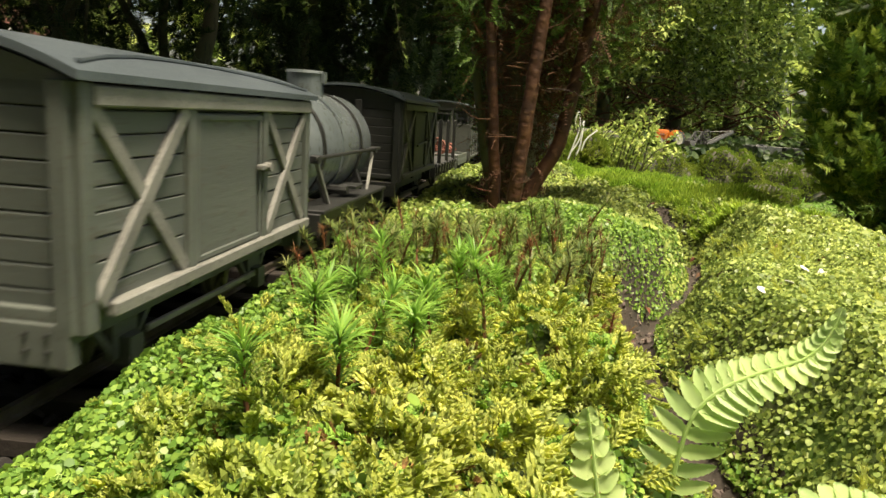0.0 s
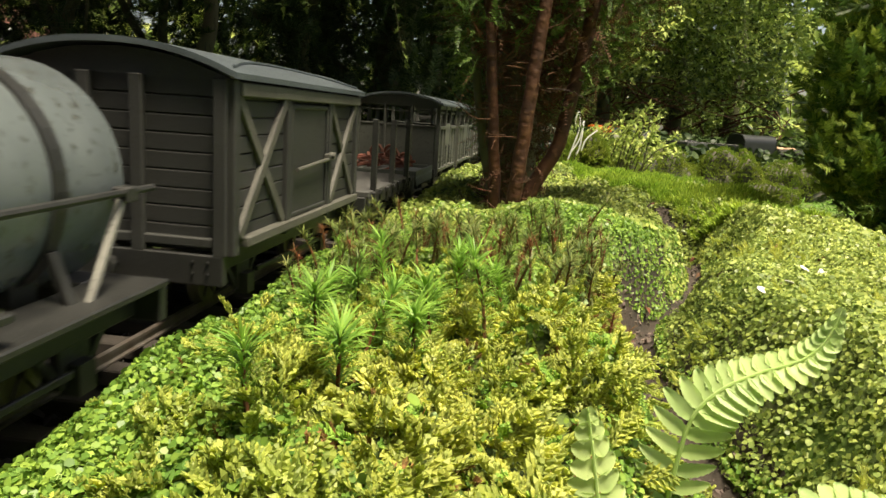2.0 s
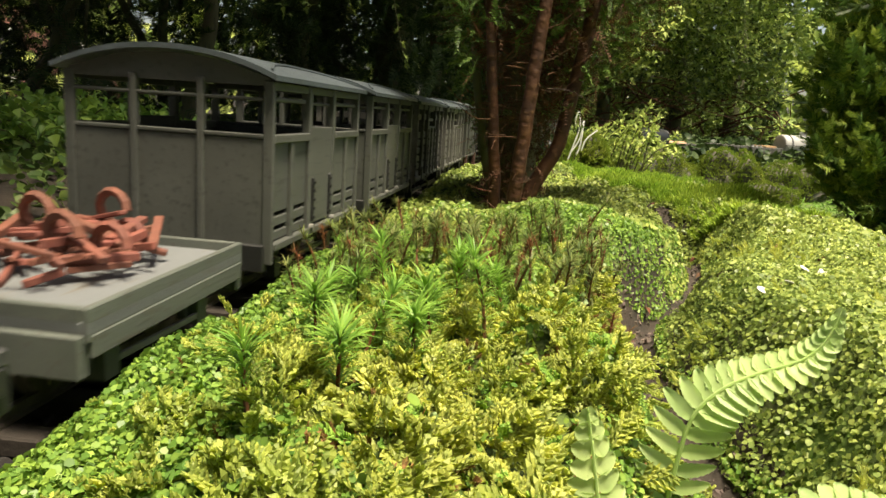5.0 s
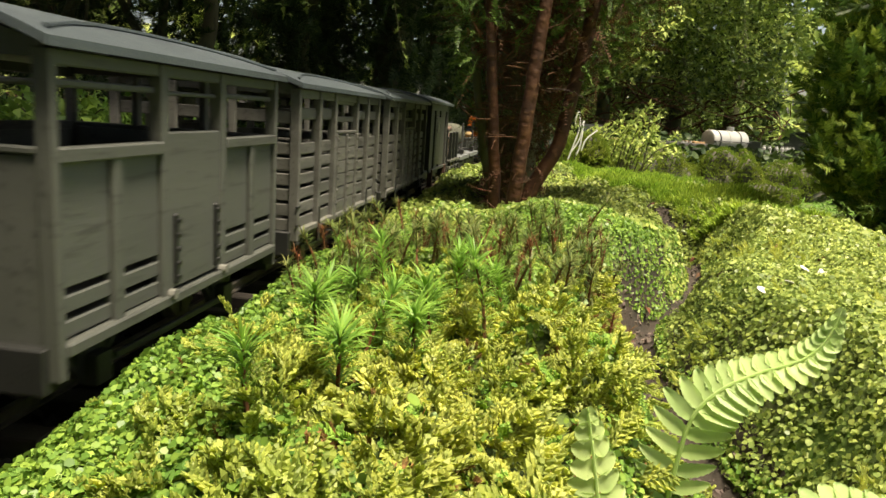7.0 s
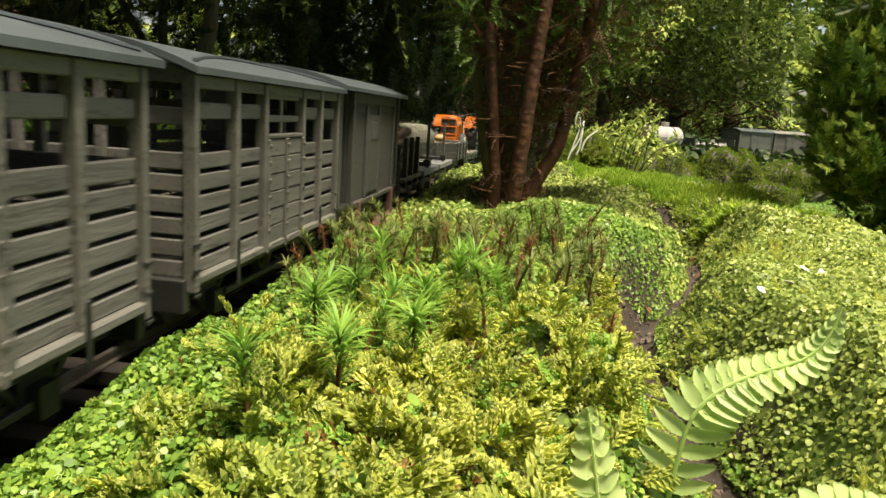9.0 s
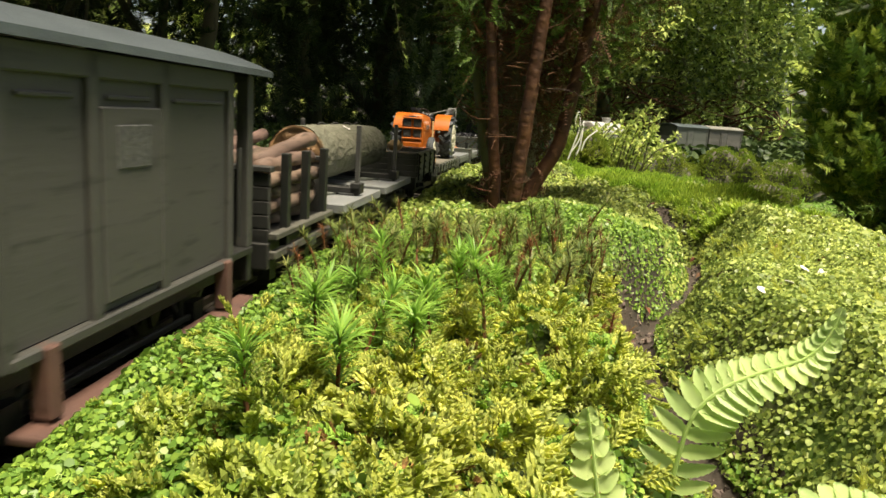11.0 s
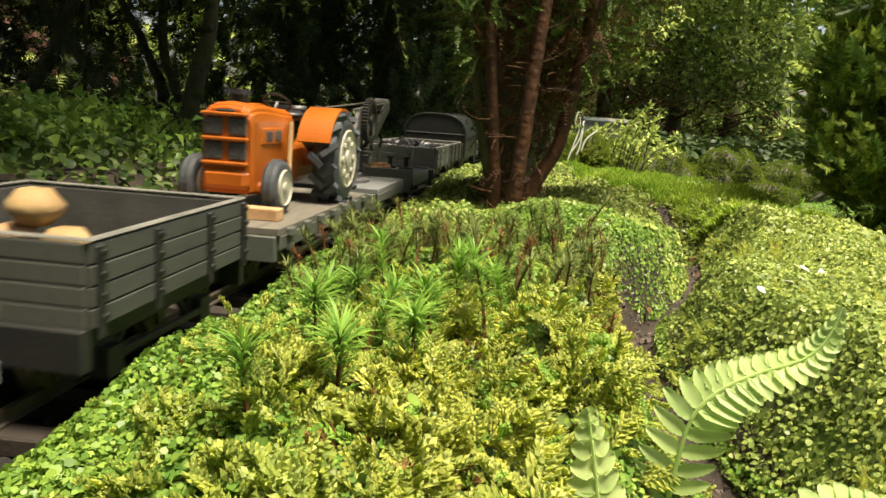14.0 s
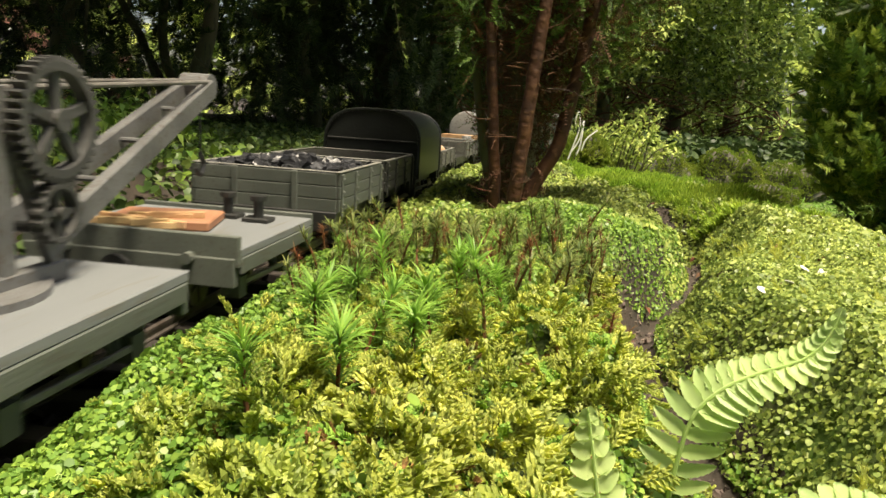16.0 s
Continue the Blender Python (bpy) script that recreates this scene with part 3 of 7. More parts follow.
def slot_coach(s0, s1, material, label):
    """Open-topped cattle coach: panelled below, open bays with a rail above."""
    L = s1 - s0
    h, z0, z1, zs = L / 2, 0.036, 0.130, 0.0975
    r = thing("cattle_coach", label, "cattle wagon", "vehicles of the train")
    underframe(r, L, 0.036)
    part("floor", rbox(-HW + 0.003, HW - 0.003, -h + 0.003, h - 0.003, 0.036, 0.04), M_INSIDE, r)
    ys = [-h, -h * 0.645, -h * 0.30, h * 0.26, h * 0.63, h]
    for sx in (-1, 1):
        x0, x1 = sx * (HW - 0.003), sx * (HW - 0.0003)
        for i in range(5):
            a, b = ys[i] + 0.002, ys[i + 1] - 0.002
            if i == 2:
                door = part("door", rbox(x0, sx * (HW + 0.0012), a, b, z0 + 0.002, zs + 0.006), material, r)
                for y in (a + 0.006, b - 0.006):
                    bm = rbox(sx * HW, sx * (HW + 0.003), y - 0.0013, y + 0.0013, z0 + 0.004, z0 + 0.034)
                    for k in range(5):
                        rod((sx * (HW + 0.002), y, z0 + 0.007 + k * 0.006), (sx * (HW + 0.004), y, z0 + 0.007 + k * 0.006), 0.0011, n=6, bm=bm)
                    part("hinge_strap", bm, M_FRAME, door)
                part("rail_bar", rod((sx * (HW - 0.002), a, z1 - 0.011), (sx * (HW - 0.002), b, z1 - 0.011), 0.001), material, r)
                part("bolt", rod((sx * HW, a, z0 + 0.001), (sx * (HW + 0.005), a, z0 + 0.001), 0.0022, n=8), M_TRIM, r)
                part("bolt", rod((sx * HW, b, z0 + 0.001), (sx * (HW + 0.005), b, z0 + 0.001), 0.0022, n=8), M_TRIM, r)
            else:
                part("panel", rbox(x0, x1, a, b, z0 + 0.018, zs - 0.002), material, r)
                part("slat", rbox(x0, x1, a, b, z0 + 0.0095, z0 + 0.0155), material, r)
                part("slat", rbox(x0, x1, a, b, z0 + 0.001, z0 + 0.007), material, r)
                part("rail_bar", rbox(sx * (HW - 0.003), sx * (HW - 0.001), a - 0.002, b + 0.002, z1 - 0.0115, z1 - 0.009), material, r)
        for i, y in enumerate(ys):
            tall = i in (0, 2, 3, 5)
            w = 0.0036 if i in (0, 5) else 0.0028
            part("post", rbox(sx * (HW - 0.004), sx * (HW + 0.0022), max(y - w, -h), min(y + w, h), z0 - (0.012 if i in (0, 5) else 0.0), z1 if tall else zs - 0.001), material, r)
        for a, b in ((ys[0], ys[2]), (ys[3], ys[5])):
            part("waist_rail", rbox(sx * (HW - 0.003), sx * (HW + 0.0028), a + 0.003, b - 0.002, zs - 0.0025, zs + 0.0025), material, r)
        part("sill", rbox(sx * (HW - 0.004), sx * (HW + 0.0035), -h + 0.003, h - 0.003, z0 - 0.004, z0 + 0.0005), material, r)
        part("cant_rail", rbox(sx * (HW - 0.003), sx * (HW + 0.001), -h + 0.003, h - 0.003, z1 - 0.005, z1), material, r)
    for sy in (-1, 1):
        y0, y1 = sy * (h - 0.004), sy * (h - 0.001)
        part("end_panel", rbox(-HW + 0.004, HW - 0.004, y0, y1, z0 - 0.002, zs), material, r)
        part("end_rail", rbox(-HW + 0.004, HW - 0.004, y0, sy * h, zs, zs + 0.0025), material, r)
        part("end_rail", rbox(-HW + 0.004, HW - 0.004, y0, sy * h, z1 - 0.0115, z1 - 0.0095), material, r)
        for x in (-0.0205, 0.0205):
            part("end_post", rbox(x - 0.002, x + 0.002, y0, sy * (h + 0.0012), z0, z1), material, r)
        part("gable", gable(sy * (h - 0.003), z1 + 0.001, 0.012, 0.002), material, r)
    arched_roof(r, L, z1, 0.014)
    return ride(r, (s0 + s1) / 2, L * 0.3)


def slat_van(s0, s1, label):
    """Cattle van of spaced horizontal slats."""
    L = s1 - s0
    h, z0, z1 = L / 2, 0.037, 0.128
    m = M_SLAT
    r = thing("cattle_van", label, "cattle wagon", "vehicles of the train")
    underframe(r, L, 0.037)
    part("floor", rbox(-HW + 0.003, HW - 0.003, -h + 0.003, h - 0.003, 0.037, 0.041), M_INSIDE, r)
    ys = [-h, -h * 0.6, -h * 0.27, h * 0.29, h * 0.62, h]
    p = 0.0098
    for sx in (-1, 1):
        x0, x1 = sx * (HW - 0.0035), sx * (HW - 0.001)
        for i in range(5):
            a, b = ys[i] + 0.001, ys[i + 1] - 0.001
            if i == 2:
                door = part("door", rbox(x0, sx * (HW - 0.0015), a + 0.002, b - 0.002, z0 + 0.001, z0 + 0.061), M_INSIDE, r)
                for half in ((a + 0.001, (a + b) / 2 - 0.0006), ((a + b) / 2 + 0.0006, b - 0.001)):
                    plank_rows(door, sx * (HW - 0.0015), sx * (HW + 0.0015), half[0], half[1], z0 + 0.001, z0 + 0.061, 6, m)
                for y in (a + 0.002, (a + b) / 2, b - 0.002):
                    bm = rbox(sx * (HW + 0.001), sx * (HW + 0.0035), y - 0.0013, y + 0.0013, z0 - 0.004, z0 + 0.061)
                    for k in range(7):
                        rod((sx * (HW + 0.003), y, z0 + k * 0.0095), (sx * (HW + 0.0045), y, z0 + k * 0.0095), 0.0012, n=6, bm=bm)
                    part("hinge_strap", bm, m, door)
                for zz in (0.070, 0.083):
                    part("slat", rbox(x0, x1, a, b, z0 + zz, z0 + zz + 0.004), m, r)
                part("door_rail", rbox(x0, sx * (HW + 0.002), a, b, z0 + 0.061, z0 + 0.0635), m, r)
                part("upright", rbox(x0, x1, (a + b) / 2 - 0.0015, (a + b) / 2 + 0.0015, z0 + 0.063, z1), m, r)
            else:
                side = part("slat", rbox(x0, x1, a, b, z0 + 0.001, z0 + p - 0.002), m, r)
                for k in range(1, 8):
                    if k == 6:
                        continue
                    zz = z0 + k * p + (0.003 if k == 7 else 0)
                    part("slat", rbox(x0, x1, a, b, zz, zz + p - random.uniform(0.0016, 0.0026)), m, r)
        for i, y in enumerate(ys):
            w = 0.004 if i in (0, 5) else 0.0024
            part("post", rbox(sx * (HW - 0.004), sx * (HW + 0.0025), max(y - w, -h), min(y + w, h), z0 - (0.0065 if i in (0, 5) else 0.003), z1), m, r)
        for y in (ys[1], ys[4]):
            part("strap", rbox(sx * (HW + 0.002), sx * (HW + 0.0035), y - 0.0014, y + 0.0014, z0 - 0.013, z0 + 0.012), M_FRAME, r)
        part("cant_rail", rbox(sx * (HW - 0.003), sx * (HW + 0.001), -h + 0.003, h - 0.003, z1 - 0.006, z1), m, r)
        part("sill", rbox(sx * (HW - 0.003), sx * (HW + 0.0025), -h + 0.004, h - 0.004, z0 - 0.003, z0 + 0.001), m, r)
    for sy in (-1, 1):
        for k in range(8):
            if k == 6:
                continue
            part("end_slat", rbox(-HW + 0.004, HW - 0.004, sy * (h - 0.004), sy * (h - 0.0015), z0 + k * p, z0 + k * p + p - 0.002), m, r)
        for x in (-0.02, 0.02):
            part("end_post", rbox(x - 0.0025, x + 0.0025, sy * (h - 0.0015), sy * (h + 0.0015), z0 - 0.01, z1), m, r)
        part("gable", gable(sy * (h - 0.003), z1, 0.012, 0.002), m, r)
        bolts([(sx * (HW + 0.002), sy * (h - 0.004), z0 - 0.008 + k * 0.012) for sx in (-1, 1) for k in range(3)], 0.0012, (0, sy * 0.005, 0), r, M_FRAME)
    arched_roof(r, L, z1, 0.013)
    return ride(r, (s0 + s1) / 2, L * 0.3)


def brake_van(s0, s1, label, material=None, pale=False, platform=True):
    L = s1 - s0
    h, z0, z1 = L / 2, 0.036, 0.131
    m = material or M_COACH
    r = thing("brake_van", label, "brake van", "vehicles of the train")
    underframe(r, L, 0.036)
    e = h - (0.034 if platform else 0.0)
    part("floor", rbox(-HW, HW, -h, h, 0.036, 0.040), M_FRAME, r)
    for sx in (-1, 1):
        ys = [-e if platform else -h, -h * 0.3, h * 0.12, e]
        for i in range(3):
            a, b = ys[i] + 0.001, ys[i + 1] - 0.001
            part("panel", rbox(sx * (HW - 0.004), sx * (HW - 0.0005), a, b, z0 + 0.004, z1), m, r)
            part("moulding", rbox(sx * (HW - 0.0005), sx * (HW + 0.001), a + 0.008, b - 0.008, z1 - 0.016, z1 - 0.014), m, r)
        for y in ys:
            part("post", rbox(sx * (HW - 0.004), sx * (HW + 0.002), y - 0.003, y + 0.003, z0, z1), m, r)
        part("sill", rbox(sx * (HW - 0.002), sx * (HW + 0.003), -e, e, z0, z0 + 0.004), m, r)
        part("top_rail", rbox(sx * (HW - 0.002), sx * (HW + 0.002), -e, e, z1 - 0.009, z1), m, r)
        dk = part("door", rbox(sx * (HW - 0.0005), sx * (HW + 0.0022), -h * 0.3 + 0.004, h * 0.12 - 0.004, z0 + 0.008, z1 - 0.018), m, r)
        part("door_window", rbox(sx * (HW + 0.0018), sx * (HW + 0.0028), -h * 0.3 + 0.012, h * 0.12 - 0.012, z0 + 0.055, z1 - 0.024), M_GRILLE, dk)
        if platform:
            part("handrail", rod((sx * (HW + 0.004), e + 0.004, 0.05), (sx * (HW + 0.004), e + 0.004, 0.095), 0.0012), M_FRAME, r)
            for y in (-e * 0.8, e * 0.9):
                part("step_bracket", rbox(sx * (HW - 0.002), sx * (HW + 0.005), y - 0.003, y + 0.003, 0.016, 0.04), M_STEP, r)
            part("footboard", rbox(sx * (HW - 0.004), sx * (HW + 0.012), -e * 0.95, h - 0.01, 0.0115, 0.0145), M_STEP, r, "rust-brown footboard")
    for sy in (-1, 1):
        end = sy * e
        part("end_panel", rbox(-HW + 0.004, HW - 0.004, end - 0.003, end - 0.0005, z0 + 0.004, z1), m, r)
        if platform:
            for x in (-HW + 0.004, HW - 0.004):
                part("veranda_post", rbox(x - 0.0035, x + 0.0035, sy * (h - 0.007), sy * h, 0.04, z1), m, r)
            part("end_board", rbox(-HW + 0.008, HW - 0.008, sy * (h - 0.004), sy * (h - 0.001), 0.04, 0.078), m, r)
            part("end_rail", rbox(-HW + 0.008, HW - 0.008, sy * (h - 0.005), sy * h, 0.078, 0.082), m, r)
        part("gable", gable(sy * (h - 0.004), z1, 0.012, 0.002), m, r)
    arched_roof(r, L, z1, 0.013, 0.007, M_TRIM if pale else M_ROOF, strip=False)
    return ride(r, (s0 + s1) / 2, L * 0.3)


def tank_wagon(s0, s1, material, label):
    L = s1 - s0
    h, zc, R = L / 2, 0.0828, 0.0465
    r = thing("tank_wagon", label, "tank wagon", "vehicles of the train")
    underframe(r, L, 0.040)
    bm = bmesh.new()
    prof = [(-h + 0.010, 0.0), (-h + 0.0105, R * 0.5), (-h + 0.011, R * 0.9), (-h + 0.0125, R * 0.975), (-h + 0.015, R)]
    prof += [(-a + 0.009, b) for a, b in reversed(prof)]
    rings = [[bm.verts.new((b * math.cos(k * math.pi / 20), a, zc + b * math.sin(k * math.pi / 20))) for k in range(40)] for a, b in prof if b > 0]
    for a, b in zip(rings, rings[1:]):
        for k in range(40):
            bm.faces.new((a[k], b[k], b[(k + 1) % 40], a[(k + 1) % 40]))
    bm.faces.new(rings[0])
    bm.faces.new(rings[-1][::-1])
    barrel = part("barrel", bm, material, r, smooth=True)
    for y in (-h * 0.55, 0, h * 0.55):
        bm = bmesh.new()
        ring = [[bm.verts.new((rr * math.cos(k * math.pi / 20), y + dy, zc + rr * math.sin(k * math.pi / 20))) for k in range(40)] for rr, dy in ((R - 0.0005, -0.0035), (R + 0.0012, -0.0035), (R + 0.0012, 0.0035), (R - 0.0005, 0.0035))]
        for u, w in zip(ring, ring[1:]):
            for k in range(40):
                bm.faces.new((u[k], w[k], w[(k + 1) % 40], u[(k + 1) % 40]))
        part("band", bm, M_FRAME if y else material, barrel)
    bolts([((R + 0.0006) * math.cos(t), y + d, zc + (R + 0.0006) * math.sin(t)) for y in (0,) for d in (-0.0022, 0.0022) for t in np.linspace(-0.4, math.pi + 0.4, 46)], 0.0006, (0, 0.0006, 0), barrel, material)
    dy = 0.028
    bm = rod((0, dy, zc + R - 0.004), (0, dy, zc + R + 0.0165), 0.0165, n=28)
    rod((0, dy, zc + R + 0.0165), (0, dy, zc + R + 0.019), 0.018, 0.017, 28, bm)
    box(bm, 0.0145, 0.019, dy - 0.004, dy + 0.004, zc + R + 0.009, zc + R + 0.0185)
    part("dome", bm, material, barrel)
    for sx in (-1, 1):
        part("handrail", rod((sx * (R + 0.006), -h + 0.004, zc - 0.003), (sx * (R + 0.006), h + 0.006, zc - 0.003), 0.0016), M_FRAME, r)
        for y in (-h + 0.012, h - 0.012):
            part("stay", bar((sx * 0.053, y - math.copysign(0.03, y), 0.04), (sx * (R + 0.004), y, zc - 0.003), 0.003, 0.003), M_TRIM, r)
            part("end_bracket", rbox(sx * (R + 0.001), sx * (R + 0.008), y - 0.004, y + 0.004, zc - 0.007, zc - 0.001), M_FRAME, r)
        for y in (-h * 0.55, h * 0.55):
            part("saddle", rbox(sx * 0.02 - 0.012, sx * 0.02 + 0.012, y - 0.007, y + 0.007, 0.04, 0.057), M_FRAME, r)
            part("saddle_strut", bar((sx * 0.05, y, 0.04), (sx * (R - 0.004), y, zc - 0.022), 0.005, 0.003), M_FRAME, r)
        part("step", rbox(sx * 0.046, sx * 0.062, -0.012, 0.012, 0.050, 0.053), M_FRAME, r)
        part("valve", rod((sx * 0.03, -0.015, 0.049), (sx * 0.055, -0.015, 0.049), 0.004), M_FRAME, r)
        part("deck_board", rbox(sx * 0.036, sx * 0.0625, -h, h, 0.0395, 0.0425), M_FRAME, r)
    for sy in (-1, 1):
        part("end_deck", rbox(-0.036, 0.036, sy * (h - 0.02), sy * h, 0.0395, 0.0425), M_DECK, r)
        part("toolbox", rbox(-0.02, 0.02, sy * (h - 0.011), sy * (h - 0.001), 0.0425, 0.052), M_FRAME, r)
    return ride(r, (s0 + s1) / 2, L * 0.3)


def flat_wagon(s0, s1, label, deck=None, ribs=0, frame_mat=None, top=0.043, name="flat_wagon"):
    L = s1 - s0
    h = L / 2
    r = thing(name, label, "flat wagon", "vehicles of the train")
    underframe(r, L, top - 0.005, frame_mat)
    bed = part("deck", rbox(-HW, HW, -h, h, top - 0.005, top), deck or M_DECK, r)
    for sx in (-1, 1):
        part("side_rail", rbox(sx * (HW - 0.004), sx * (HW + 0.0005), -h + 0.002, h - 0.002, top - 0.014, top - 0.005), frame_mat or M_FRAME, r)
        for i in range(ribs):
            y = -h + L * (i + 0.5) / ribs
            bm = rbox(sx * HW, sx * (HW + 0.004), y - 0.0045, y + 0.0045, top - 0.006, top - 0.001)
            box(bm, sx * HW, sx * (HW + 0.0025), y - 0.003, y + 0.003, top - 0.015, top - 0.006)
            part("stake_pocket", bm, frame_mat or M_FRAME, r)
    ride(r, (s0 + s1) / 2, L * 0.3)
    return r, h, top


def open_wagon(s0, s1, label, planks=4, z1=0.067, material=None, name="open_wagon"):
    L = s1 - s0
    m = material or M_GREY2
    h, z0 = L / 2, 0.036
    r = thing(name, label, "open wagon", "vehicles of the train")
    underframe(r, L, 0.036)
    part("floor", rbox(-HW + 0.003, HW - 0.003, -h + 0.003, h - 0.003, 0.036, 0.039), M_INSIDE, r)
    for sx in (-1, 1):
        side = part("side", rbox(sx * (HW - 0.0035), sx * (HW - 0.0025), -h + 0.001, h - 0.001, z0, z1 - 0.001), M_INSIDE, r)
        plank_rows(side, sx * (HW - 0.0025), sx * HW, -h + 0.001, h - 0.001, z0, z1, planks, m)
        for f in (-0.93, -0.35, 0.35, 0.93):
            bm = rbox(sx * HW, sx * (HW + 0.002), f * h - 0.002, f * h + 0.002, z0 - 0.004, z1 - 0.001)
            for k in range(planks):
                zz = z0 + (k + 0.5) * (z1 - z0) / planks
                rod((sx * (HW + 0.0015), f * h, zz), (sx * (HW + 0.0032), f * h, zz), 0.0013, n=6, bm=bm)
            part("strap", bm, M_FRAME if m in (M_GREY2, M_COACH) else m, r)
        part("top_edge", rbox(sx * (HW - 0.0035), sx * (HW + 0.0003), -h, h, z1, z1 + 0.0012), M_TRIM, r)
    for sy in (-1, 1):
        end = part("end_board", rbox(-HW + 0.003, HW - 0.003, sy * (h - 0.0035), sy * (h - 0.0025), z0, z1 - 0.001), M_INSIDE, r)
        plank_rows(end, -HW + 0.003, HW - 0.003, sy * (h - 0.0025), sy * h, z0, z1, planks, m)
        for x in (-0.025, 0.025):
            part("end_post", rbox(x - 0.0025, x + 0.0025, sy * h, sy * (h + 0.0025), z0 - 0.004, z1), m, r)
        part("top_edge", rbox(-HW + 0.003, HW - 0.003, sy * (h - 0.0035), sy * h, z1, z1 + 0.0012), M_TRIM, r)
    ride(r, (s0 + s1) / 2, L * 0.3)
    return r, h


goods_van(-0.393, -0.156, M_GREY, M_TRIM, "light grey planked goods van with diagonal braces and curved roof")
tank_wagon(-0.110, 0.094, M_TANK, "dark grey-green riveted tank wagon with domed filler")
goods_van(0.157, 0.397, M_GREY2, M_TRIM2, "dark grey planked goods van with pale diagonal braces", 0.0455, 0.128)

# bolster flat with stakes
r, h, top = flat_wagon(0.452, 0.660, "flat wagon with worn grey deck and upright iron stakes", M_DECK, 7)
for sx in (-1, 1):
    for f in (-0.78, 0.0, 0.78):
        part("stake", bar((sx * (HW - 0.001), f * h, top - 0.012), (sx * (HW - 0.001), f * h, 0.109), 0.0055, 0.0045), M_FRAME, r)

bm = bmesh.new()
bmesh.ops.create_cone(bm, cap_ends=True, segments=12, radius1=0.0045, radius2=0.004, depth=0.0005, matrix=Matrix.Translation((-0.018, 0.004, top + 0.0003)) @ Matrix.Diagonal((1.1, 0.8, 1, 1)))
ride(tagged(part("petal", bm, M_PETAL, None), "small fallen white petal on the wagon deck", "petal", "fallen petals"), 0.556, 0.0624)

# low wagon with rusty scrap
r, h, top = flat_wagon(0.699, 0.832, "low grey wagon with shallow side boards", M_DECKP, 0, M_GREY, 0.0395, "low_wagon")
for sx in (-1, 1):
    part("side_board", rbox(sx * (HW - 0.003), sx * HW, -h, h, top - 0.008, top + 0.005), M_GREY, r)
for sy in (-1, 1):
    part("end_board", rbox(-HW + 0.003, HW - 0.003, sy * (h - 0.003), sy * h, top - 0.008, top + 0.005), M_GREY, r)
scrap = thing("scrap_iron_load", "pile of rusty red scrap iron pieces", "scrap iron")
for i in range(80):
    x, y = random.uniform(-0.04, 0.04), random.uniform(-0.042, 0.042)
    z = top + 0.003 + 0.017 * random.random() * (1 - (x / 0.06) ** 2)
    a, b = random.uniform(0, 6.28), random.uniform(-0.3, 0.3)
    l = random.uniform(0.014, 0.036)
    d = Vector((math.cos(a), math.sin(a), b)) * l / 2
    if i % 16 == 0:
        pts = [(x + 0.009 * math.cos(t), y + 0.002 * t, z + 0.005 + 0.009 * math.sin(t)) for t in np.linspace(0, 4.4, 10)]
        part("bent_iron", tube(pts, [0.0024] * 10, 5), M_RUST, scrap)
    else:
        part("iron_piece", bar(Vector((x, y, z)) - d, Vector((x, y, z)) + d, random.uniform(0.002, 0.005), random.uniform(0.002, 0.004)), M_RUST, scrap)
ride(scrap, 0.7655, 0.0399)

slot_coach(0.870, 1.061, M_COACH, "grey-green cattle coach with open upper bays")
slot_coach(1.106, 1.300, M_COACH, "grey-green cattle coach with slotted lower panels")
slat_van(1.339, 1.559, "weathered grey slatted cattle van with double doors")
slat_van(1.599, 1.826, "weathered dark grey slatted cattle van with double doors")
brake_van(1.838, 2.060, "dull grey brake van with open end platform", M_BRAKE)

# stake wagon with round wood
L = 0.116
h = L / 2
r = thing("stake_wagon", "dark wagon with planked ends and iron stakes", "log wagon", "vehicles of the train")
underframe(r, L, 0.036)
part("floor", rbox(-HW + 0.003, HW - 0.003, -h, h, 0.036, 0.040), M_FRAME, r)
for sy in (-1, 1):
    end = part("end_frame", rbox(-HW + 0.003, HW - 0.003, sy * (h - 0.004), sy * (h - 0.003), 0.036, 0.077), M_INSIDE, r)
    plank_rows(end, -HW + 0.003, HW - 0.003, sy * (h - 0.003), sy * h, 0.036, 0.078, 5, M_GREY2)
    part("top_edge", rbox(-HW + 0.001, HW - 0.001, sy * (h - 0.005), sy * (h + 0.002), 0.078, 0.0815), M_GREY2, r)
for sx in (-1, 1):
    part("side_rail", rbox(sx * (HW - 0.003), sx * (HW + 0.003), -h, h, 0.038, 0.042), M_TRIM2, r)
    part("side_rail", rbox(sx * (HW - 0.003), sx * (HW + 0.002), -h, h, 0.026, 0.031), M_TRIM2, r)
    for f in (-0.55, 0.1, 0.78):
        part("stake", bar((sx * (HW - 0.002), f * h, 0.022), (sx * (HW - 0.002), f * h, 0.088), 0.005, 0.006), M_BLACK, r)
        part("stake_pocket", rbox(sx * HW, sx * (HW + 0.005), f * h - 0.006, f * h + 0.006, 0.024, 0.031), M_GREY2, r)
ride(r, 2.148, 0.04)
pile = thing("round_wood_load", "stack of brown round wood billets", "logs")
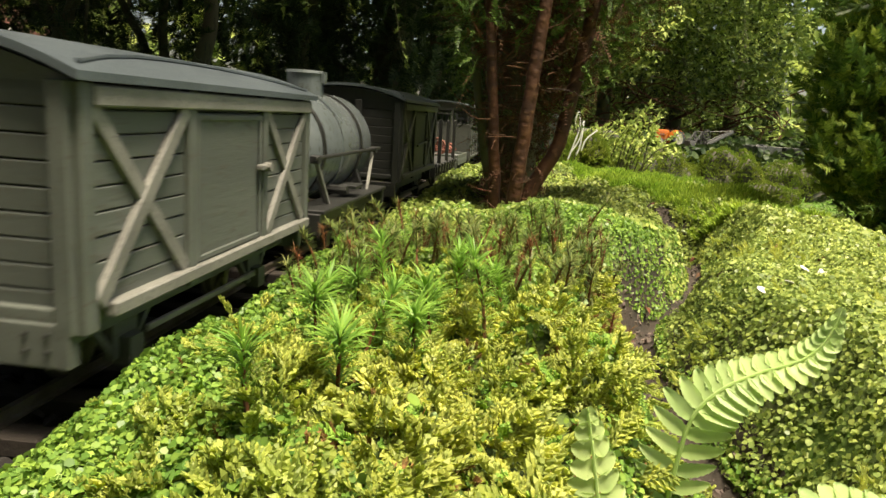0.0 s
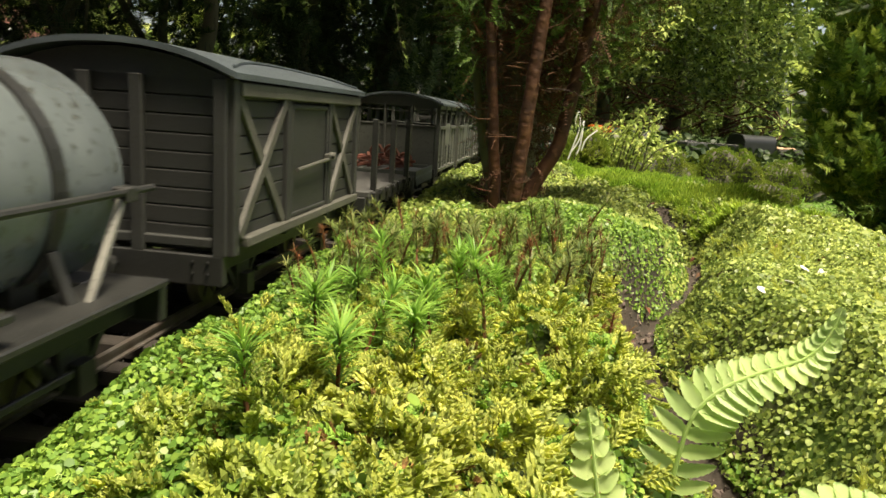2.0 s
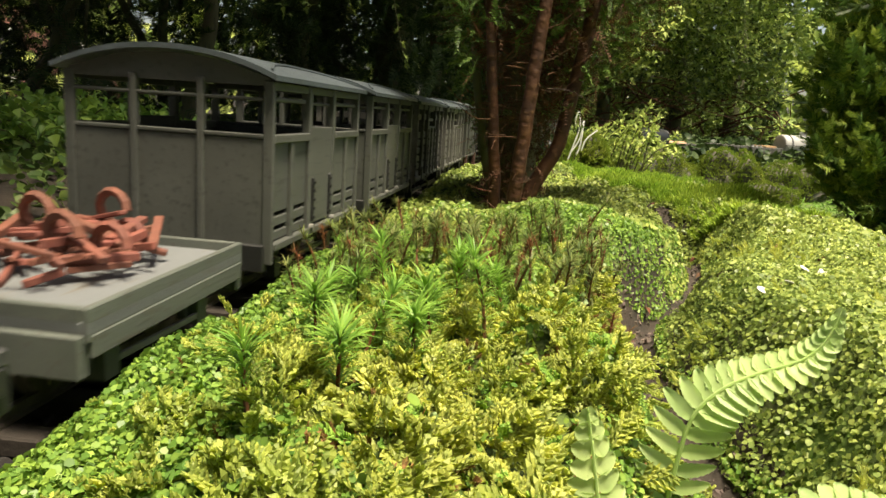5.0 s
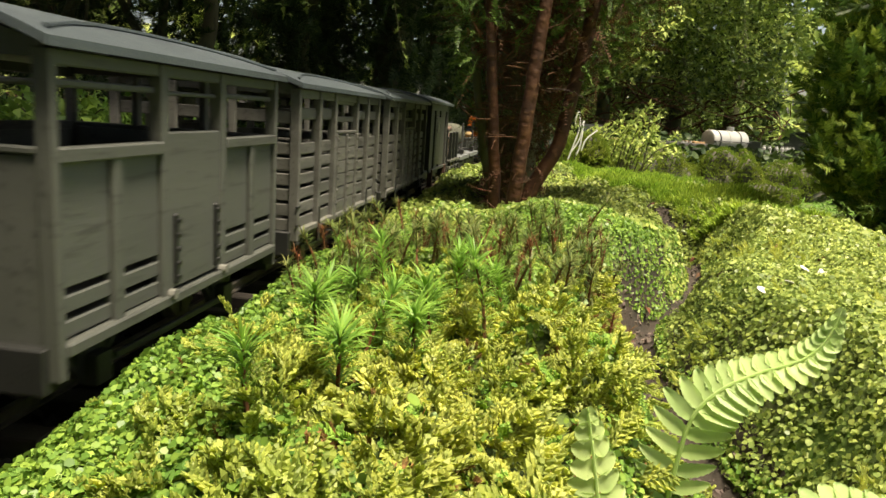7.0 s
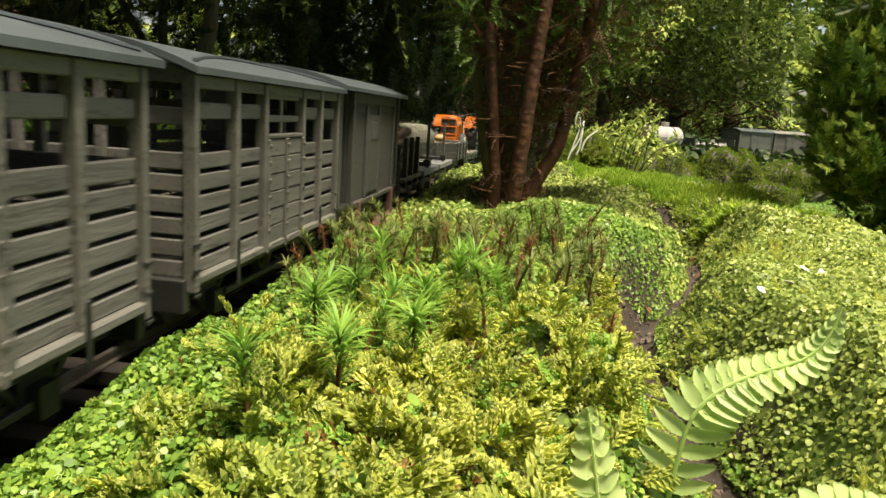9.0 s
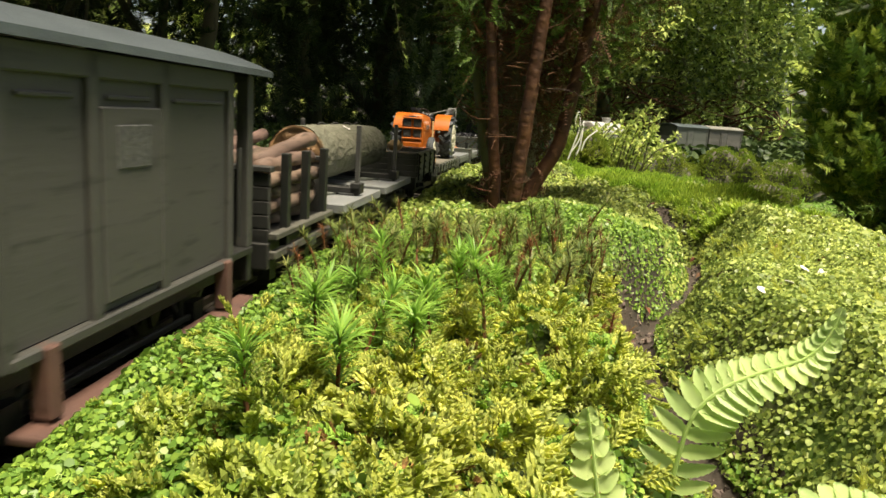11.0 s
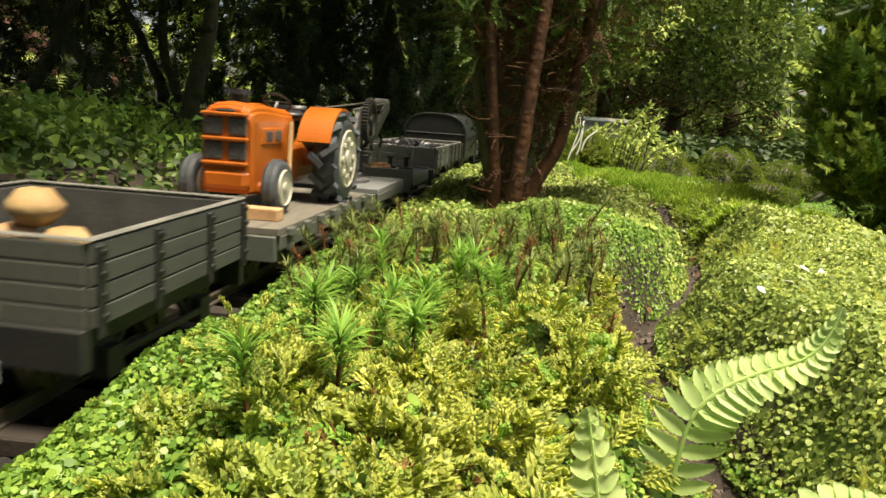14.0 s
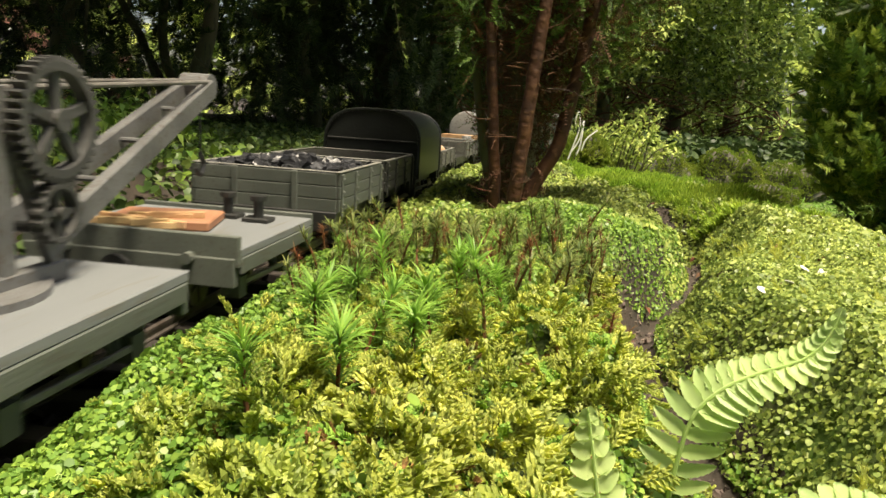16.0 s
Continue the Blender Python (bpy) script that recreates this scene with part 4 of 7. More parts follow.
for row in range(5):
    for k in range(9):
        rr = random.uniform(0.0042, 0.0062)
        x = -0.050 + k * 0.0121 + (row % 2) * 0.004
        z = 0.0452 + row * 0.0084
        l = random.uniform(0.046, 0.051)
        pts = [(x + random.uniform(-0.002, 0.002), yy, z + random.uniform(-0.0012, 0.0012) + (0.002 if row == 4 and yy > 0 else 0)) for yy in np.linspace(-l, l, 6)]
        if row == 4 and k in (2, 4, 7):
            pts = [(p[0] + 0.006, p[1] + 0.02, p[2] + 0.003 + 0.1 * (p[1] + 0.05)) for p in pts]
        part("billet", tube(pts, [rr * random.uniform(0.9, 1.08) for _ in pts], 8, None, 0.06), M_LOGS, pile, smooth=True)
ride(pile, 2.148, 0.04)

# two pole bogies and their log
for a, b in ((2.245, 2.375), (2.401, 2.538)):
    L = b - a
    h = L / 2
    r = thing("log_bogie", "small flat log bogie with pale deck and bolster", "log wagon", "vehicles of the train")
    part("deck", rbox(-HW, HW, -h, h, 0.033, 0.0405), M_DECKP, r)
    for sx in (-1, 1):
        part("side_frame", rbox(sx * 0.05 - 0.003, sx * 0.05 + 0.003, -h + 0.002, h - 0.002, 0.019, 0.025), M_FRAME, r)
        part("stake", bar((sx * 0.054, 0.004, 0.040), (sx * 0.054, 0.004, 0.103), 0.004, 0.004), M_DECK, r)
        part("stake_socket", rbox(sx * 0.054 - 0.005, sx * 0.054 + 0.005, -0.002, 0.010, 0.0425, 0.052), M_FRAME, r)
        for y in (-0.032, 0.032):
            part("spring", rod((sx * 0.05, y, 0.024), (sx * 0.05, y, 0.034), 0.005), M_FRAME, r)
            part("axle_box", rod((sx * 0.048, y, 0.012), (sx * 0.056, y, 0.012), 0.006, n=12), M_WHEEL, r)
    part("turntable", rod((0, 0.004, 0.0405), (0, 0.004, 0.0425), 0.036, n=28), M_GREY, r)
    part("wedge", rbox(-0.05, -0.02, -0.03, 0.01, 0.0405, 0.045), M_DECK, r)
    part("bolster", rbox(-0.058, 0.058, -0.002, 0.010, 0.0425, 0.048), M_FRAME, r)
    for sy in (-1, 1):
        part("buffer_beam", rbox(-0.05, 0.05, sy * h - 0.002, sy * h + 0.002, 0.018, 0.026), M_FRAME, r)
        part("coupling", rod((0, sy * h, 0.026), (0, sy * (h + 0.01), 0.026), 0.004), M_FRAME, r)
    for y in (-0.032, 0.032):
        wheelset(r, y, 0.012)
    ride(r, (a + b) / 2, L * 0.3)
log = thing("log", "big felled log with grey-green bark and orange cut end", "log")
bm = bmesh.new()
n, R = 60, 0.0262
rings = []
for i, y in enumerate(np.linspace(-0.130, 0.130, 80)):
    ring = []
    for k in range(n):
        a = k * 2 * math.pi / n
        q = R * (1 + 0.05 * noise.noise((math.cos(a) * 1.4, math.sin(a) * 1.4, y * 9)) + 0.05 * noise.noise((math.cos(a) * 5, math.sin(a) * 5, y * 55)) + 0.025 * noise.noise((math.cos(a) * 11, math.sin(a) * 11, y * 120))) * (1 - 0.08 * i / 79)
        ring.append(bm.verts.new((q * math.cos(a), y + (0.002 * noise.noise((math.cos(a), math.sin(a), 3)) if i in (0, 79) else 0), 0.0485 + R * 0.97 + q * math.sin(a))))
    rings.append(ring)
for a, b in zip(rings, rings[1:]):
    for k in range(n):
        bm.faces.new((a[k], b[k], b[(k + 1) % n], a[(k + 1) % n]))
part("bark", bm, M_BARK, log, smooth=True)
for i, (y, sy) in enumerate(((-0.130, -1), (0.130, 1))):
    bm = bmesh.new()
    last = None
    for j in range(13):
        rr = R * (1.0 - 0.08 * i) * (1 - j / 13) * 0.99
        cur = [bm.verts.new((rr * math.cos(k * math.pi / 18) * (1 + 0.04 * noise.noise((math.cos(k / 6), j, 1))), y + sy * (0.0007 * (j % 2) + 0.004 * noise.noise((1.6 * math.cos(k * math.pi / 18), 1.6 * math.sin(k * math.pi / 18), j * 0.45))), 0.0485 + R * 0.97 + rr * math.sin(k * math.pi / 18))) for k in range(36)]
        if last:
            for k in range(36):
                bm.faces.new((last[k], last[(k + 1) % 36], cur[(k + 1) % 36], cur[k]))
        last = cur
    bm.faces.new(last)
    part("cut_end", bm, M_CUT, log, "orange cut wood with growth rings")
bm = bmesh.new()
for i in range(60):
    t0 = -0.075 + i * 0.0025
    z = 0.0485 + R * 1.97 + 0.0015 * math.sin(i * 0.35)
    rod((0.001 * (i % 2), t0, z), (0.001 * ((i + 1) % 2), t0 + 0.0028, z + 0.0004), 0.0009, n=5, bm=bm)
part("chain", bm, M_FRAME, log, "slack dark chain")
petal_ = part("petal", rbox(-0.004, 0.004, -0.0055, 0.0055, 0, 0.0004, 0.0001, pose(0.0115, -0.012, 0.0485 + R * 1.97 - 0.0028, 0, 26, 12)), M_PETAL, log, "white petal stuck on the bark")
ride(log, 2.434, 0.085)

r, h = open_wagon(2.583, 2.718, "grey four-plank open wagon with iron straps", 4, 0.067, M_COACH)
for x, y, z0, z1 in ((0.018, -0.046, 0.0392, 0.067), (0.038, -0.045, 0.0392, 0.067), (0.026, -0.045, 0.067, 0.081)):
    loaf = tagged(part("wood_block", rbox(x - 0.0098, x + 0.0098, y - 0.009, y + 0.009, z0, z1, 0.0055), M_STRAW, None, smooth=True), "small rounded yellow wood block in the wagon", "wood block", "wood blocks in the wagon")
    ride(loaf, 2.6505, 0.0405)
sack = bmesh.new()
bmesh.ops.create_uvsphere(sack, u_segments=16, v_segments=10, radius=1)
for v in sack.verts:
    v.co = Vector((v.co.x * 0.011, v.co.y * 0.009, v.co.z * 0.018)) * (1 + 0.12 * noise.noise(v.co * 2.3)) + Vector((-0.005, -0.046, 0.0568))
ride(tagged(part("cloth_bundle", sack, M_CLOTH, None, smooth=True), "dark green cloth bundle in the wagon", "bundle"), 2.6505, 0.0405)

# flat with tractor
r, h, top = flat_wagon(2.771, 2.986, "flat wagon with worn brown-grey deck and stake pockets", M_DECKT, 7, M_GREY)
part("chock", rbox(-0.035, 0.052, -0.085, -0.074, top, top + 0.008), M_STRAW, r, "wooden chock board")
tr = thing("toy_tractor", "orange toy farm tractor with cream wheel rims", "toy tractor")
rr, fr, yr, yf = 0.0345, 0.0185, 0.040, -0.053


def tractor_wheel(x, y, rad, width, lugs):
    w = part("wheel", rod((x - width / 2, y, top + rad), (x + width / 2, y, top + rad), rad * 0.6, n=24), M_CREAM, tr)
    sx = math.copysign(1, x)
    bm = bmesh.new()
    prof = [(-0.5, 0.62), (-0.5, 0.8), (-0.42, 0.95), (-0.2, 1.0), (0.2, 1.0), (0.42, 0.95), (0.5, 0.8), (0.5, 0.62)]
    rings = [[bm.verts.new((x + a * width, y + b * rad * math.cos(k * math.pi / 18), top + rad + b * rad * math.sin(k * math.pi / 18))) for k in range(36)] for a, b in prof]
    for a, b in zip(rings, rings[1:]):
        for k in range(36):
            bm.faces.new((a[k], b[k], b[(k + 1) % 36], a[(k + 1) % 36]))
    tyre = part("tyre", bm, M_TYRE, w, smooth=not lugs)
    if lugs:
        bm = bmesh.new()
        for k in range(lugs):
            for d in (-1, 1):
                a = (k + (0.5 if d > 0 else 0)) * 2 * math.pi / lugs
                m = Matrix.Translation((x, y, top + rad)) @ Matrix.Rotation(-a, 4, "X") @ Matrix.Translation((d * width * 0.25, rad * 0.99, 0)) @ Matrix.Rotation(d * 0.7, 4, "Y")
                box(bm, -width * 0.34, width * 0.34, -0.001, 0.0032, -0.0022, 0.0022, m)
        part("tread", bm, M_TYRE, tyre)
    else:
        bm = bmesh.new()
        for a in (-0.18, 0.18):
            for k in range(24):
                t0, t1 = k * math.pi / 12, (k + 1) * math.pi / 12
                rod((x + a * width, y + rad * math.cos(t0), top + rad + rad * math.sin(t0)), (x + a * width, y + rad * math.cos(t1), top + rad + rad * math.sin(t1)), 0.0009, n=5, bm=bm)
        part("tread", bm, M_TYRE, tyre)
    bm = bmesh.new()
    xo = x + sx * width * 0.5
    rings = [[bm.verts.new((xo + sx * dx, y + b * rad * math.cos(k * math.pi / 16), top + rad + b * rad * math.sin(k * math.pi / 16))) for k in range(32)] for dx, b in ((0, 0.68), (0.0012, 0.64), (-0.0005, 0.58), (-0.003, 0.5), (-0.002, 0.22), (0.0015, 0.2), (0.002, 0.05))]
    for a, b in zip(rings, rings[1:]):
        for k in range(32):
            f = (a[k], a[(k + 1) % 32], b[(k + 1) % 32], b[k])
            bm.faces.new(f if sx > 0 else f[::-1])
    bm.faces.new(rings[-1] if sx > 0 else rings[-1][::-1])
    for k in range(8 if lugs else 6):
        a = k * 2 * math.pi / (8 if lugs else 6)
        q = 0.42 if lugs else 0.13
        rod((xo - sx * 0.003, y + q * rad * math.cos(a), top + rad + q * rad * math.sin(a)), (xo + sx * 0.0018, y + q * rad * math.cos(a), top + rad + q * rad * math.sin(a)), 0.0028 if lugs else 0.001, n=8, bm=bm)
    part("rim", bm, M_CREAM, w, "cream painted rim")


for sx in (-1, 1):
    tractor_wheel(sx * 0.042, yr, rr, 0.020, 14)
    tractor_wheel(sx * 0.029, yf, fr, 0.011, 0)
bm = bmesh.new()
secs = []
for y, w, zt in ((-0.071, 0.0155, -0.006), (-0.068, 0.0175, -0.002), (-0.060, 0.018, 0), (-0.04, 0.0175, 0), (-0.01, 0.017, -0.002), (0.012, 0.016, -0.003), (0.018, 0.015, -0.005)):
    pr = [(-w, 0.032 if y > -0.04 else 0.014), (-w, 0.062), (-w * 0.93, 0.069), (-w * 0.7, 0.073), (0, 0.0745), (w * 0.7, 0.073), (w * 0.93, 0.069), (w, 0.062), (w, 0.032 if y > -0.04 else 0.014)]
    secs.append([bm.verts.new((a, y, top + z + (zt if z > 0.05 else 0))) for a, z in pr])
for a, b in zip(secs, secs[1:]):
    for k in range(8):
        bm.faces.new((a[k], a[k + 1], b[k + 1], b[k]))
    bm.faces.new((a[8], a[0], b[0], b[8]))
bm.faces.new(secs[0][::-1])
bm.faces.new(secs[-1])
bmesh.ops.recalc_face_normals(bm, faces=bm.faces[:])
bmesh.ops.bevel(bm, geom=[e for e in bm.edges if len(e.link_faces) == 2 and e.calc_face_angle() > 0.35], offset=0.0018, segments=2, affect="EDGES")
hood = part("bonnet", bm, M_ORANGE, tr, smooth=False)
for x in (-1, 1):
    for z0, z1 in ((0.036, 0.048), (0.052, 0.064)):
        part("grille", rbox(min(x * 0.002, x * 0.0145), max(x * 0.002, x * 0.0145), -0.0722, -0.0695, top + z0, top + z1, 0.001), M_GRILLE, hood, "dark ribbed grille")
    part("side_vent", rbox(x * 0.0155, x * 0.0187, -0.055, -0.014, top + 0.046, top + 0.058, 0.001), M_ORANGE, hood)
    part("vent_hole", rbox(x * 0.0165, x * 0.0192, -0.048, -0.036, top + 0.048, top + 0.056, 0.001), M_GRILLE, hood)
    part("vent_hole", rbox(x * 0.0165, x * 0.0192, -0.032, -0.02, top + 0.048, top + 0.056, 0.001), M_GRILLE, hood)
part("badge", rbox(-0.006, 0.006, -0.0728, -0.069, top + 0.0665, top + 0.069, 0.0008), M_SEAT, hood)
for z in (0.034, 0.050, 0.066):
    part("grille_bar", rbox(-0.016, 0.016, -0.0742, -0.070, top + z - 0.0012, top + z + 0.0012, 0.0008), M_ORANGE, hood)
part("front_plate", rbox(-0.0165, 0.0165, -0.074, -0.058, top + 0.016, top + 0.031, 0.004), M_ORANGE, tr)
part("front_axle", rbox(-0.028, 0.028, yf - 0.005, yf + 0.005, top + 0.013, top + 0.021, 0.002), M_ORANGE, tr)
part("engine", rbox(-0.014, 0.014, -0.055, 0.02, top + 0.016, top + 0.046, 0.003), M_FRAME, tr)
part("gearbox", rbox(-0.017, 0.017, 0.0, 0.068, top + 0.014, top + 0.046, 0.005), M_ORANGE, tr)
part("rear_axle", rod((-0.042, yr, top + rr), (0.042, yr, top + rr), 0.008, n=14), M_ORANGE, tr)
bm = rod((0, -0.050, top + 0.072), (0, -0.050, top + 0.079), 0.006, n=16)
rod((0, -0.050, top + 0.079), (0, -0.050, top + 0.0825), 0.0085, 0.008, 18, bm)
part("air_cleaner", bm, M_SEAT, tr)
for sx in (-1, 1):
    bm = bmesh.new()
    last = None
    for k in range(27):
        a = math.radians(18 + 142 * k / 26)
        ring = [bm.verts.new((sx * xx, yr + q * math.cos(a), top + rr + q * math.sin(a))) for xx in (0.022, 0.048) for q in (rr + 0.003, rr + 0.005)]
        if last:
            for f in ((1, 3), (3, 2), (2, 0), (0, 1)):
                bm.faces.new((last[f[0]], last[f[1]], ring[f[1]], ring[f[0]]))
        else:
            bm.faces.new((ring[0], ring[1], ring[3], ring[2]))
        last = ring
    bm.faces.new((last[0], last[1], last[3], last[2]))
    vs = [bm.verts.new((sx * 0.022, yr + q * math.cos(a), top + rr + q * math.sin(a))) for q, a in ((rr + 0.004, 0.5), (rr + 0.004, 1.2), (rr + 0.004, 1.9), (rr + 0.004, 2.7), (rr * 0.2, 2.7), (rr * 0.2, 0.5))]
    bm.faces.new(vs)
    bmesh.ops.recalc_face_normals(bm, faces=bm.faces[:])
    part("mudguard", bm, M_ORANGE, tr)
    part("link_arm", rod((sx * 0.023, -0.012, top + 0.062), (sx * 0.026, -0.022, top + 0.022), 0.0016), M_STRAW, tr)
bm = bmesh.new()
bmesh.ops.create_uvsphere(bm, u_segments=16, v_segments=8, radius=1, matrix=Matrix.Translation((0, 0.044, top + 0.066)) @ Matrix.Diagonal((0.016, 0.013, 0.0045, 1)))
box(bm, -0.012, 0.012, 0.052, 0.055, top + 0.066, top + 0.074)
part("driver_seat", bm, M_SEAT, tr, smooth=True)
part("steering_column", rod((0, 0.008, top + 0.062), (0, 0.019, top + 0.0755), 0.0014), M_SEAT, tr)
bm = bmesh.new()
for k in range(16):
    a, b = k * math.pi / 8, (k + 1) * math.pi / 8
    f = lambda t: (0.0105 * math.cos(t), 0.019 + 0.0085 * math.sin(t), top + 0.0755 - 0.006 * math.sin(t))
    rod(f(a), f(b), 0.0009, n=6, bm=bm)
rod((-0.010, 0.019, top + 0.0755), (0.010, 0.019, top + 0.0755), 0.0008, n=5, bm=bm)
part("steering_wheel", bm, M_SEAT, tr)
for o in tr.children:
    o.location.x += 0.010
ride(tr, 2.8785, 0.0645)

# crane on its flat
r, h, top = flat_wagon(3.031, 3.160, "flat wagon with smooth pale grey deck", M_DECKP, 0, M_GREY, 0.042)
cr = thing("hand_crane", "grey hand crane with toothed gear wheels and jib", "crane")
S = -0.006
for sx in (-1, 1):
    x = sx * 0.022
    part("cheek_base", rbox(x - 0.003, x + 0.003, S - 0.045, S + 0.04, top, top + 0.008), M_CRANE, cr)
    part("a_frame", bar((x, S - 0.038, top + 0.006), (x, S + 0.008, top + 0.072), 0.0045, 0.006), M_CRANE, cr)
    part("a_frame", bar((x, S + 0.036, top + 0.006), (x, S + 0.008, top + 0.072), 0.0045, 0.006), M_CRANE, cr)
    part("post", bar((x, S + 0.008, top + 0.004), (x, S + 0.008, top + 0.076), 0.005, 0.007), M_CRANE, cr)
    part("jib", bar((sx * 0.014, S + 0.045, top + 0.014), (sx * 0.008, 0.203, top + 0.082), 0.006, 0.011), M_CRANE, cr)
    part("tie_rod", rod((sx * 0.016, S + 0.006, top + 0.074), (sx * 0.009, 0.20, top + 0.086), 0.0012), M_ROPE, cr)
for a, b in (((0, S + 0.030, top + 0.064), 0.03), ((0, S - 0.016, top + 0.034), 0.026), ((0, S + 0.03, top + 0.022), 0.03)):
    part("shaft", rod((-b, a[1], a[2]), (b, a[1], a[2]), 0.0022), M_FRAME, cr)
for f in (0.3, 0.55, 0.8):
    y, z = S + 0.045 + f * (0.203 - S - 0.045), top + 0.014 + f * 0.068
    part("jib_tie", rod((-0.012, y, z), (0.012, y, z), 0.0015), M_CRANE, cr)


def gear(x, y, z, R, teeth, spokes, label=""):
    """A toothed rim with its spokes and hub."""
    bm = bmesh.new()
    rings = []
    for dx in (-0.003, 0.003):
        for inner in (False, True):
            ring = []
            for k in range(teeth * 4):
                q = R * 0.82 if inner else R * (1.06 if k % 4 < 2 else 0.96)
                a = k * math.pi / (teeth * 2)
                ring.append(bm.verts.new((x + dx, y - q * math.sin(a), z + q * math.cos(a))))
            rings.append(ring)
    o0, i0, o1, i1 = rings
    n = teeth * 4
    for k in range(n):
        j = (k + 1) % n
        for p, q in ((o0, i0), (o1, o0), (i1, o1), (i0, i1)):
            bm.faces.new((p[k], p[j], q[j], q[k]))
    bmesh.ops.recalc_face_normals(bm, faces=bm.faces[:])
    wheel = part("gear_wheel", bm, M_DECK, cr, label)
    part("hub", rod((x - 0.004, y, z), (x + 0.004, y, z), R * 0.2, n=14), M_DECK, wheel)
    for k in range(spokes):
        bm = bmesh.new()
        box(bm, -0.0015, 0.0015, -R * 0.09, R * 0.09, R * 0.1, R * 0.85, Matrix.Translation((x, y, z)) @ Matrix.Rotation(k * 2 * math.pi / spokes, 4, "X"))
        part("spoke", bm, M_DECK, wheel)


gear(0.029, S + 0.030, top + 0.064, 0.0225, 40, 5, "large toothed iron gear wheel")
gear(0.029, S + 0.028, top + 0.029, 0.0115, 18, 4)
gear(-0.029, S - 0.014, top + 0.03, 0.013, 20, 4)
part("drum", rod((-0.018, S + 0.012, top + 0.034), (0.018, S + 0.012, top + 0.034), 0.008, n=18), M_DECK, cr)
part("counterweight", rbox(-0.030, 0.034, S - 0.067, S - 0.034, top, top + 0.033, 0.001), M_CRANE, cr)
part("jib_head", rod((-0.009, 0.203, top + 0.083), (0.009, 0.203, top + 0.083), 0.008, n=16), M_CRANE, cr)
bm = tube([(0, 0.205, top + 0.076), (0, 0.206, top + 0.05), (0, 0.206, top + 0.04)], [0.0007] * 3, 5)
tube(curve_pts([(0, 0.206, top + 0.041), (0, 0.211, top + 0.034), (0, 0.206, top + 0.027), (0, 0.199, top + 0.032)], 10), [0.0018] * 9 + [0.0008], 6, bm)
part("hook", bm, M_FRAME, cr)
tagged(part("slewing_ring", rod((0, S, top - 0.001), (0, S, top + 0.003), 0.038, n=28), M_CRANE, cr))
ride(cr, 3.0955, 0.0387)

# low wagon with timber and bollards
r, h, top = flat_wagon(3.217, 3.339, "low grey wagon with raised end boards", M_DECKP, 0, M_GREY, 0.041, "low_wagon")
for sy in (-1, 1):
    eb = part("end_board", rbox(-HW, HW, sy * (h - 0.002), sy * (h + 0.002), top - 0.010, top + 0.007 if sy < 0 else top + 0.003), M_GREY, r)
    for x in (-0.035, 0.035):
        part("buffer", rod((x, sy * (h + 0.002), top - 0.006), (x, sy * (h + 0.007), top - 0.006), 0.0032, n=10), M_GREY, eb)
for i, (x, y) in enumerate(((0.012, 0.035), (0.036, 0.028))):
    bm = rbox(x - 0.009, x + 0.009, y - 0.007, y + 0.007, top, top + 0.003)
    rod((x, y, top + 0.003), (x, y, top + 0.014), 0.0032, n=12, bm=bm)
    rod((x, y, top + 0.014), (x, y, top + 0.017), 0.0055, n=14, bm=bm)
    part("bollard", bm, M_FRAME, r)
tb = thing("timber_load", "flat reddish timber plank with split wood", "timber")
part("plank", rbox(-0.04, 0.02, -0.028, 0.02, top, top + 0.006, 0.001, pose(0, 0, 0, 0, 0, 14)), M_TIMBER, tb)
for i in range(16):
    a = random.uniform(-0.5, 0.5) + 1.3
    x, y = random.uniform(-0.03, 0.005), random.uniform(-0.042, -0.016)
    d = Vector((math.sin(a), math.cos(a), 0)) * random.uniform(0.008, 0.018)
    c = Vector((x, y, top + random.uniform(0.0025, 0.008)))
    part("split_piece", bar(c - d, c + d, 0.003, 0.004), M_STRAW, tb)
ride(tb, 3.278, 0.0366)

open_wagon(3.406, 3.549, "grey three-plank open coal wagon", 3, 0.067, M_GREY)
n = 420
cT = np.stack([RNG.uniform(-0.055, 0.055, n), RNG.uniform(-0.066, 0.066, n), RNG.uniform(0.058, 0.066, n)], 1)
cT[:, 2] += 0.007 * np.exp(-(cT[:, 0] / 0.03) ** 2 - (cT[:, 1] / 0.04) ** 2)
coal = scattered("coal_load", np.array(STONE_V) * 0.0042, STONE_F, turns(n, RNG, (0, 0, 1), 1.0, (0.6, 1.5)), cT, M_COAL)
coal.data.shade_flat()
tagged(coal, "heap of black coal lumps in the wagon", "coal", kind="stuff")
ride(coal, 3.4775, 0.043)
open_wagon(3.571, 3.717, "grey three-plank open wagon with dark load", 3, 0.067, M_GREY2)


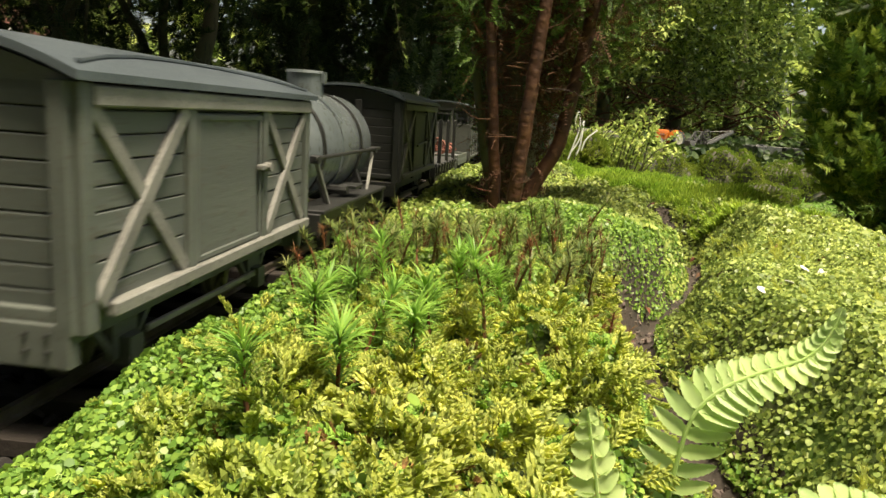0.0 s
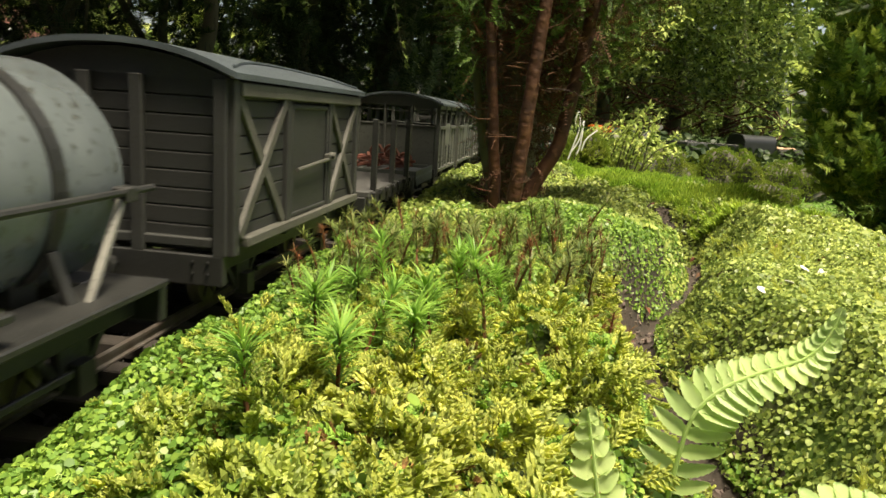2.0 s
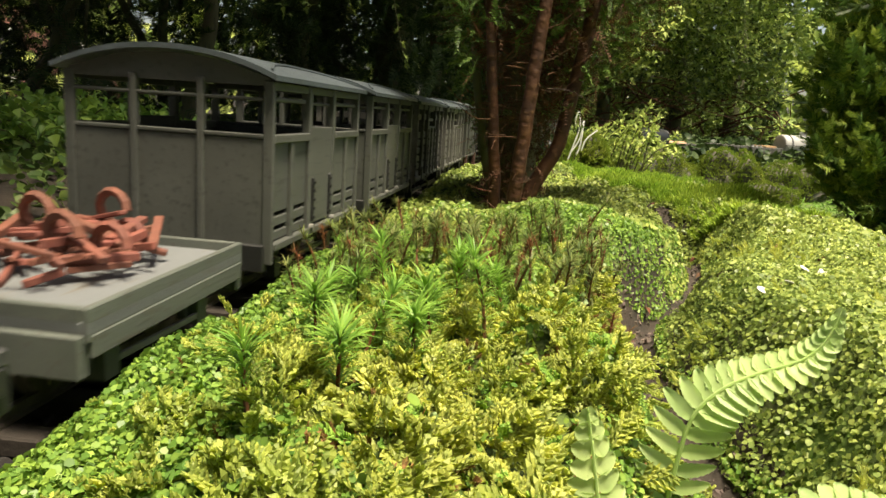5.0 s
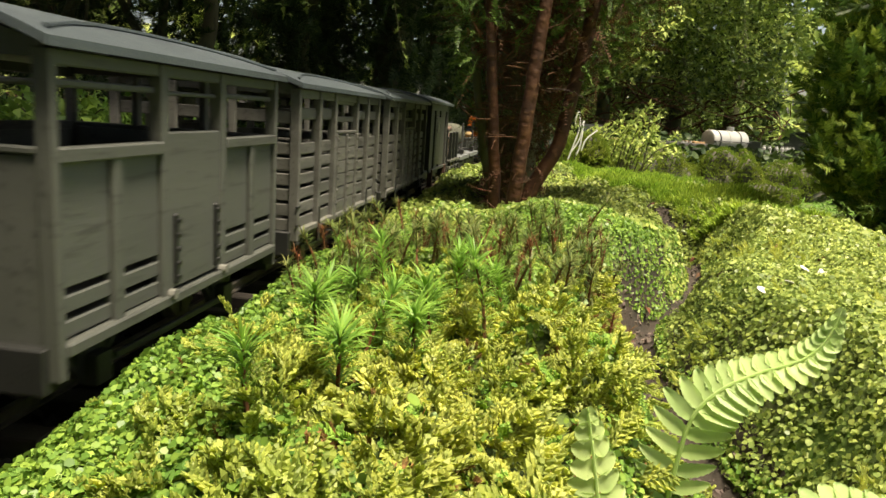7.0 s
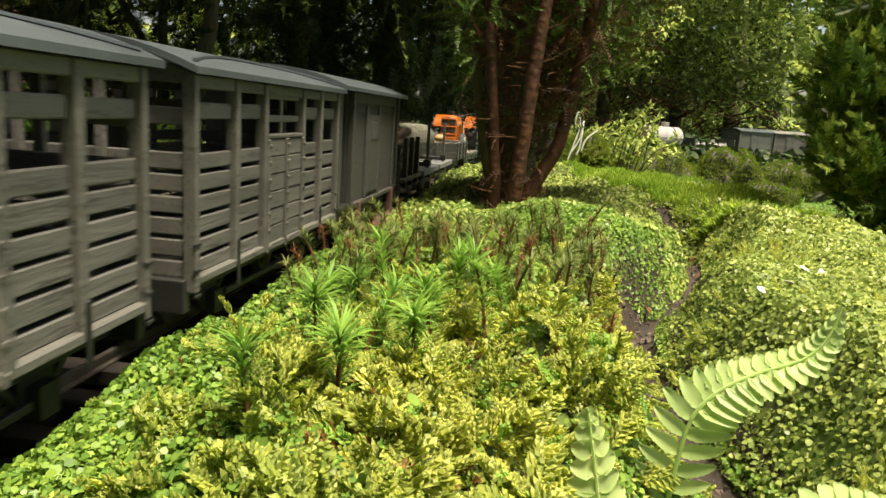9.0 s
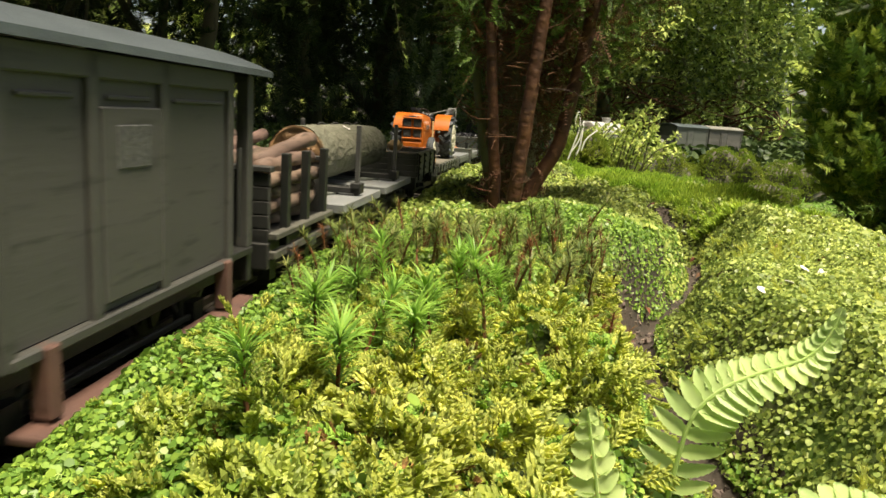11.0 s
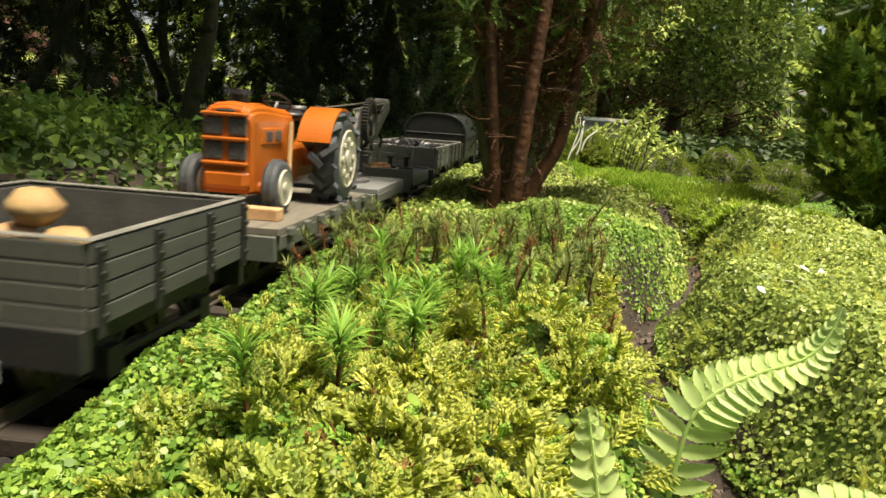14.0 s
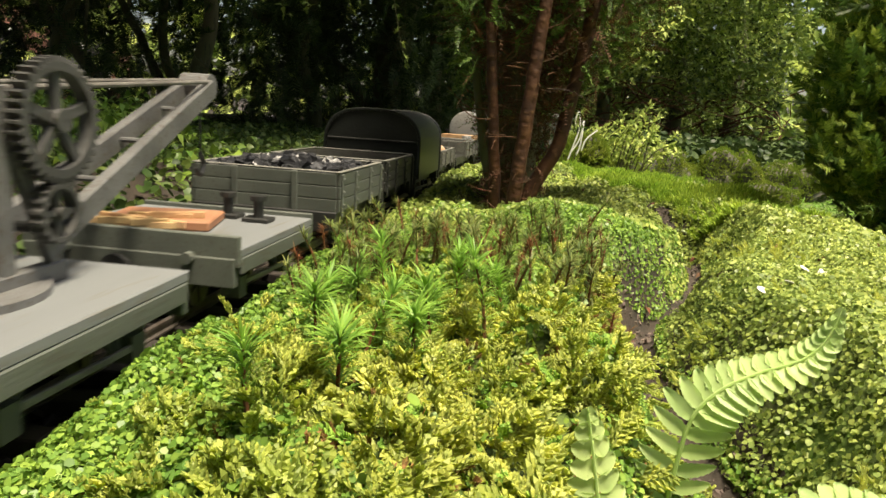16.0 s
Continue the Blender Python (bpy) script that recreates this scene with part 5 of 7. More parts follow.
def iron_van(s0, s1):
    L = s1 - s0
    h = L / 2
    r = thing("iron_van", "black round-topped sheet iron van with riveted ends", "iron van", "vehicles of the train")
    underframe(r, L, 0.036)
    n = 24
    prof = [(HW, 0.034)] + [(HW * math.copysign(abs(math.cos(a)) ** 0.7, math.cos(a)), 0.075 + 0.043 * math.sin(a) ** 0.8) for a in np.linspace(0.02, math.pi - 0.02, n)] + [(-HW, 0.034)]
    bm = bmesh.new()
    rings = [[bm.verts.new((x, y, z)) for x, z in prof] for y in (-h, h)]
    for k in range(len(prof) - 1):
        bm.faces.new((rings[0][k], rings[1][k], rings[1][k + 1], rings[0][k + 1]))
    bm.faces.new(rings[0])
    bm.faces.new(rings[1][::-1])
    part("body", bm, M_BLACK, r)
    for sy in (-1, 1):
        bm = bmesh.new()
        for a, b in zip(prof, prof[1:]):
            rod((a[0], sy * h, a[1]), (b[0], sy * h, b[1]), 0.0022, n=6, bm=bm)
            rod((a[0] * 0.97, sy * (h + 0.001), a[1] * 0.99), (a[0] * 0.97, sy * (h + 0.003), a[1] * 0.99), 0.0012, n=6, bm=bm)
        part("angle_rim", bm, M_BLACK, r)
        part("end_strap", rbox(-HW * 0.96, HW * 0.96, sy * h - 0.001, sy * h + 0.002, 0.078, 0.081), M_BLACK, r)
    ride(r, (s0 + s1) / 2, L * 0.3)


iron_van(3.758, 3.941)
open_wagon(3.962, 4.120, "pale grey open wagon with sacks", 3, 0.060, M_SLAT)
sk = thing("sack_load", "row of peach coloured sacks in the wagon", "sacks")
for i in range(8):
    bm = bmesh.new()
    bmesh.ops.create_uvsphere(bm, u_segments=12, v_segments=8, radius=1, matrix=Matrix.Translation((random.uniform(-0.03, 0.03), -0.05 + i * 0.011, 0.056)) @ Matrix.Diagonal((0.024, 0.010, 0.013, 1)))
    part("sack", bm, M_PEACH, sk, smooth=True)
ride(sk, 4.041, 0.047)
flat_wagon(4.150, 4.262, "dark low flat wagon", M_FRAME, 0, None, 0.041)
open_wagon(4.285, 4.440, "pale grey planked open wagon", 3, 0.066, M_SLAT)
open_wagon(4.462, 4.640, "pale grey open wagon with crates", 3, 0.064, M_SLAT)
ck = ride(tagged(part("wooden_crate", rbox(-0.04, 0.04, 0.005, 0.07, 0.0392, 0.072), M_STRAW, None), "flat tan wooden crate in the wagon", "crate"), 4.551, 0.053)


def churn(x, y, z, s, half):
    bm = rod((x, y, z), (x, y, z + 0.022), 0.0095, n=14)
    rod((x, y, z + 0.022), (x, y, z + 0.028), 0.0095, 0.006, 14, bm)
    rod((x, y, z + 0.028), (x, y, z + 0.033), 0.0072, n=14, bm=bm)
    return ride(tagged(part("milk_churn", bm, M_TANKP, None), "dull silver milk churn standing on the wagon", "milk churn", "churns on the train"), s, half)


for k in range(3):
    churn(0.03, -0.06 + k * 0.024, 0.0392, 4.551, 0.053)
tank_wagon(4.660, 4.878, M_TANKP, "pale grey tank wagon with domed filler")
r, h, top = flat_wagon(4.940, 5.175, "grey flat wagon with high end boards", M_DECK, 0, M_GREY, 0.040)
for sy in (-1, 1):
    part("end_board", rbox(-HW, HW, sy * h - 0.002, sy * h + 0.002, top - 0.006, 0.088), M_GREY, r)
for y in (-0.07, -0.046, 0.0, 0.022, 0.044, 0.066, 0.09):
    churn(0.035 + random.uniform(-0.01, 0.01), y, top, 5.0575, 0.07)
brake_van(5.205, 5.392, "grey planked van with sliding door", M_GREY, False, False)
brake_van(5.412, 5.600, "pale grey guard's van with white roof", M_SLAT, True, False)


# ---- plants: templates ----
def disc(r, cup, n=6, sx=1.0, sy=1.0):
    v = [(0, 0, 0)] + [(r * sx * math.cos(k * 2 * math.pi / n), r * sy * math.sin(k * 2 * math.pi / n), cup * r) for k in range(n)]
    return v, [(0, 1 + k, 1 + (k + 1) % n) for k in range(n)]


def coin(r, cup):
    """A small round cupped leaf, one face."""
    return [(r * math.cos(k * math.pi / 3), r * math.sin(k * math.pi / 3) * 0.92, cup * r * (1 if k % 3 else -0.6)) for k in range(6)], [(0, 1, 2, 3, 4, 5)]


def blade(l, w, droop=0.15):
    """A folded pointed leaf along y."""
    v = [(0, 0, 0), (-w / 2, l * 0.4, w * 0.25), (w / 2, l * 0.4, w * 0.25), (0, l * 0.42, 0), (0, l, -droop * l)]
    return v, [(0, 3, 1), (0, 2, 3), (1, 3, 4), (3, 2, 4)]


def needle(l, w):
    v = [(-w * 0.35, 0, 0), (w * 0.35, 0, 0), (-w / 2, l * 0.5, w * 0.12), (w / 2, l * 0.5, w * 0.12), (0, l, -0.04 * l)]
    return v, [(0, 1, 3), (0, 3, 2), (2, 3, 4)]


def spray(l, pairs, nl, nw, fall=0.25, flat=1.0):
    """A twig along y with needles in two rows."""
    v, f = [], []
    nv, nf = needle(1, 1)
    for i in range(pairs):
        t = (i + 0.5) / pairs
        for sx in (-1, 1):
            a = sx * math.radians(58 - 25 * t)
            ll = nl * (1 - 0.45 * t) * random.uniform(0.85, 1.15)
            up = random.uniform(-0.25, 0.25) * (1 if flat else 2)
            b = len(v)
            for x, y, z in nv:
                px, py = x * nw, y * ll
                v.append((px * math.cos(a) + py * math.sin(a), t * l - px * math.sin(a) + py * math.cos(a), -fall * l * t * t + z * nw + up * py))
            f += [tuple(b + k for k in q) for q in nf]
    return v, f


def moss_strand(l, w, rows=7):
    v, f = [], []
    for i in range(rows):
        t = i / rows
        r = w * (1 - 0.55 * t)
        zb, bend = t * l, 0.28 * l * t * t
        for k in range(4):
            a = k * math.pi / 2 + i * 0.8
            b = len(v)
            c, s = math.cos(a), math.sin(a)
            v += [(-s * r * 0.5 + c * r * 0.2, bend + c * r * 0.5 + s * r * 0.2, zb), (s * r * 0.5 + c * r * 0.2, bend - c * r * 0.5 + s * r * 0.2, zb), (c * r, bend + s * r, zb + l / rows * 1.7)]
            f.append((b, b + 1, b + 2))
    return v, f


def moss_frond(l, w, pairs, seed):
    """A creeping moss shoot, feathered with plump scaly side shoots that end in blunt tips."""
    rng = random.Random(seed)
    v, f = [], []

    def shoot(base, aim, length, rad, n, lift):
        b0 = len(v)
        side = np.cross(aim, (0.31, 0.27, 0.91))
        side /= np.linalg.norm(side)
        other = np.cross(aim, side)
        for i in range(n):
            t = i / (n - 1)
            rr = rad * (0.8 + 0.35 * math.sin(math.pi * t)) * (1.0 if i % 2 else 0.55) * (0.35 if i == n - 1 else 1)
            c = np.array(base) + aim * length * t + np.array((0, 0, lift)) * length * t * t
            for k in range(3):
                a = 2 * math.pi / 3 * k + 1.05 * i
                v.append(tuple(c + rr * (math.cos(a) * side + math.sin(a) * other)))
        for i in range(n - 1):
            for k in range(3):
                p, q = b0 + i * 3 + k, b0 + i * 3 + (k + 1) % 3
                f.append((p, q, q + 3, p + 3))

    def spine(t):
        return np.array((0.08 * l * math.sin(3 * t), 0.78 * l * t, 0.68 * l * t * (1 - 0.25 * t)))

    shoot((0, 0, 0), spine(1.0) / np.linalg.norm(spine(1.0)), l * 1.02, w * 0.75, 7, 0.0)
    for i in range(pairs):
        t = 0.25 + 0.68 * (i + 0.5) / pairs
        for sx in (-1, 1):
            a = rng.uniform(0.55, 0.95)
            aim = np.array((sx * math.cos(a * 0.8), 0.5 * math.sin(a) + 0.2, 0.55 * math.sin(a) + rng.uniform(-0.1, 0.25)))
            shoot(spine(t), aim / np.linalg.norm(aim), l * rng.uniform(0.26, 0.42) * (1.15 - 0.6 * t), w * rng.uniform(0.75, 1.1), 5, 0.25)
    return v, f, "flat"


def on_ground(x, y, lift):
    return np.stack([x, y, ground_z(x, y) + lift], 1)


def spread_points(n, rng, x0, x1, y0, y1, power=1.0):
    """Points over a stretch of ground, denser towards y0."""
    u = rng.uniform(0, 1, n) ** power
    return rng.uniform(x0, x1, n), y0 + (y1 - y0) * u


def carpet(name, n, area, keep, tmpl, lift, material, label, category, tilt=0.45, size=(0.7, 1.3), power=1.0, seed=1, swell=0.0):
    rng = np.random.default_rng(seed)
    x, y = spread_points(n, rng, *area, power)
    q, s = lateral(x, y)
    ok = keep(x, y, q, rng)
    x, y = x[ok], y[ok]
    T = on_ground(x, y, rng.uniform(lift[0], lift[1], len(x)))
    if swell:
        T[:, 2] += swell * bumps(x, y, 0.042, 31)
    e = 0.004
    gxn = (ground_z(x + e, y) - ground_z(x - e, y)) / (2 * e)
    gyn = (ground_z(x, y + e) - ground_z(x, y - e)) / (2 * e)
    up = np.stack([-np.clip(gxn, -1.2, 1.2), -np.clip(gyn, -1.2, 1.2), np.ones(len(x))], 1)
    up /= np.linalg.norm(up, axis=1)[:, None]
    ob = scattered(name, tmpl[0], tmpl[1], turns(len(x), rng, up, tilt, size), T, material)
    if tmpl[2:]:
        ob.data.shade_flat()
    return tagged(ob, label, category, kind="stuff")


def patch(x, y, k, seed):
    return bumps(x, y, k, seed)


def gully_gap(x, y):
    return np.abs(x - np.interp(y, RAV_Y, RAV_X)) / (0.0145 - 0.0075 * smooth(0.44, 0.52, y))


def mossy(x, y):
    """Where feather moss takes the place of round leaves on the near mound."""
    rx = np.interp(y, RAV_Y, RAV_X)
    a = 1.15 * np.exp(-((x + 0.004) / np.where(x < -0.004, 0.05, 0.062)) ** 2 - ((y - 0.185) / 0.095) ** 2)
    b = np.exp(-((x - 0.085) / 0.022) ** 2 - ((y - 0.34) / 0.05) ** 2)
    return np.clip((a + b) * (1 + 0.35 * bumps(x, y, 0.05, 23)), 0, 1) * (x < rx - 0.012)


def keep_leaves(x, y, q, rng):
    bare = (gully_gap(x, y) < 1.0) & (y < 0.85)
    return (q > 0.052 - 0.003 * smooth(0.36, 0.24, y) + 0.006 * bumps(x, y, 0.05, 77) + rng.normal(0, 0.003, len(x))) & ~bare & (rng.uniform(0, 1, len(x)) > mossy(x, y) * 1.3)


ROUND = coin(0.0012, 0.3)
SMALL = coin(0.00125, 0.3)
carpet("round_leaf_carpet", 270000, (-0.2, 0.3, 0.12, 0.66), lambda x, y, q, r: keep_leaves(x, y, q, r) & (x < 0.75 * y + 0.05) & (x < np.interp(y, RAV_Y, RAV_X) + 0.02), ROUND, (-0.001, 0.006), M_LEAF, "bright green carpet of tiny round creeping leaves", "ground cover", 0.5, (0.6, 1.25), 1.5, 11)
carpet("bank_leaf_carpet", 270000, (0.08, 0.62, 0.12, 0.95), lambda x, y, q, r: keep_leaves(x, y, q, r) & (x < 0.75 * y + 0.08) & (x > np.interp(y, RAV_Y, RAV_X) + 0.010), SMALL, (-0.001, 0.006), M_LEAFY, "yellow-green carpet of tiny round leaves on the bank", "ground cover", 0.55, (0.6, 1.25), 1.3, 12)
carpet("far_leaf_carpet", 110000, (-0.15, 0.75, 0.55, 1.9), lambda x, y, q, r: keep_leaves(x, y, q, r) & (x < 0.7 * y + 0.05), coin(0.0023, 0.3), (-0.001, 0.007), M_LEAFY, "green carpet of creeping leaves round the tree", "ground cover", 0.6, (0.6, 1.3), 1.2, 13)
carpet("mound_moss", 56000, (0.12, 0.75, 0.72, 1.6), lambda x, y, q, r: (q > 0.09) & (x < 0.65 * y + 0.1) & (x > 0.30 - 0.16 * (y - 0.7)) & (patch(x, y, 0.3, 21) + 0.5 > r.normal(0, 0.3, len(x))), moss_strand(0.010, 0.0032, 3), (-0.002, 0.003), M_MOSSD, "deep green mossy hummocks", "moss", 0.35, (0.7, 1.3), 1.2, 14)
STRAND = moss_strand(0.0092, 0.0019, 13)
FROND = moss_frond(0.0115, 0.00062, 6, 5)
TUFT = moss_frond(0.0085, 0.0006, 5, 9)
MOSSY_AREA = (-0.10, 0.15, 0.10, 0.5)


def cushion(x, y):
    return bumps(x, y, 0.042, 31)


carpet("feather_moss", 12500, MOSSY_AREA, lambda x, y, q, r: (q > 0.078) & (r.uniform(0, 1, len(x)) < mossy(x, y) * 1.6) & (cushion(x, y) > -0.12 + r.normal(0, 0.10, len(x))), FROND, (-0.005, 0.001), M_MOSS, "yellow-green feathery moss cushions", "moss", 0.5, (0.6, 1.35), 1.0, 15, 0.005)
carpet("green_moss", 6500, MOSSY_AREA, lambda x, y, q, r: (q > 0.078) & (r.uniform(0, 1, len(x)) < mossy(x, y) * 1.1) & (patch(x, y, 0.04, 25) > 0.1 + r.normal(0, 0.2, len(x))), TUFT, (-0.004, 0.001), M_MOSSG, "fresh green moss between the yellow cushions", "moss", 0.6, (0.6, 1.2), 1.0, 27, 0.005)
carpet("withered_moss", 6500, MOSSY_AREA, lambda x, y, q, r: (q > 0.078) & (r.uniform(0, 1, len(x)) < mossy(x, y) * 1.3) & (cushion(x, y) < 0.1 + r.normal(0, 0.15, len(x))), STRAND, (-0.004, -0.001), M_MOSSBR, "withered brown moss in the hollows between cushions", "moss", 1.0, (0.5, 1.0), 1.0, 29)
carpet("terrace_moss", 12000, (0.3, 1.9, 2.1, 3.3), lambda x, y, q, r: (q > 0.06) & (q < 0.34), moss_strand(0.022, 0.006, 5), (-0.004, 0.004), M_MOSSB, "dark green moss on the terrace edge", "moss", 0.5, (0.6, 1.3), 1.0, 28)
carpet("feather_moss", 5000, (0.1, 0.5, 0.12, 0.9), lambda x, y, q, r: (x > np.interp(y, RAV_Y, RAV_X) + 0.012) & (x < 0.7 * y + 0.06) & (patch(x, y, 0.16, 22) > 0.5 + r.normal(0, 0.15, len(x))), moss_strand(0.009, 0.0022, 6), (-0.002, 0.003), M_MOSS, "yellow-green feathery moss among the leaves", "moss", 0.45, (0.6, 1.2), 1.2, 16)
carpet("broad_leaf_sprigs", 2600, MOSSY_AREA, lambda x, y, q, r: (r.uniform(0, 1, len(x)) < mossy(x, y)) & (patch(x, y, 0.055, 41) > 0.55 + r.normal(0, 0.1, len(x))), disc(0.0016, 0.22, 9), (0.001, 0.009), M_LEAF, "round glossy leaves creeping through the moss", "ground cover", 0.4, (0.6, 1.2), 1.0, 43, 0.004)
carpet("gully_gravel", 7000, (0.08, 0.32, 0.12, 0.85), lambda x, y, q, r: gully_gap(x, y) < 1.5, (np.array(STONE_V) * 0.0016, STONE_F), (-0.0005, 0.001), M_GRIT, "grey grit and soil in the gully", "gravel", 0.9, (0.4, 1.6), 1.0, 17).data.shade_flat()
carpet("leaf_litter", 400, (-0.1, 0.4, 0.36, 1.1), lambda x, y, q, r: (q > 0.09), blade(0.009, 0.004), (0.0, 0.004), M_BROWNLF, "fallen brown needles and leaf scraps", "leaf litter", 0.9, (0.5, 1.3), 1.0, 18)
carpet("trackside_leaves", 70000, (-2.6, 0.6, 0.35, 3.4), lambda x, y, q, r: (q < -0.085) & (q > -1.2) & (x > -0.75 * y - 0.2), disc(0.0055, 0.25), (-0.001, 0.025), M_IVY, "shaded ivy leaves beyond the track", "ground cover", 0.7, (0.5, 1.4), 1.0, 19)
# dark leaves added to hide the bright ground at the hedge foot
carpet("undergrowth", 9000, (0.2, 2.5, 3.0, 4.2), lambda x, y, q, r: q > -5, disc(0.016, 0.3), (0.0, 0.07), M_DARKLF, "dark low leaf cover added over bright ground before the hedge", "undergrowth", 0.8, (0.5, 1.4), 1.0, 44)
carpet("lawn_grass", 16000, (0.5, 2.3, 1.5, 3.0), lambda x, y, q, r: (q > 0.2), blade(0.035, 0.005, 0.3), (-0.002, 0.0), M_LAWN, "short bright green lawn grass", "grass", 0.5, (0.6, 1.3), 1.0, 20)


# ---- haircap moss shoots ----
def hair_leaf(l, w):
    """A narrow folded leaf along y that bends back towards its tip."""
    v = [(-w * 0.4, 0, 0), (w * 0.4, 0, 0)]
    for t, q, z in ((0.35, 0.55, 0.03), (0.7, 0.4, -0.05)):
        v += [(-w * q, l * t, l * z), (w * q, l * t, l * z)]
    v.append((0, l * 0.97, -0.22 * l))
    return v, [(0, 1, 3), (0, 3, 2), (2, 3, 5), (2, 5, 4), (4, 5, 6)]


def haircap(h, star, material, seed, name="haircap_shoot"):
    rng = np.random.default_rng(seed)
    r = tagged(new(name), "upright haircap moss shoot with star of narrow leaves", "moss shoot", "haircap moss shoots")
    lean = rng.normal(0, 0.22, 2)
    pts = [(lean[0] * h * t * t, lean[1] * h * t * t, h * t) for t in np.linspace(0, 1, 6)]
    part("stem", tube(pts, [0.0008, 0.0008, 0.0007, 0.0006, 0.0005, 0.0003], 5), M_STEM, r, "thin reddish stem")
    n = 170
    t = rng.uniform(0.0, 1.0, n) ** (0.5 if star > 0.01 else 0.8)
    a = rng.uniform(0, 6.28, n)
    rise = np.where(t > 0.93, rng.uniform(0.5, 2.2, n), rng.uniform(0.45, 1.15, n))
    d = np.stack([np.cos(a), np.sin(a), rise], 1)
    P = np.stack([lean[0] * h * t * t, lean[1] * h * t * t, h * t], 1)
    R = along(d, rng, 0.05, (0.65, 1.0)) * (0.65 + 0.35 * smooth(0.5, 0.95, t))[:, None, None]
    scattered("leaves", *hair_leaf(star, star * 0.062), R, P, material, r)
    return r


protos = [haircap(0.030, 0.0140, M_HAIR, 31), haircap(0.036, 0.013, M_HAIR, 32), haircap(0.025, 0.0135, M_HAIR, 33), haircap(0.023, 0.0095, M_HAIRD, 34), haircap(0.028, 0.009, M_HAIRD, 35), haircap(0.019, 0.009, M_HAIR, 36), haircap(0.027, 0.0065, M_HAIRR, 37)]
spots = [(-0.043, 0.243, 0), (-0.029, 0.234, 1), (-0.028, 0.188, 0), (-0.045, 0.164, 2), (-0.02, 0.276, 1), (0.0, 0.228, 0), (-0.011, 0.255, 2), (0.017, 0.242, 1), (-0.052, 0.285, 2), (-0.034, 0.30, 2), (0.006, 0.29, 0), (-0.006, 0.205, 2), (0.028, 0.275, 2)]
for i in range(150):
    x = random.uniform(-0.075, 0.095)
    y = random.uniform(0.30, 0.47) + 0.3 * max(-x, 0)
    spots.append((x, y, random.choice((3, 3, 3, 4, 4, 4, 4, 5, 6, 6))))
sx_, sy_ = np.array([p[0] for p in spots]), np.array([p[1] for p in spots])
sz_ = ground_z(sx_, sy_)
done = set()
for (x, y, k), z in zip(spots, sz_):
    m = Matrix.Translation((x, y, z - 0.003)) @ pose(0, 0, 0, random.uniform(-16, 16), random.uniform(-16, 16), random.uniform(0, 360))
    if k in done:
        copy_thing(protos[k], m)
    else:
        protos[k].matrix_basis = m
        done.add(k)


# ---- ferns ----
def pinna(l, w, lobes=9):
    """A scalloped fern leaflet along x, base at the origin."""
    bm = bmesh.new()
    top, bot, mid = [], [], []
    for i in range(lobes * 2 + 1):
        t = i / (lobes * 2)
        ww = w * max(1 - t ** 2.2, 0.0) ** 0.6 * (1.0 if i % 2 else 0.9) * (0.6 + 0.4 * min(t * 5, 1))
        mid.append(bm.verts.new((l * t, 0, -0.0006 - 0.3 * l * t * t)))
        top.append(bm.verts.new((l * t + 0.1 * ww, ww / 2, 0.0002 - 0.3 * l * t * t)))
        bot.append(bm.verts.new((l * t + 0.1 * ww, -ww / 2, 0.0002 - 0.3 * l * t * t)))
    for i in range(lobes * 2):
        bm.faces.new((mid[i], mid[i + 1], top[i + 1], top[i]))
        bm.faces.new((bot[i], bot[i + 1], mid[i + 1], mid[i]))
    return bm


def fern(pts, length, pairs, flat, label, wide=1.5):
    """A frond along pts; flat is the direction its face looks."""
    r = thing("fern_frond", label, "fern", "fern fronds")
    line = [Vector(p) for p in curve_pts(pts, pairs + 1)]
    part("rachis", tube(line, [0.0007 * (1 - 0.7 * i / pairs) for i in range(pairs + 1)], 6), M_FERN, r)
    up = Vector(flat).normalized()
    for i in range(1, pairs):
        t = i / pairs
        d = (line[i + 1] - line[i - 1]).normalized()
        side = d.cross(up).normalized()
        nrm = side.cross(d)
        l = length * min(1.0, 0.75 + t) * (1 - t) ** 0.7
        for sgn in (-1, 1):
            xx = (side * sgn + d * 0.28).normalized()
            yy = nrm.cross(xx).normalized()
            m = Matrix((xx, yy, nrm)).transposed().to_4x4()
            m.translation = line[i]
            step = (line[-1] - line[0]).length / pairs
            bm = pinna(l * random.uniform(0.93, 1.05), step * wide, 7)
            bm.transform(m @ Matrix.Rotation(random.uniform(-0.15, 0.15), 4, "X"))
            part("leaflet", bm, M_FERN, r, smooth=True)
    return r


fern([(0.040, 0.134, 0.016), (0.0375, 0.137, 0.036), (0.0327, 0.138, 0.0594)], 0.0125, 13, (0.15, -1, 0.35), "pale young fern tip standing upright", 1.6)
fern([(0.0645, 0.172, 0.010), (0.0655, 0.172, 0.026), (0.0682, 0.172, 0.0435), (0.0748, 0.172, 0.0524), (0.084, 0.172, 0.0577), (0.0945, 0.172, 0.062), (0.1, 0.172, 0.0681), (0.1024, 0.172, 0.0762)], 0.0135, 24, (-0.1, -0.55, 0.85), "arching bright green fern frond over the gully")
fern([(0.072, 0.126, 0.036), (0.083, 0.13, 0.0435), (0.094, 0.132, 0.044), (0.108, 0.134, 0.040)], 0.010, 11, (0, -0.6, 0.9), "pale fern frond hanging low")


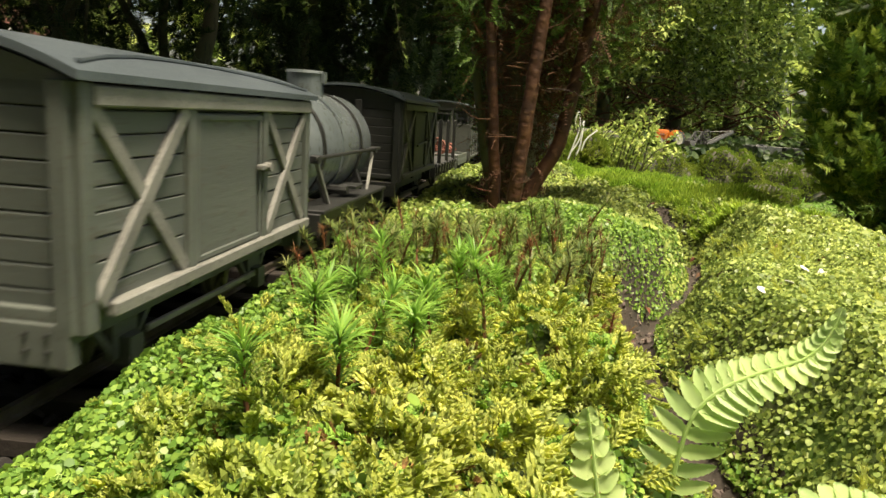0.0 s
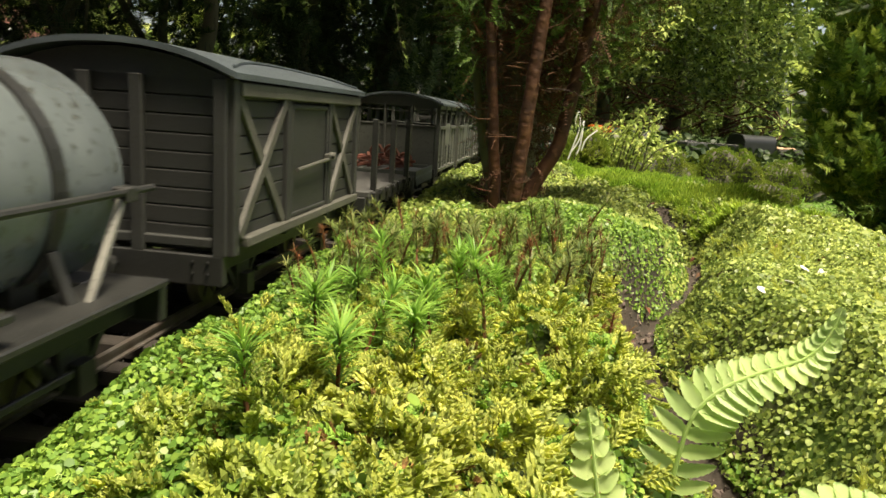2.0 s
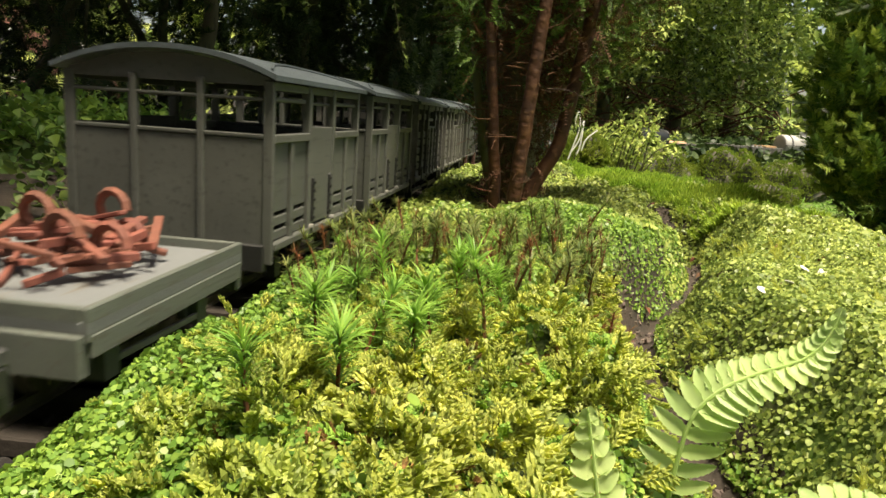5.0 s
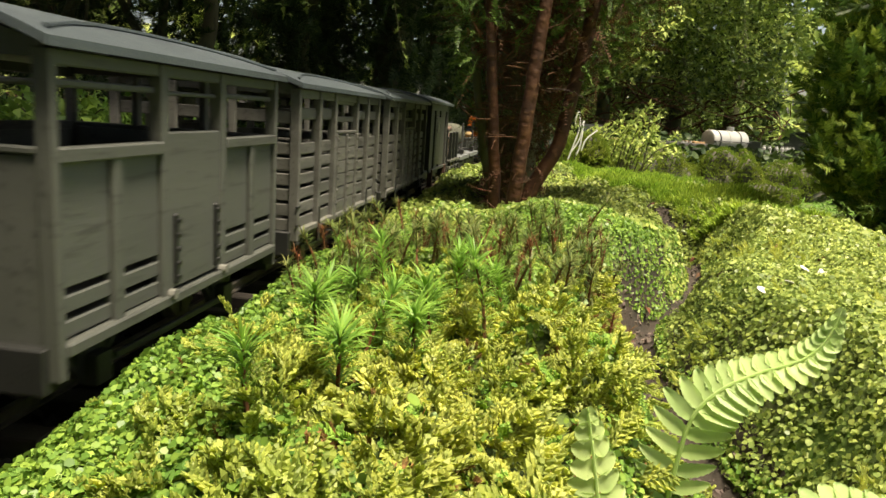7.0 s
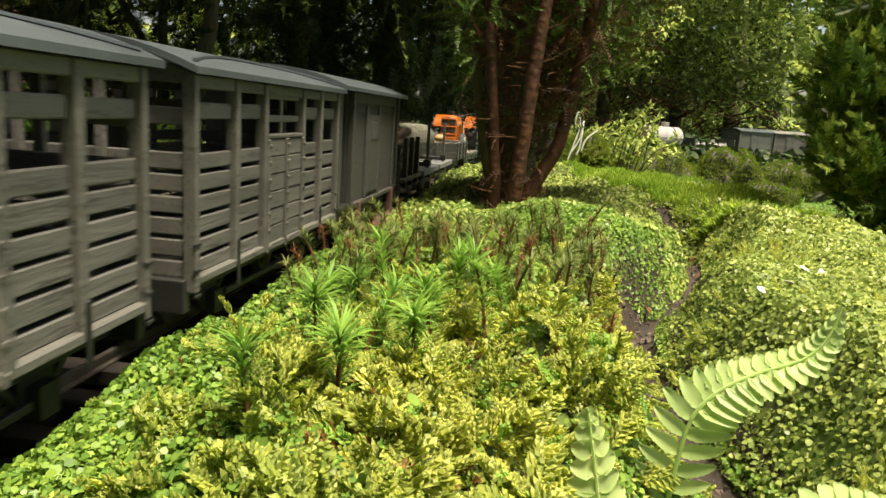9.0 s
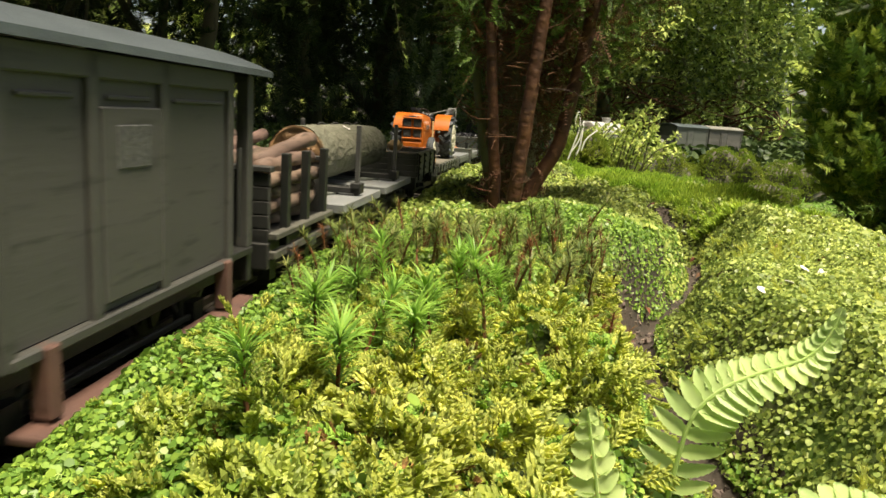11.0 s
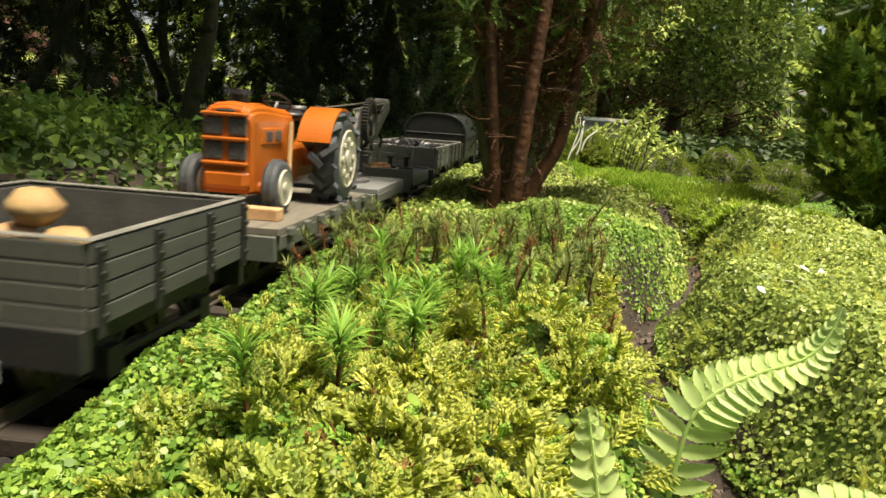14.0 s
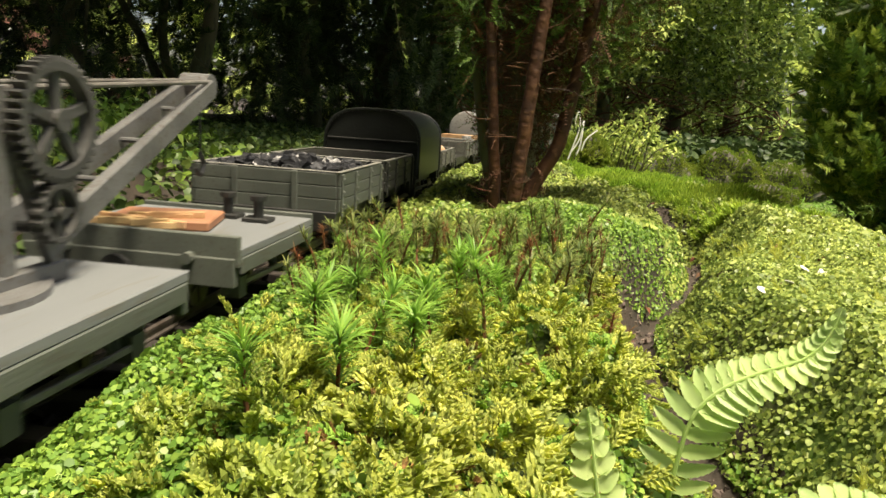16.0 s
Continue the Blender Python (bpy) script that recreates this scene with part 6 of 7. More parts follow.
# ---- small stones, petals, wire ----
def boulder(x, y, z, rx, ry, rz, seed, label="garden boulder thickly grown with green moss"):
    bm = bmesh.new()
    bmesh.ops.create_icosphere(bm, subdivisions=4, radius=1)
    for v in bm.verts:
        c = v.co * 1.3 + Vector((seed * 7.1, 0, 0))
        k = 1 + 0.32 * noise.noise(c) + 0.13 * noise.noise(c * 3.1) + 0.05 * noise.noise(c * 8)
        v.co = Vector((v.co.x * rx, v.co.y * ry, v.co.z * rz)) * k
    P = np.array([v.co[:] for v in bm.verts])
    N = np.array([v.normal[:] for v in bm.verts])
    r = thing("mossy_boulder", label, "boulder", "boulders along the terrace")
    part("stone", bm, M_ROCK, r, smooth=True)
    rng = np.random.default_rng(seed)
    up = N[:, 2] + 0.5 * np.array([noise.noise(Vector(p) * 14 + Vector((seed, 0, 0))) for p in P])
    i = np.nonzero(up > -0.25)[0]
    i = rng.choice(i, 4200)
    T = P[i] + rng.normal(0, 0.0035, (4200, 3))
    scattered("moss_cover", *moss_strand(0.0075, 0.003, 4), turns(4200, rng, N[i] + np.array([0, 0, 0.6]), 0.35, (0.5, 1.2)), T, M_MOSSB, r)
    r.matrix_basis = pose(x, y, z, 0, 0, seed * 40)
    return r


for i, (x, y, z, a, b, c) in enumerate(((0.53, 2.45, -0.04, 0.10, 0.10, 0.075), (0.66, 2.68, -0.035, 0.12, 0.09, 0.10), (0.855, 2.76, -0.05, 0.075, 0.08, 0.085), (0.955, 2.84, -0.08, 0.06, 0.07, 0.06), (1.085, 2.80, -0.055, 0.085, 0.08, 0.095), (1.165, 2.78, -0.07, 0.055, 0.07, 0.10), (1.25, 2.86, -0.09, 0.07, 0.06, 0.06), (1.345, 2.85, -0.075, 0.08, 0.08, 0.085), (1.46, 2.88, -0.08, 0.08, 0.08, 0.08), (1.22, 2.66, -0.12, 0.09, 0.06, 0.05), (0.31, 1.62, 0.03, 0.055, 0.05, 0.05), (0.40, 1.95, 0.02, 0.08, 0.07, 0.06))):
    boulder(x, y, z, a * 1.12, b * 1.12, c * 1.06, 40 + i)

for x, y in ((0.218, 0.412), (0.193, 0.378), (0.164, 0.346), (0.1, 0.83), (0.12, 0.80), (0.09, 0.72), (0.33, 0.62), (0.23, 0.415), (0.37, 0.78)):
    z = float(ground_z(np.array([x]), np.array([y]))[0])
    bm = bmesh.new()
    v, f = disc(0.0026, 0.25, 8, 1, 1.3)
    vs = [bm.verts.new(p) for p in v]
    for q in f:
        bm.faces.new([vs[k] for k in q])
    o = part("petal", bm, M_PETAL, None)
    md = o.modifiers.new("thickness", "SOLIDIFY")
    md.thickness = 0.0003
    o.matrix_basis = pose(x, y, z + 0.006, random.uniform(-25, 25), random.uniform(-25, 25), random.uniform(0, 360))
    tagged(o, "small fallen white petal on the leaves", "petal", "fallen petals")

wire = thing("bent_wire", "bent white wire loop beside the tree", "wire")
for p in ([(0.252, 1.5, 0.035), (0.262, 1.5, 0.07), (0.272, 1.5, 0.11), (0.268, 1.5, 0.142), (0.262, 1.5, 0.128), (0.263, 1.5, 0.112)], [(0.258, 1.5, 0.055), (0.274, 1.5, 0.085), (0.279, 1.5, 0.125), (0.277, 1.5, 0.075), (0.27, 1.5, 0.05)], [(0.28, 1.5, 0.06), (0.288, 1.5, 0.085), (0.31, 1.5, 0.106)]):
    part("wire_bend", tube(curve_pts(p, 16), [0.0016] * 16, 6), M_WHITE, wire, smooth=True)


# ---- trees ----
def limb(parent, pts, r0, r1, material, name="limb", n=14, wob=0.0):
    line = curve_pts(pts, n)
    line = [(p[0] + random.uniform(-wob, wob), p[1] + random.uniform(-wob, wob), p[2]) for p in line]
    return part(name, tube(line, [r0 + (r1 - r0) * i / (n - 1) for i in range(n)], 9, None, 0.06), material, parent, smooth=True)


def sprays(name, parent, T, D, tmpl, material, seed, size=(0.7, 1.3), roll=0.5):
    rng = np.random.default_rng(seed)
    return scattered(name, tmpl[0], tmpl[1], along(np.asarray(D, float), rng, roll, size), T, material, parent)


def cloud(rng, n, lo, hi):
    return rng.uniform(0, 1, (n, 3)) * (np.array(hi) - np.array(lo)) + np.array(lo)


def lumpy(P, k, seed):
    a = bumps(P[:, 0] + 0.7 * P[:, 1], P[:, 2] + 0.3 * P[:, 1], k, seed)
    return a


# many-stemmed conifer beside the track
tree = thing("conifer", "many-stemmed conifer with reddish bark and dead brown twigs", "tree")
limb(tree, [(0.052, 0.72, 0.0), (0.048, 0.72, 0.06), (0.041, 0.72, 0.123), (0.030, 0.72, 0.232), (0.015, 0.72, 0.42)], 0.0062, 0.0048, M_TRUNK, "stem", 18, 0.0008)
limb(tree, [(0.064, 0.70, 0.0), (0.067, 0.70, 0.04), (0.072, 0.70, 0.097), (0.077, 0.70, 0.168), (0.083, 0.70, 0.24), (0.09, 0.70, 0.42)], 0.0080, 0.0058, M_TRUNK, "stem", 18, 0.0008)
limb(tree, [(0.078, 0.74, 0.005), (0.091, 0.75, 0.045), (0.114, 0.75, 0.092), (0.127, 0.75, 0.163), (0.139, 0.75, 0.243), (0.165, 0.76, 0.42)], 0.0088, 0.0062, M_TRUNK, "stem", 18, 0.0008)
limb(tree, [(0.075, 0.80, 0.0), (0.073, 0.80, 0.125), (0.062, 0.80, 0.246), (0.05, 0.8, 0.45)], 0.026, 0.018, M_TRUNKD, "stem", 16, 0.001)
limb(tree, [(0.06, 0.78, 0.0), (0.035, 0.79, 0.1), (0.02, 0.8, 0.2), (0.0, 0.8, 0.4)], 0.006, 0.004, M_TRUNKD, "stem", 14, 0.001)
limb(tree, [(0.09, 0.8, 0.0), (0.098, 0.81, 0.1), (0.12, 0.82, 0.2), (0.15, 0.83, 0.38)], 0.007, 0.004, M_TRUNKD, "stem", 14, 0.001)
rng = np.random.default_rng(51)
for i in range(110):
    z = rng.uniform(0.02, 0.26)
    bx = rng.uniform(0.035, 0.085) + 0.12 * z * rng.uniform(-0.3, 1)
    by = rng.uniform(0.70, 0.79)
    a = rng.uniform(0, 6.28)
    l = rng.uniform(0.02, 0.055)
    e = (bx + l * math.cos(a), by + l * math.sin(a) * 0.7, z + rng.uniform(-0.012, 0.02))
    mid = (bx + 0.5 * l * math.cos(a), by + 0.35 * l * math.sin(a), z + rng.uniform(-0.002, 0.008))
    part("dead_twig", tube(curve_pts([(bx, by, z), mid, e], 6), np.linspace(0.0008, 0.0003, 6), 5), M_TRUNK if i % 3 else M_BROWNLF, tree)
P = cloud(rng, 11000, (0.02, 0.71, 0.0), (0.18, 0.90, 0.32))
P = P[(P[:, 0] < 0.09 + 0.22 * P[:, 2]) & (P[:, 0] > 0.045 - 0.06 * P[:, 2]) & (P[:, 1] > 0.75 - 0.25 * (rng.uniform(0, 1, len(P)) < 0.12))]
sprays("dead_foliage", tree, P, rng.normal(0, 1, (len(P), 3)) + np.array([0, 0, -0.4]), spray(0.024, 9, 0.0036, 0.0008, 0.3, 0), M_BROWNLF, 52)
P = cloud(rng, 15000, (-0.07, 0.70, 0.09), (0.32, 0.98, 0.42))
c = 0.075 + 0.18 * (P[:, 2] - 0.1)
P = P[(np.abs(P[:, 0] - c) < 0.05 + 0.45 * (P[:, 2] - 0.10)) & (rng.uniform(0.05, 0.27, len(P)) < P[:, 2])]
P = P[~((P[:, 1] < 0.77) & (P[:, 2] < 0.2) & (np.abs(P[:, 0] - 0.075) < 0.05))]
D = np.stack([P[:, 0] - 0.08, P[:, 1] - 0.78, np.full(len(P), 0.02)], 1) * 3 + rng.normal(0, 0.25, (len(P), 3))
half = rng.uniform(0, 1, len(P)) < np.where(P[:, 0] > 0.11, 0.45, 0.75)
sprays("crown", tree, P[half], D[half], spray(0.024, 11, 0.0048, 0.0013, 0.25, 0), M_YEW, 53)
sprays("brown_foliage", tree, P[~half], D[~half], spray(0.024, 10, 0.0045, 0.001, 0.3, 0), M_BROWNLF, 54)

# dense yew bush close by
yew = thing("yew_bush", "dense dark green yew bush with yellowish shoot tips", "bush")
limb(yew, [(0.60, 0.95, -0.15), (0.60, 0.95, 0.1), (0.59, 0.94, 0.3), (0.58, 0.93, 0.6)], 0.014, 0.006, M_TRUNKD, "stem", 12, 0.003)
limb(yew, [(0.58, 0.90, -0.15), (0.54, 0.88, 0.02), (0.52, 0.87, 0.2), (0.5, 0.86, 0.45)], 0.009, 0.004, M_TRUNKD, "stem", 12, 0.003)
P = cloud(rng, 20000, (0.38, 0.76, -0.16), (0.90, 1.12, 0.50))
edge = (0.468 + 0.8 * np.clip(0.10 - P[:, 2], 0, 1) + 0.022 * lumpy(P, 0.12, 61)) * P[:, 1] + 0.045
ok = (P[:, 0] > edge) & (P[:, 0] < 0.80 * P[:, 1])
P, edge = P[ok], edge[ok]
D = np.stack([P[:, 0] - 0.66, P[:, 1] - 0.98, 0.12 + 0 * P[:, 0]], 1) * 4 + rng.normal(0, 0.5, (len(P), 3)) + np.array([0, 0, 0.15])
tip = (rng.uniform(0, 1, len(P)) < 0.4 + 0.25 * (P[:, 0] - edge < 0.05))
YS = spray(0.036, 14, 0.0125, 0.0022, 0.15, 0)
sprays("foliage", yew, P[~tip], D[~tip], YS, M_YEW, 62, (0.6, 1.1), 1.0)
sprays("new_growth", yew, P[tip], D[tip], spray(0.026, 13, 0.0115, 0.0021, 0.0, 0), M_YEWT, 63, (0.6, 1.0), 1.0)

# little pale-leaved shrub on the terrace
sh = thing("low_shrub", "low shrub with pale green small-leaved twigs", "shrub")
rng = np.random.default_rng(71)
PT, PD = [], []
for i in range(46):
    bx, by = rng.uniform(0.30, 0.47), rng.uniform(1.6, 2.05)
    e = np.array([bx + rng.uniform(0.0, 0.09), by - rng.uniform(0, 0.06), rng.uniform(0.055, 0.15) * (0.75 + 0.4 * rng.uniform())])
    b = np.array([bx, by, 0.0])
    m = (b + e) / 2 + np.array([0, 0, 0.02])
    line = curve_pts([b, m, e], 12)
    part("twig", tube(line, np.linspace(0.002, 0.0006, 12), 5), M_TRUNKD, sh)
    for k in range(3, 12):
        for s in range(4):
            PT.append(line[k] + rng.normal(0, 0.002, 3))
            PD.append((line[k] - line[k - 1]) / np.linalg.norm(line[k] - line[k - 1]) * 0.8 + rng.normal(0, 0.6, 3))
sprays("leaves", sh, np.array(PT), np.array(PD), blade(0.013, 0.007), M_HEDGEB, 72)

# conifer hedge behind the far track
hedge = thing("hedge_trees", "tall clipped conifer hedge with dark hollow base", "hedge")
for x in (0.9, 1.35, 1.7):
    limb(hedge, [(x, 4.4, -0.2), (x + 0.03, 4.4, 0.5), (x - 0.04, 4.5, 1.4), (x, 4.5, 2.4)], 0.05, 0.02, M_TRUNKD, "trunk", 12, 0.01)
rng = np.random.default_rng(81)
P = cloud(rng, 85000, (0.1, 0.0, -0.14), (2.5, 1.0, 2.4))
front = 4.05 - 0.22 * lumpy(P, 0.75, 82) - 0.07 * lumpy(P, 0.25, 83) + 0.55 * smooth(0.42, 0.12, P[:, 2] + 0.10 * lumpy(P, 0.5, 84)) - 0.3 * smooth(0.8, 2.2, P[:, 0])
P[:, 1] = front + 0.34 * P[:, 1]
P = P[P[:, 0] < 1.86 + 0.12 * lumpy(P, 0.4, 85)]
D = np.stack([rng.normal(0, 0.6, len(P)), -1 + rng.normal(0, 0.4, len(P)), 0.1 + rng.normal(0, 0.5, len(P))], 1)
# clumps given a paler leaf colour to imitate sunlit highlights on the hedge
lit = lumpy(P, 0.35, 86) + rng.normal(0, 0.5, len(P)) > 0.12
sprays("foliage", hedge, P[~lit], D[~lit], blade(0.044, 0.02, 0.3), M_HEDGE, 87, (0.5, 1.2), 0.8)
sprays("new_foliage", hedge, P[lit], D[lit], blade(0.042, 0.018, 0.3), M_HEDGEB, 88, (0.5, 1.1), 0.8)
# dark leaf layer behind the hedge stands in for shade in its hollow
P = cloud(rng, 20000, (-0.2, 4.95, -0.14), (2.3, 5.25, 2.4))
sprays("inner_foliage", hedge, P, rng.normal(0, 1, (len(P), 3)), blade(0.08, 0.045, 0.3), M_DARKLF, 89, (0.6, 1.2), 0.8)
for i in range(90):
    x, z = rng.uniform(0.7, 2.0), rng.uniform(0.0, 0.35)
    part("bare_twig", tube(curve_pts([(x, 4.3, z), (x + rng.uniform(-0.1, 0.1), 4.15, z + 0.05), (x + rng.uniform(-0.25, 0.25), 4.0, z + rng.uniform(-0.1, 0.15))], 7), np.linspace(0.006, 0.0015, 7), 5), M_BROWNLF, hedge)

# old yews that shade the far side of the track
wood = thing("old_yew", "old shading yew with twisting mossy limbs", "tree")
for pts, a, b in (
    ([(-0.83, 2.2, -0.2), (-0.84, 2.2, -0.04), (-0.80, 2.2, 0.157), (-0.755, 2.2, 0.312), (-0.75, 2.2, 0.42), (-0.80, 2.2, 0.7)], 0.034, 0.016),
    ([(-0.84, 2.3, -0.2), (-0.856, 2.3, -0.005), (-0.94, 2.3, 0.053), (-1.04, 2.32, 0.06), (-1.14, 2.36, 0.08), (-1.23, 2.4, 0.194), (-1.32, 2.4, 0.3), (-1.45, 2.4, 0.5)], 0.036, 0.016),
    ([(-1.50, 2.4, -0.1), (-1.46, 2.4, 0.057), (-1.36, 2.4, 0.222), (-1.27, 2.4, 0.42), (-1.2, 2.4, 0.8)], 0.026, 0.018),
    ([(-1.15, 2.2, -0.1), (-1.145, 2.2, 0.083), (-1.135, 2.2, 0.287), (-1.12, 2.2, 0.6)], 0.006, 0.005),
    ([(-1.05, 2.45, 0.02), (-1.0, 2.45, 0.1), (-1.05, 2.45, 0.25), (-1.15, 2.45, 0.45)], 0.022, 0.012),
    ([(-0.93, 2.4, -0.1), (-0.93, 2.4, 0.1), (-0.98, 2.4, 0.3), (-0.95, 2.4, 0.6)], 0.02, 0.013)):
    limb(wood, pts, a, b, M_TRUNKD, "limb", 18, 0.004)
wood2 = thing("old_yew", "old dark yew with thick trunk beside the track", "tree")
for pts, a, b in (
    ([(-0.20, 3.0, -0.2), (-0.235, 3.0, -0.02), (-0.27, 3.0, 0.156), (-0.257, 3.0, 0.43), (-0.2, 3.0, 0.75), (-0.2, 3.0, 1.3)], 0.09, 0.06),
    ([(-0.27, 3.0, 0.05), (-0.37, 3.0, 0.15), (-0.486, 3.0, 0.281), (-0.62, 3.0, 0.364), (-0.9, 3.0, 0.5)], 0.035, 0.015),
    ([(-0.07, 3.3, -0.2), (-0.08, 3.3, 0.15), (-0.10, 3.3, 0.6), (-0.1, 3.3, 1.2)], 0.032, 0.022),
    ([(-0.55, 2.7, -0.1), (-0.52, 2.7, 0.1), (-0.57, 2.7, 0.3), (-0.5, 2.7, 0.7)], 0.03, 0.018)):
    limb(wood2, pts, a, b, M_TRUNKD, "limb", 18, 0.006)
rng = np.random.default_rng(91)
WS = spray(0.11, 13, 0.026, 0.0042, 0.35)
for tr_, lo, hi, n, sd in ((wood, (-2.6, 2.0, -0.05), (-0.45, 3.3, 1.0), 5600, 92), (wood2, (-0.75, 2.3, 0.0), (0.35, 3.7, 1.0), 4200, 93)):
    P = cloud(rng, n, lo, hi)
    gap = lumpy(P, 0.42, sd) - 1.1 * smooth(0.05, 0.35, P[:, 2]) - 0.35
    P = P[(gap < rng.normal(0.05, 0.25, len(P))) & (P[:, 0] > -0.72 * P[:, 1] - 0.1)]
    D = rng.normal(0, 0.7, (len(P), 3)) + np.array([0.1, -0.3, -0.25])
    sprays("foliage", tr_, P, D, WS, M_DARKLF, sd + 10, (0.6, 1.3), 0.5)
# dense leaf layer overhead, added to keep sky light off the yews
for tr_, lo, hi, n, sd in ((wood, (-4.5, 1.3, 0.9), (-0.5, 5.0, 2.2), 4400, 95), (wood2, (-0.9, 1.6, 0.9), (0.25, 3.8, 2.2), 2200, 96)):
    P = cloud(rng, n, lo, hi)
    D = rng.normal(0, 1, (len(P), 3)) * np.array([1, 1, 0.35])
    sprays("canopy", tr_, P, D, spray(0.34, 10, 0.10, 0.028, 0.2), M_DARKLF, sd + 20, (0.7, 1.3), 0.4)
# darkened leaves added further back to close bright gaps between the yews
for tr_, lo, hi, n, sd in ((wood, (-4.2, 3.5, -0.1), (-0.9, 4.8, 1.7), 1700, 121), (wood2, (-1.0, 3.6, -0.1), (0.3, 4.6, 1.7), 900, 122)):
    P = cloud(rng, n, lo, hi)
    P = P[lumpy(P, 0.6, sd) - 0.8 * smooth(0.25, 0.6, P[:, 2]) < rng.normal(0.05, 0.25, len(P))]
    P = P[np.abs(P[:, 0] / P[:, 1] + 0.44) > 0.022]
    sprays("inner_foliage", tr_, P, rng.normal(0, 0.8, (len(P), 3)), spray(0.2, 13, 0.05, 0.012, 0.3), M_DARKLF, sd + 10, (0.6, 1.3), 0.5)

# unseen sprays added above the track to shade the train
P = cloud(rng, 1100, (-1.7, 0.15, 0.56), (-0.22, 1.9, 1.1))
D = rng.normal(0, 1, (len(P), 3)) * np.array([1, 1, 0.3])
sprays("overhang", wood, P, D, spray(0.16, 10, 0.05, 0.013, 0.2), M_DARKLF, 98, (0.7, 1.3), 0.4)

# unseen trees added behind the camera to block low sky light
rear = thing("garden_trees", "unseen tall dark trees added to block low sky light", "trees")
rng = np.random.default_rng(131)
for x in (-3.2, -1.6, 0.2, 1.9):
    limb(rear, [(x, -2.6, -0.2), (x + 0.1, -2.6, 1.0), (x - 0.05, -2.7, 3.0)], 0.09, 0.04, M_TRUNKD, "trunk", 10, 0.02)
P = cloud(rng, 3600, (-4.5, -3.4, -0.1), (2.8, -1.9, 3.4))
sprays("foliage", rear, P, rng.normal(0, 1, (len(P), 3)), spray(0.42, 8, 0.16, 0.05, 0.2), M_DARKLF, 132, (0.7, 1.3), 0.5)

# leafy bush by the track, hanging twigs
bush = thing("leafy_bush", "leafy bush with fresh green oval leaves", "bush")
rng = np.random.default_rng(101)
PT, PD = [], []
for i in range(260):
    by = rng.uniform(1.05, 1.95)
    bx = by * rng.uniform(-0.70, -0.30)
    high = smooth(-0.36, -0.44, bx / by)
    e = np.array([bx + rng.uniform(-0.10, 0.10), by - rng.uniform(0.0, 0.2), rng.uniform(-0.01, 0.02 + 0.075 * high)])
    b = np.array([bx, by, -0.08])
    line = curve_pts([b, (b + e) / 2 + np.array([0, 0, 0.04]), e], 9)
    part("stem", tube(line, np.linspace(0.003, 0.001, 9), 5), M_TRUNKD, bush)
    for k in range(2, 9):
        for s in range(7):
            PT.append(line[k] + rng.normal(0, 0.014, 3))
            PD.append(rng.normal(0, 0.7, 3) + np.array([0.1, -0.4, 0.1]))
sprays("leaves", bush, np.array(PT), np.array(PD), blade(0.021, 0.014, 0.25), M_LEAF, 102, (0.6, 1.25), 0.4)
for x, y, z, l in ((-0.42, 1.55, 0.40, 0.10), (-0.36, 1.5, 0.37, 0.06), (-0.18, 1.75, 0.35, 0.12)):
    hb = thing("hanging_twig", "thin hanging twig with pale green leaves", "twig", "hanging twigs")
    line = curve_pts([(x, y, z + 0.25), (x + 0.01, y, z + 0.1), (x + 0.03, y - 0.02, z), (x + 0.06, y - 0.04, z - l)], 14)
    part("stem", tube(line, np.linspace(0.002, 0.0007, 14), 5), M_TRUNKD, hb)
    PT = np.array([line[k] for k in range(4, 14) for _ in range(3)])
    sprays("leaves", hb, PT, rng.normal(0, 0.8, (len(PT), 3)) + np.array([0.3, -0.2, -0.3]), blade(0.02, 0.010, 0.3), M_HEDGE, 103, (0.6, 1.2), 0.5)

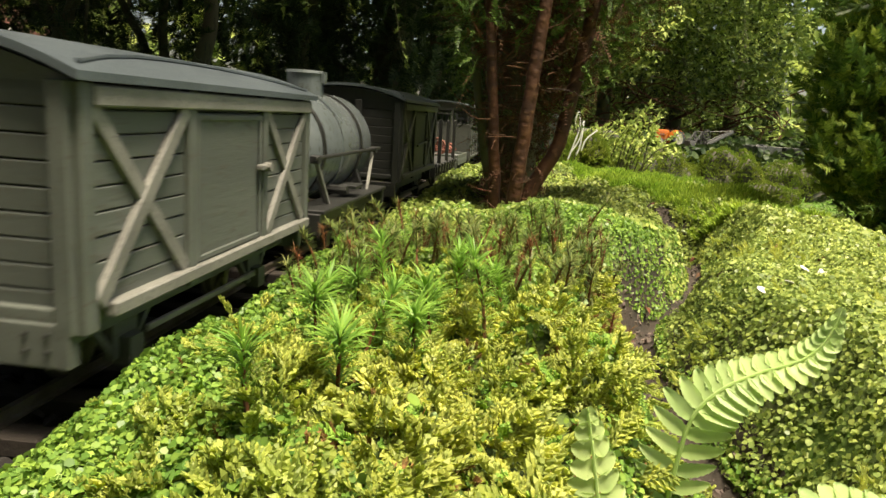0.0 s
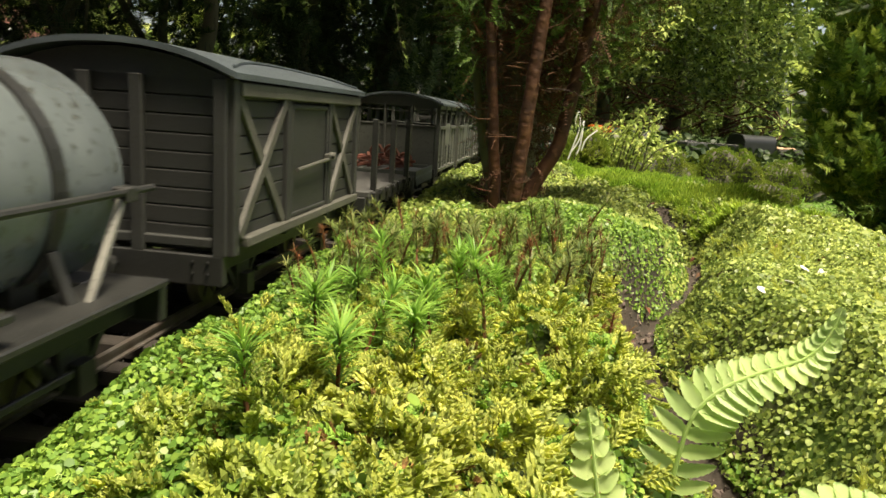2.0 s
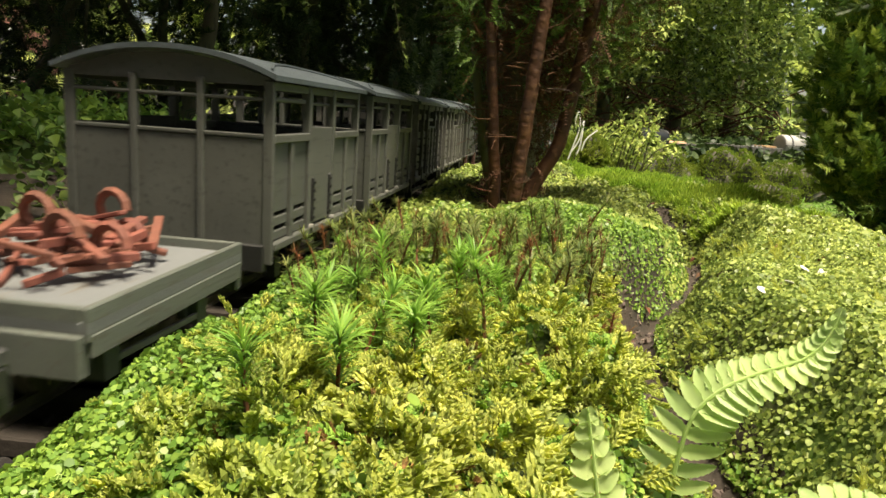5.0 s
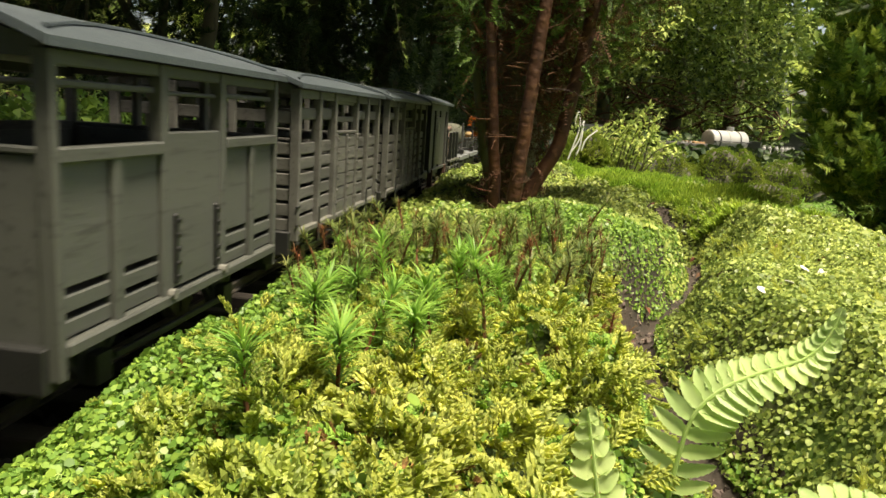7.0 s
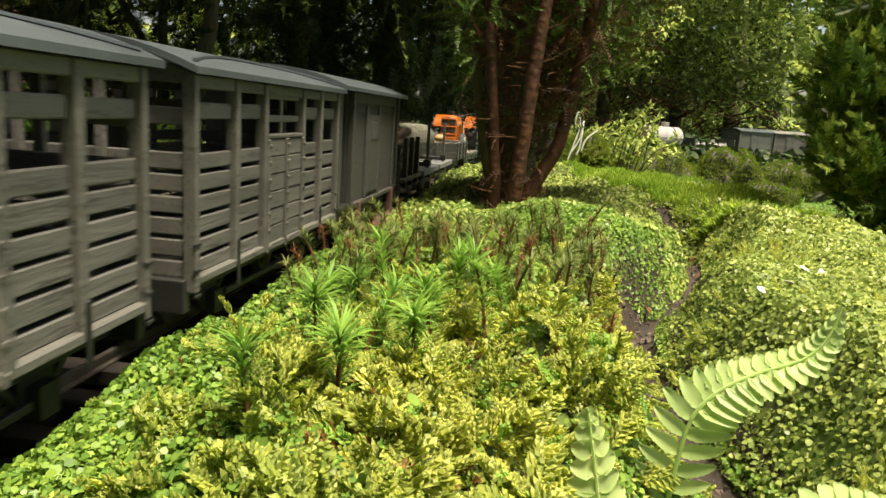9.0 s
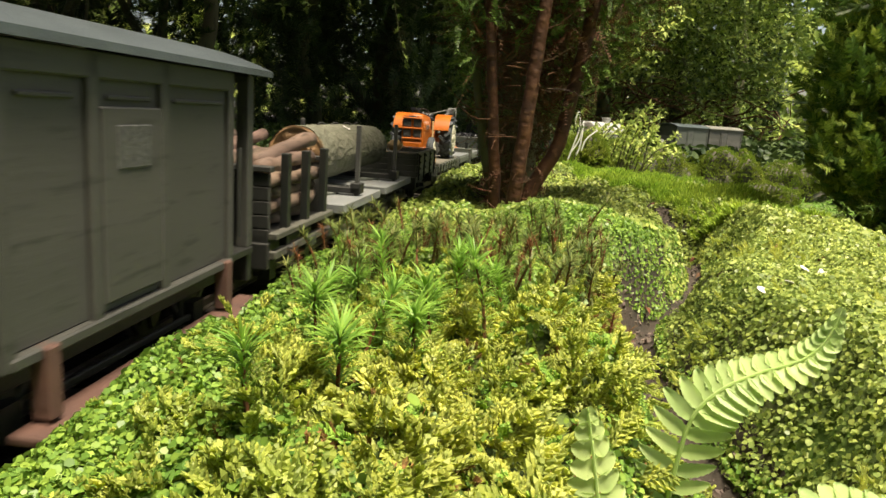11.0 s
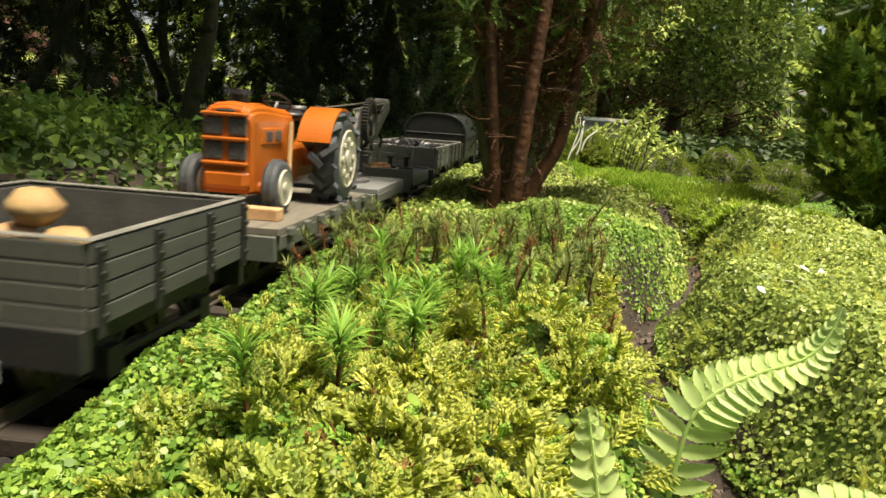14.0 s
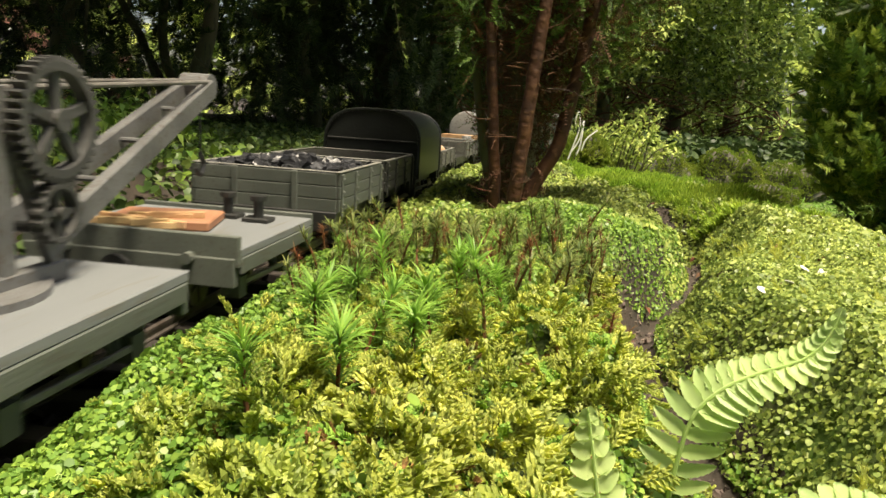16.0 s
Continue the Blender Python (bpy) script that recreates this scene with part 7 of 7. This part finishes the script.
# far garden: bright trees and a brick house glimpsed between them
far = thing("far_trees", "bright green far garden trees", "trees")
rng = np.random.default_rng(111)
for x in (-6, -2.5, 0.5, 3.2, 5.2, 7):
    limb(far, [(x, 9, -0.3), (x + 0.1, 9, 1.5), (x, 9.1, 4)], 0.12, 0.05, M_TRUNKD, "trunk", 10, 0.02)
P = cloud(rng, 26000, (-9, 0, -0.14), (9, 1, 5.5))
P[:, 1] = 8.3 - 0.5 * lumpy(P, 1.9, 112) - 0.2 * lumpy(P, 0.6, 113) + 0.7 * P[:, 1]
P = P[~((P[:, 0] < -4.0) & (P[:, 0] > -4.7) & (P[:, 2] < 0.8))]
D = rng.normal(0, 0.7, (len(P), 3)) + np.array([0, -0.7, 0.1])
sprays("foliage", far, P, D, blade(0.24, 0.13, 0.3), M_HEDGEB, 114, (0.6, 1.3), 0.8)

M_BRICK = mat("red_brick_wall", (0.3, 0.15, 0.11), (0.22, 0.11, 0.085), 0.85, 0, 3, 40, 0.4)
house = thing("brick_house", "red brick house with white window far behind the trees", "house")
part("wall", rbox(-9.0, -5.6, 12.0, 12.4, -0.3, 4.2, 0.01), M_BRICK, house)
part("roof", rbox(-9.3, -5.3, 11.8, 15.0, 4.2, 4.4, 0.02), M_ROOF, house)
for x, z in ((-6.2, 0.25), (-7.8, 0.25)):
    win = part("window", rbox(x - 0.42, x + 0.42, 11.93, 12.01, z - 0.1, z + 0.85, 0.01), M_WHITE, house, "white window frame")
    for i in (-1, 1):
        for k in (0, 1):
            part("pane", rbox(x + i * 0.2 - 0.16, x + i * 0.2 + 0.16, 11.90, 11.94, z - 0.03 + k * 0.43, z + 0.36 + k * 0.43, 0.004), M_GRILLE, win)


# ---- movement ----
def motions():
    times = [i * 0.5 for i in range(33)]
    for ob, s, half in RIDES:
        walk(ob, [(t, car_pose(s - run(t), half)) for t in times])
    ticks = [2 * i / FPS for i in range(int(16 * FPS / 2) + 1)]
    for w, y, r in WHEELS:
        walk(w, [(t, pose(0, y, r, math.degrees(run(t) / r), 0, 0)) for t in ticks])


motions()
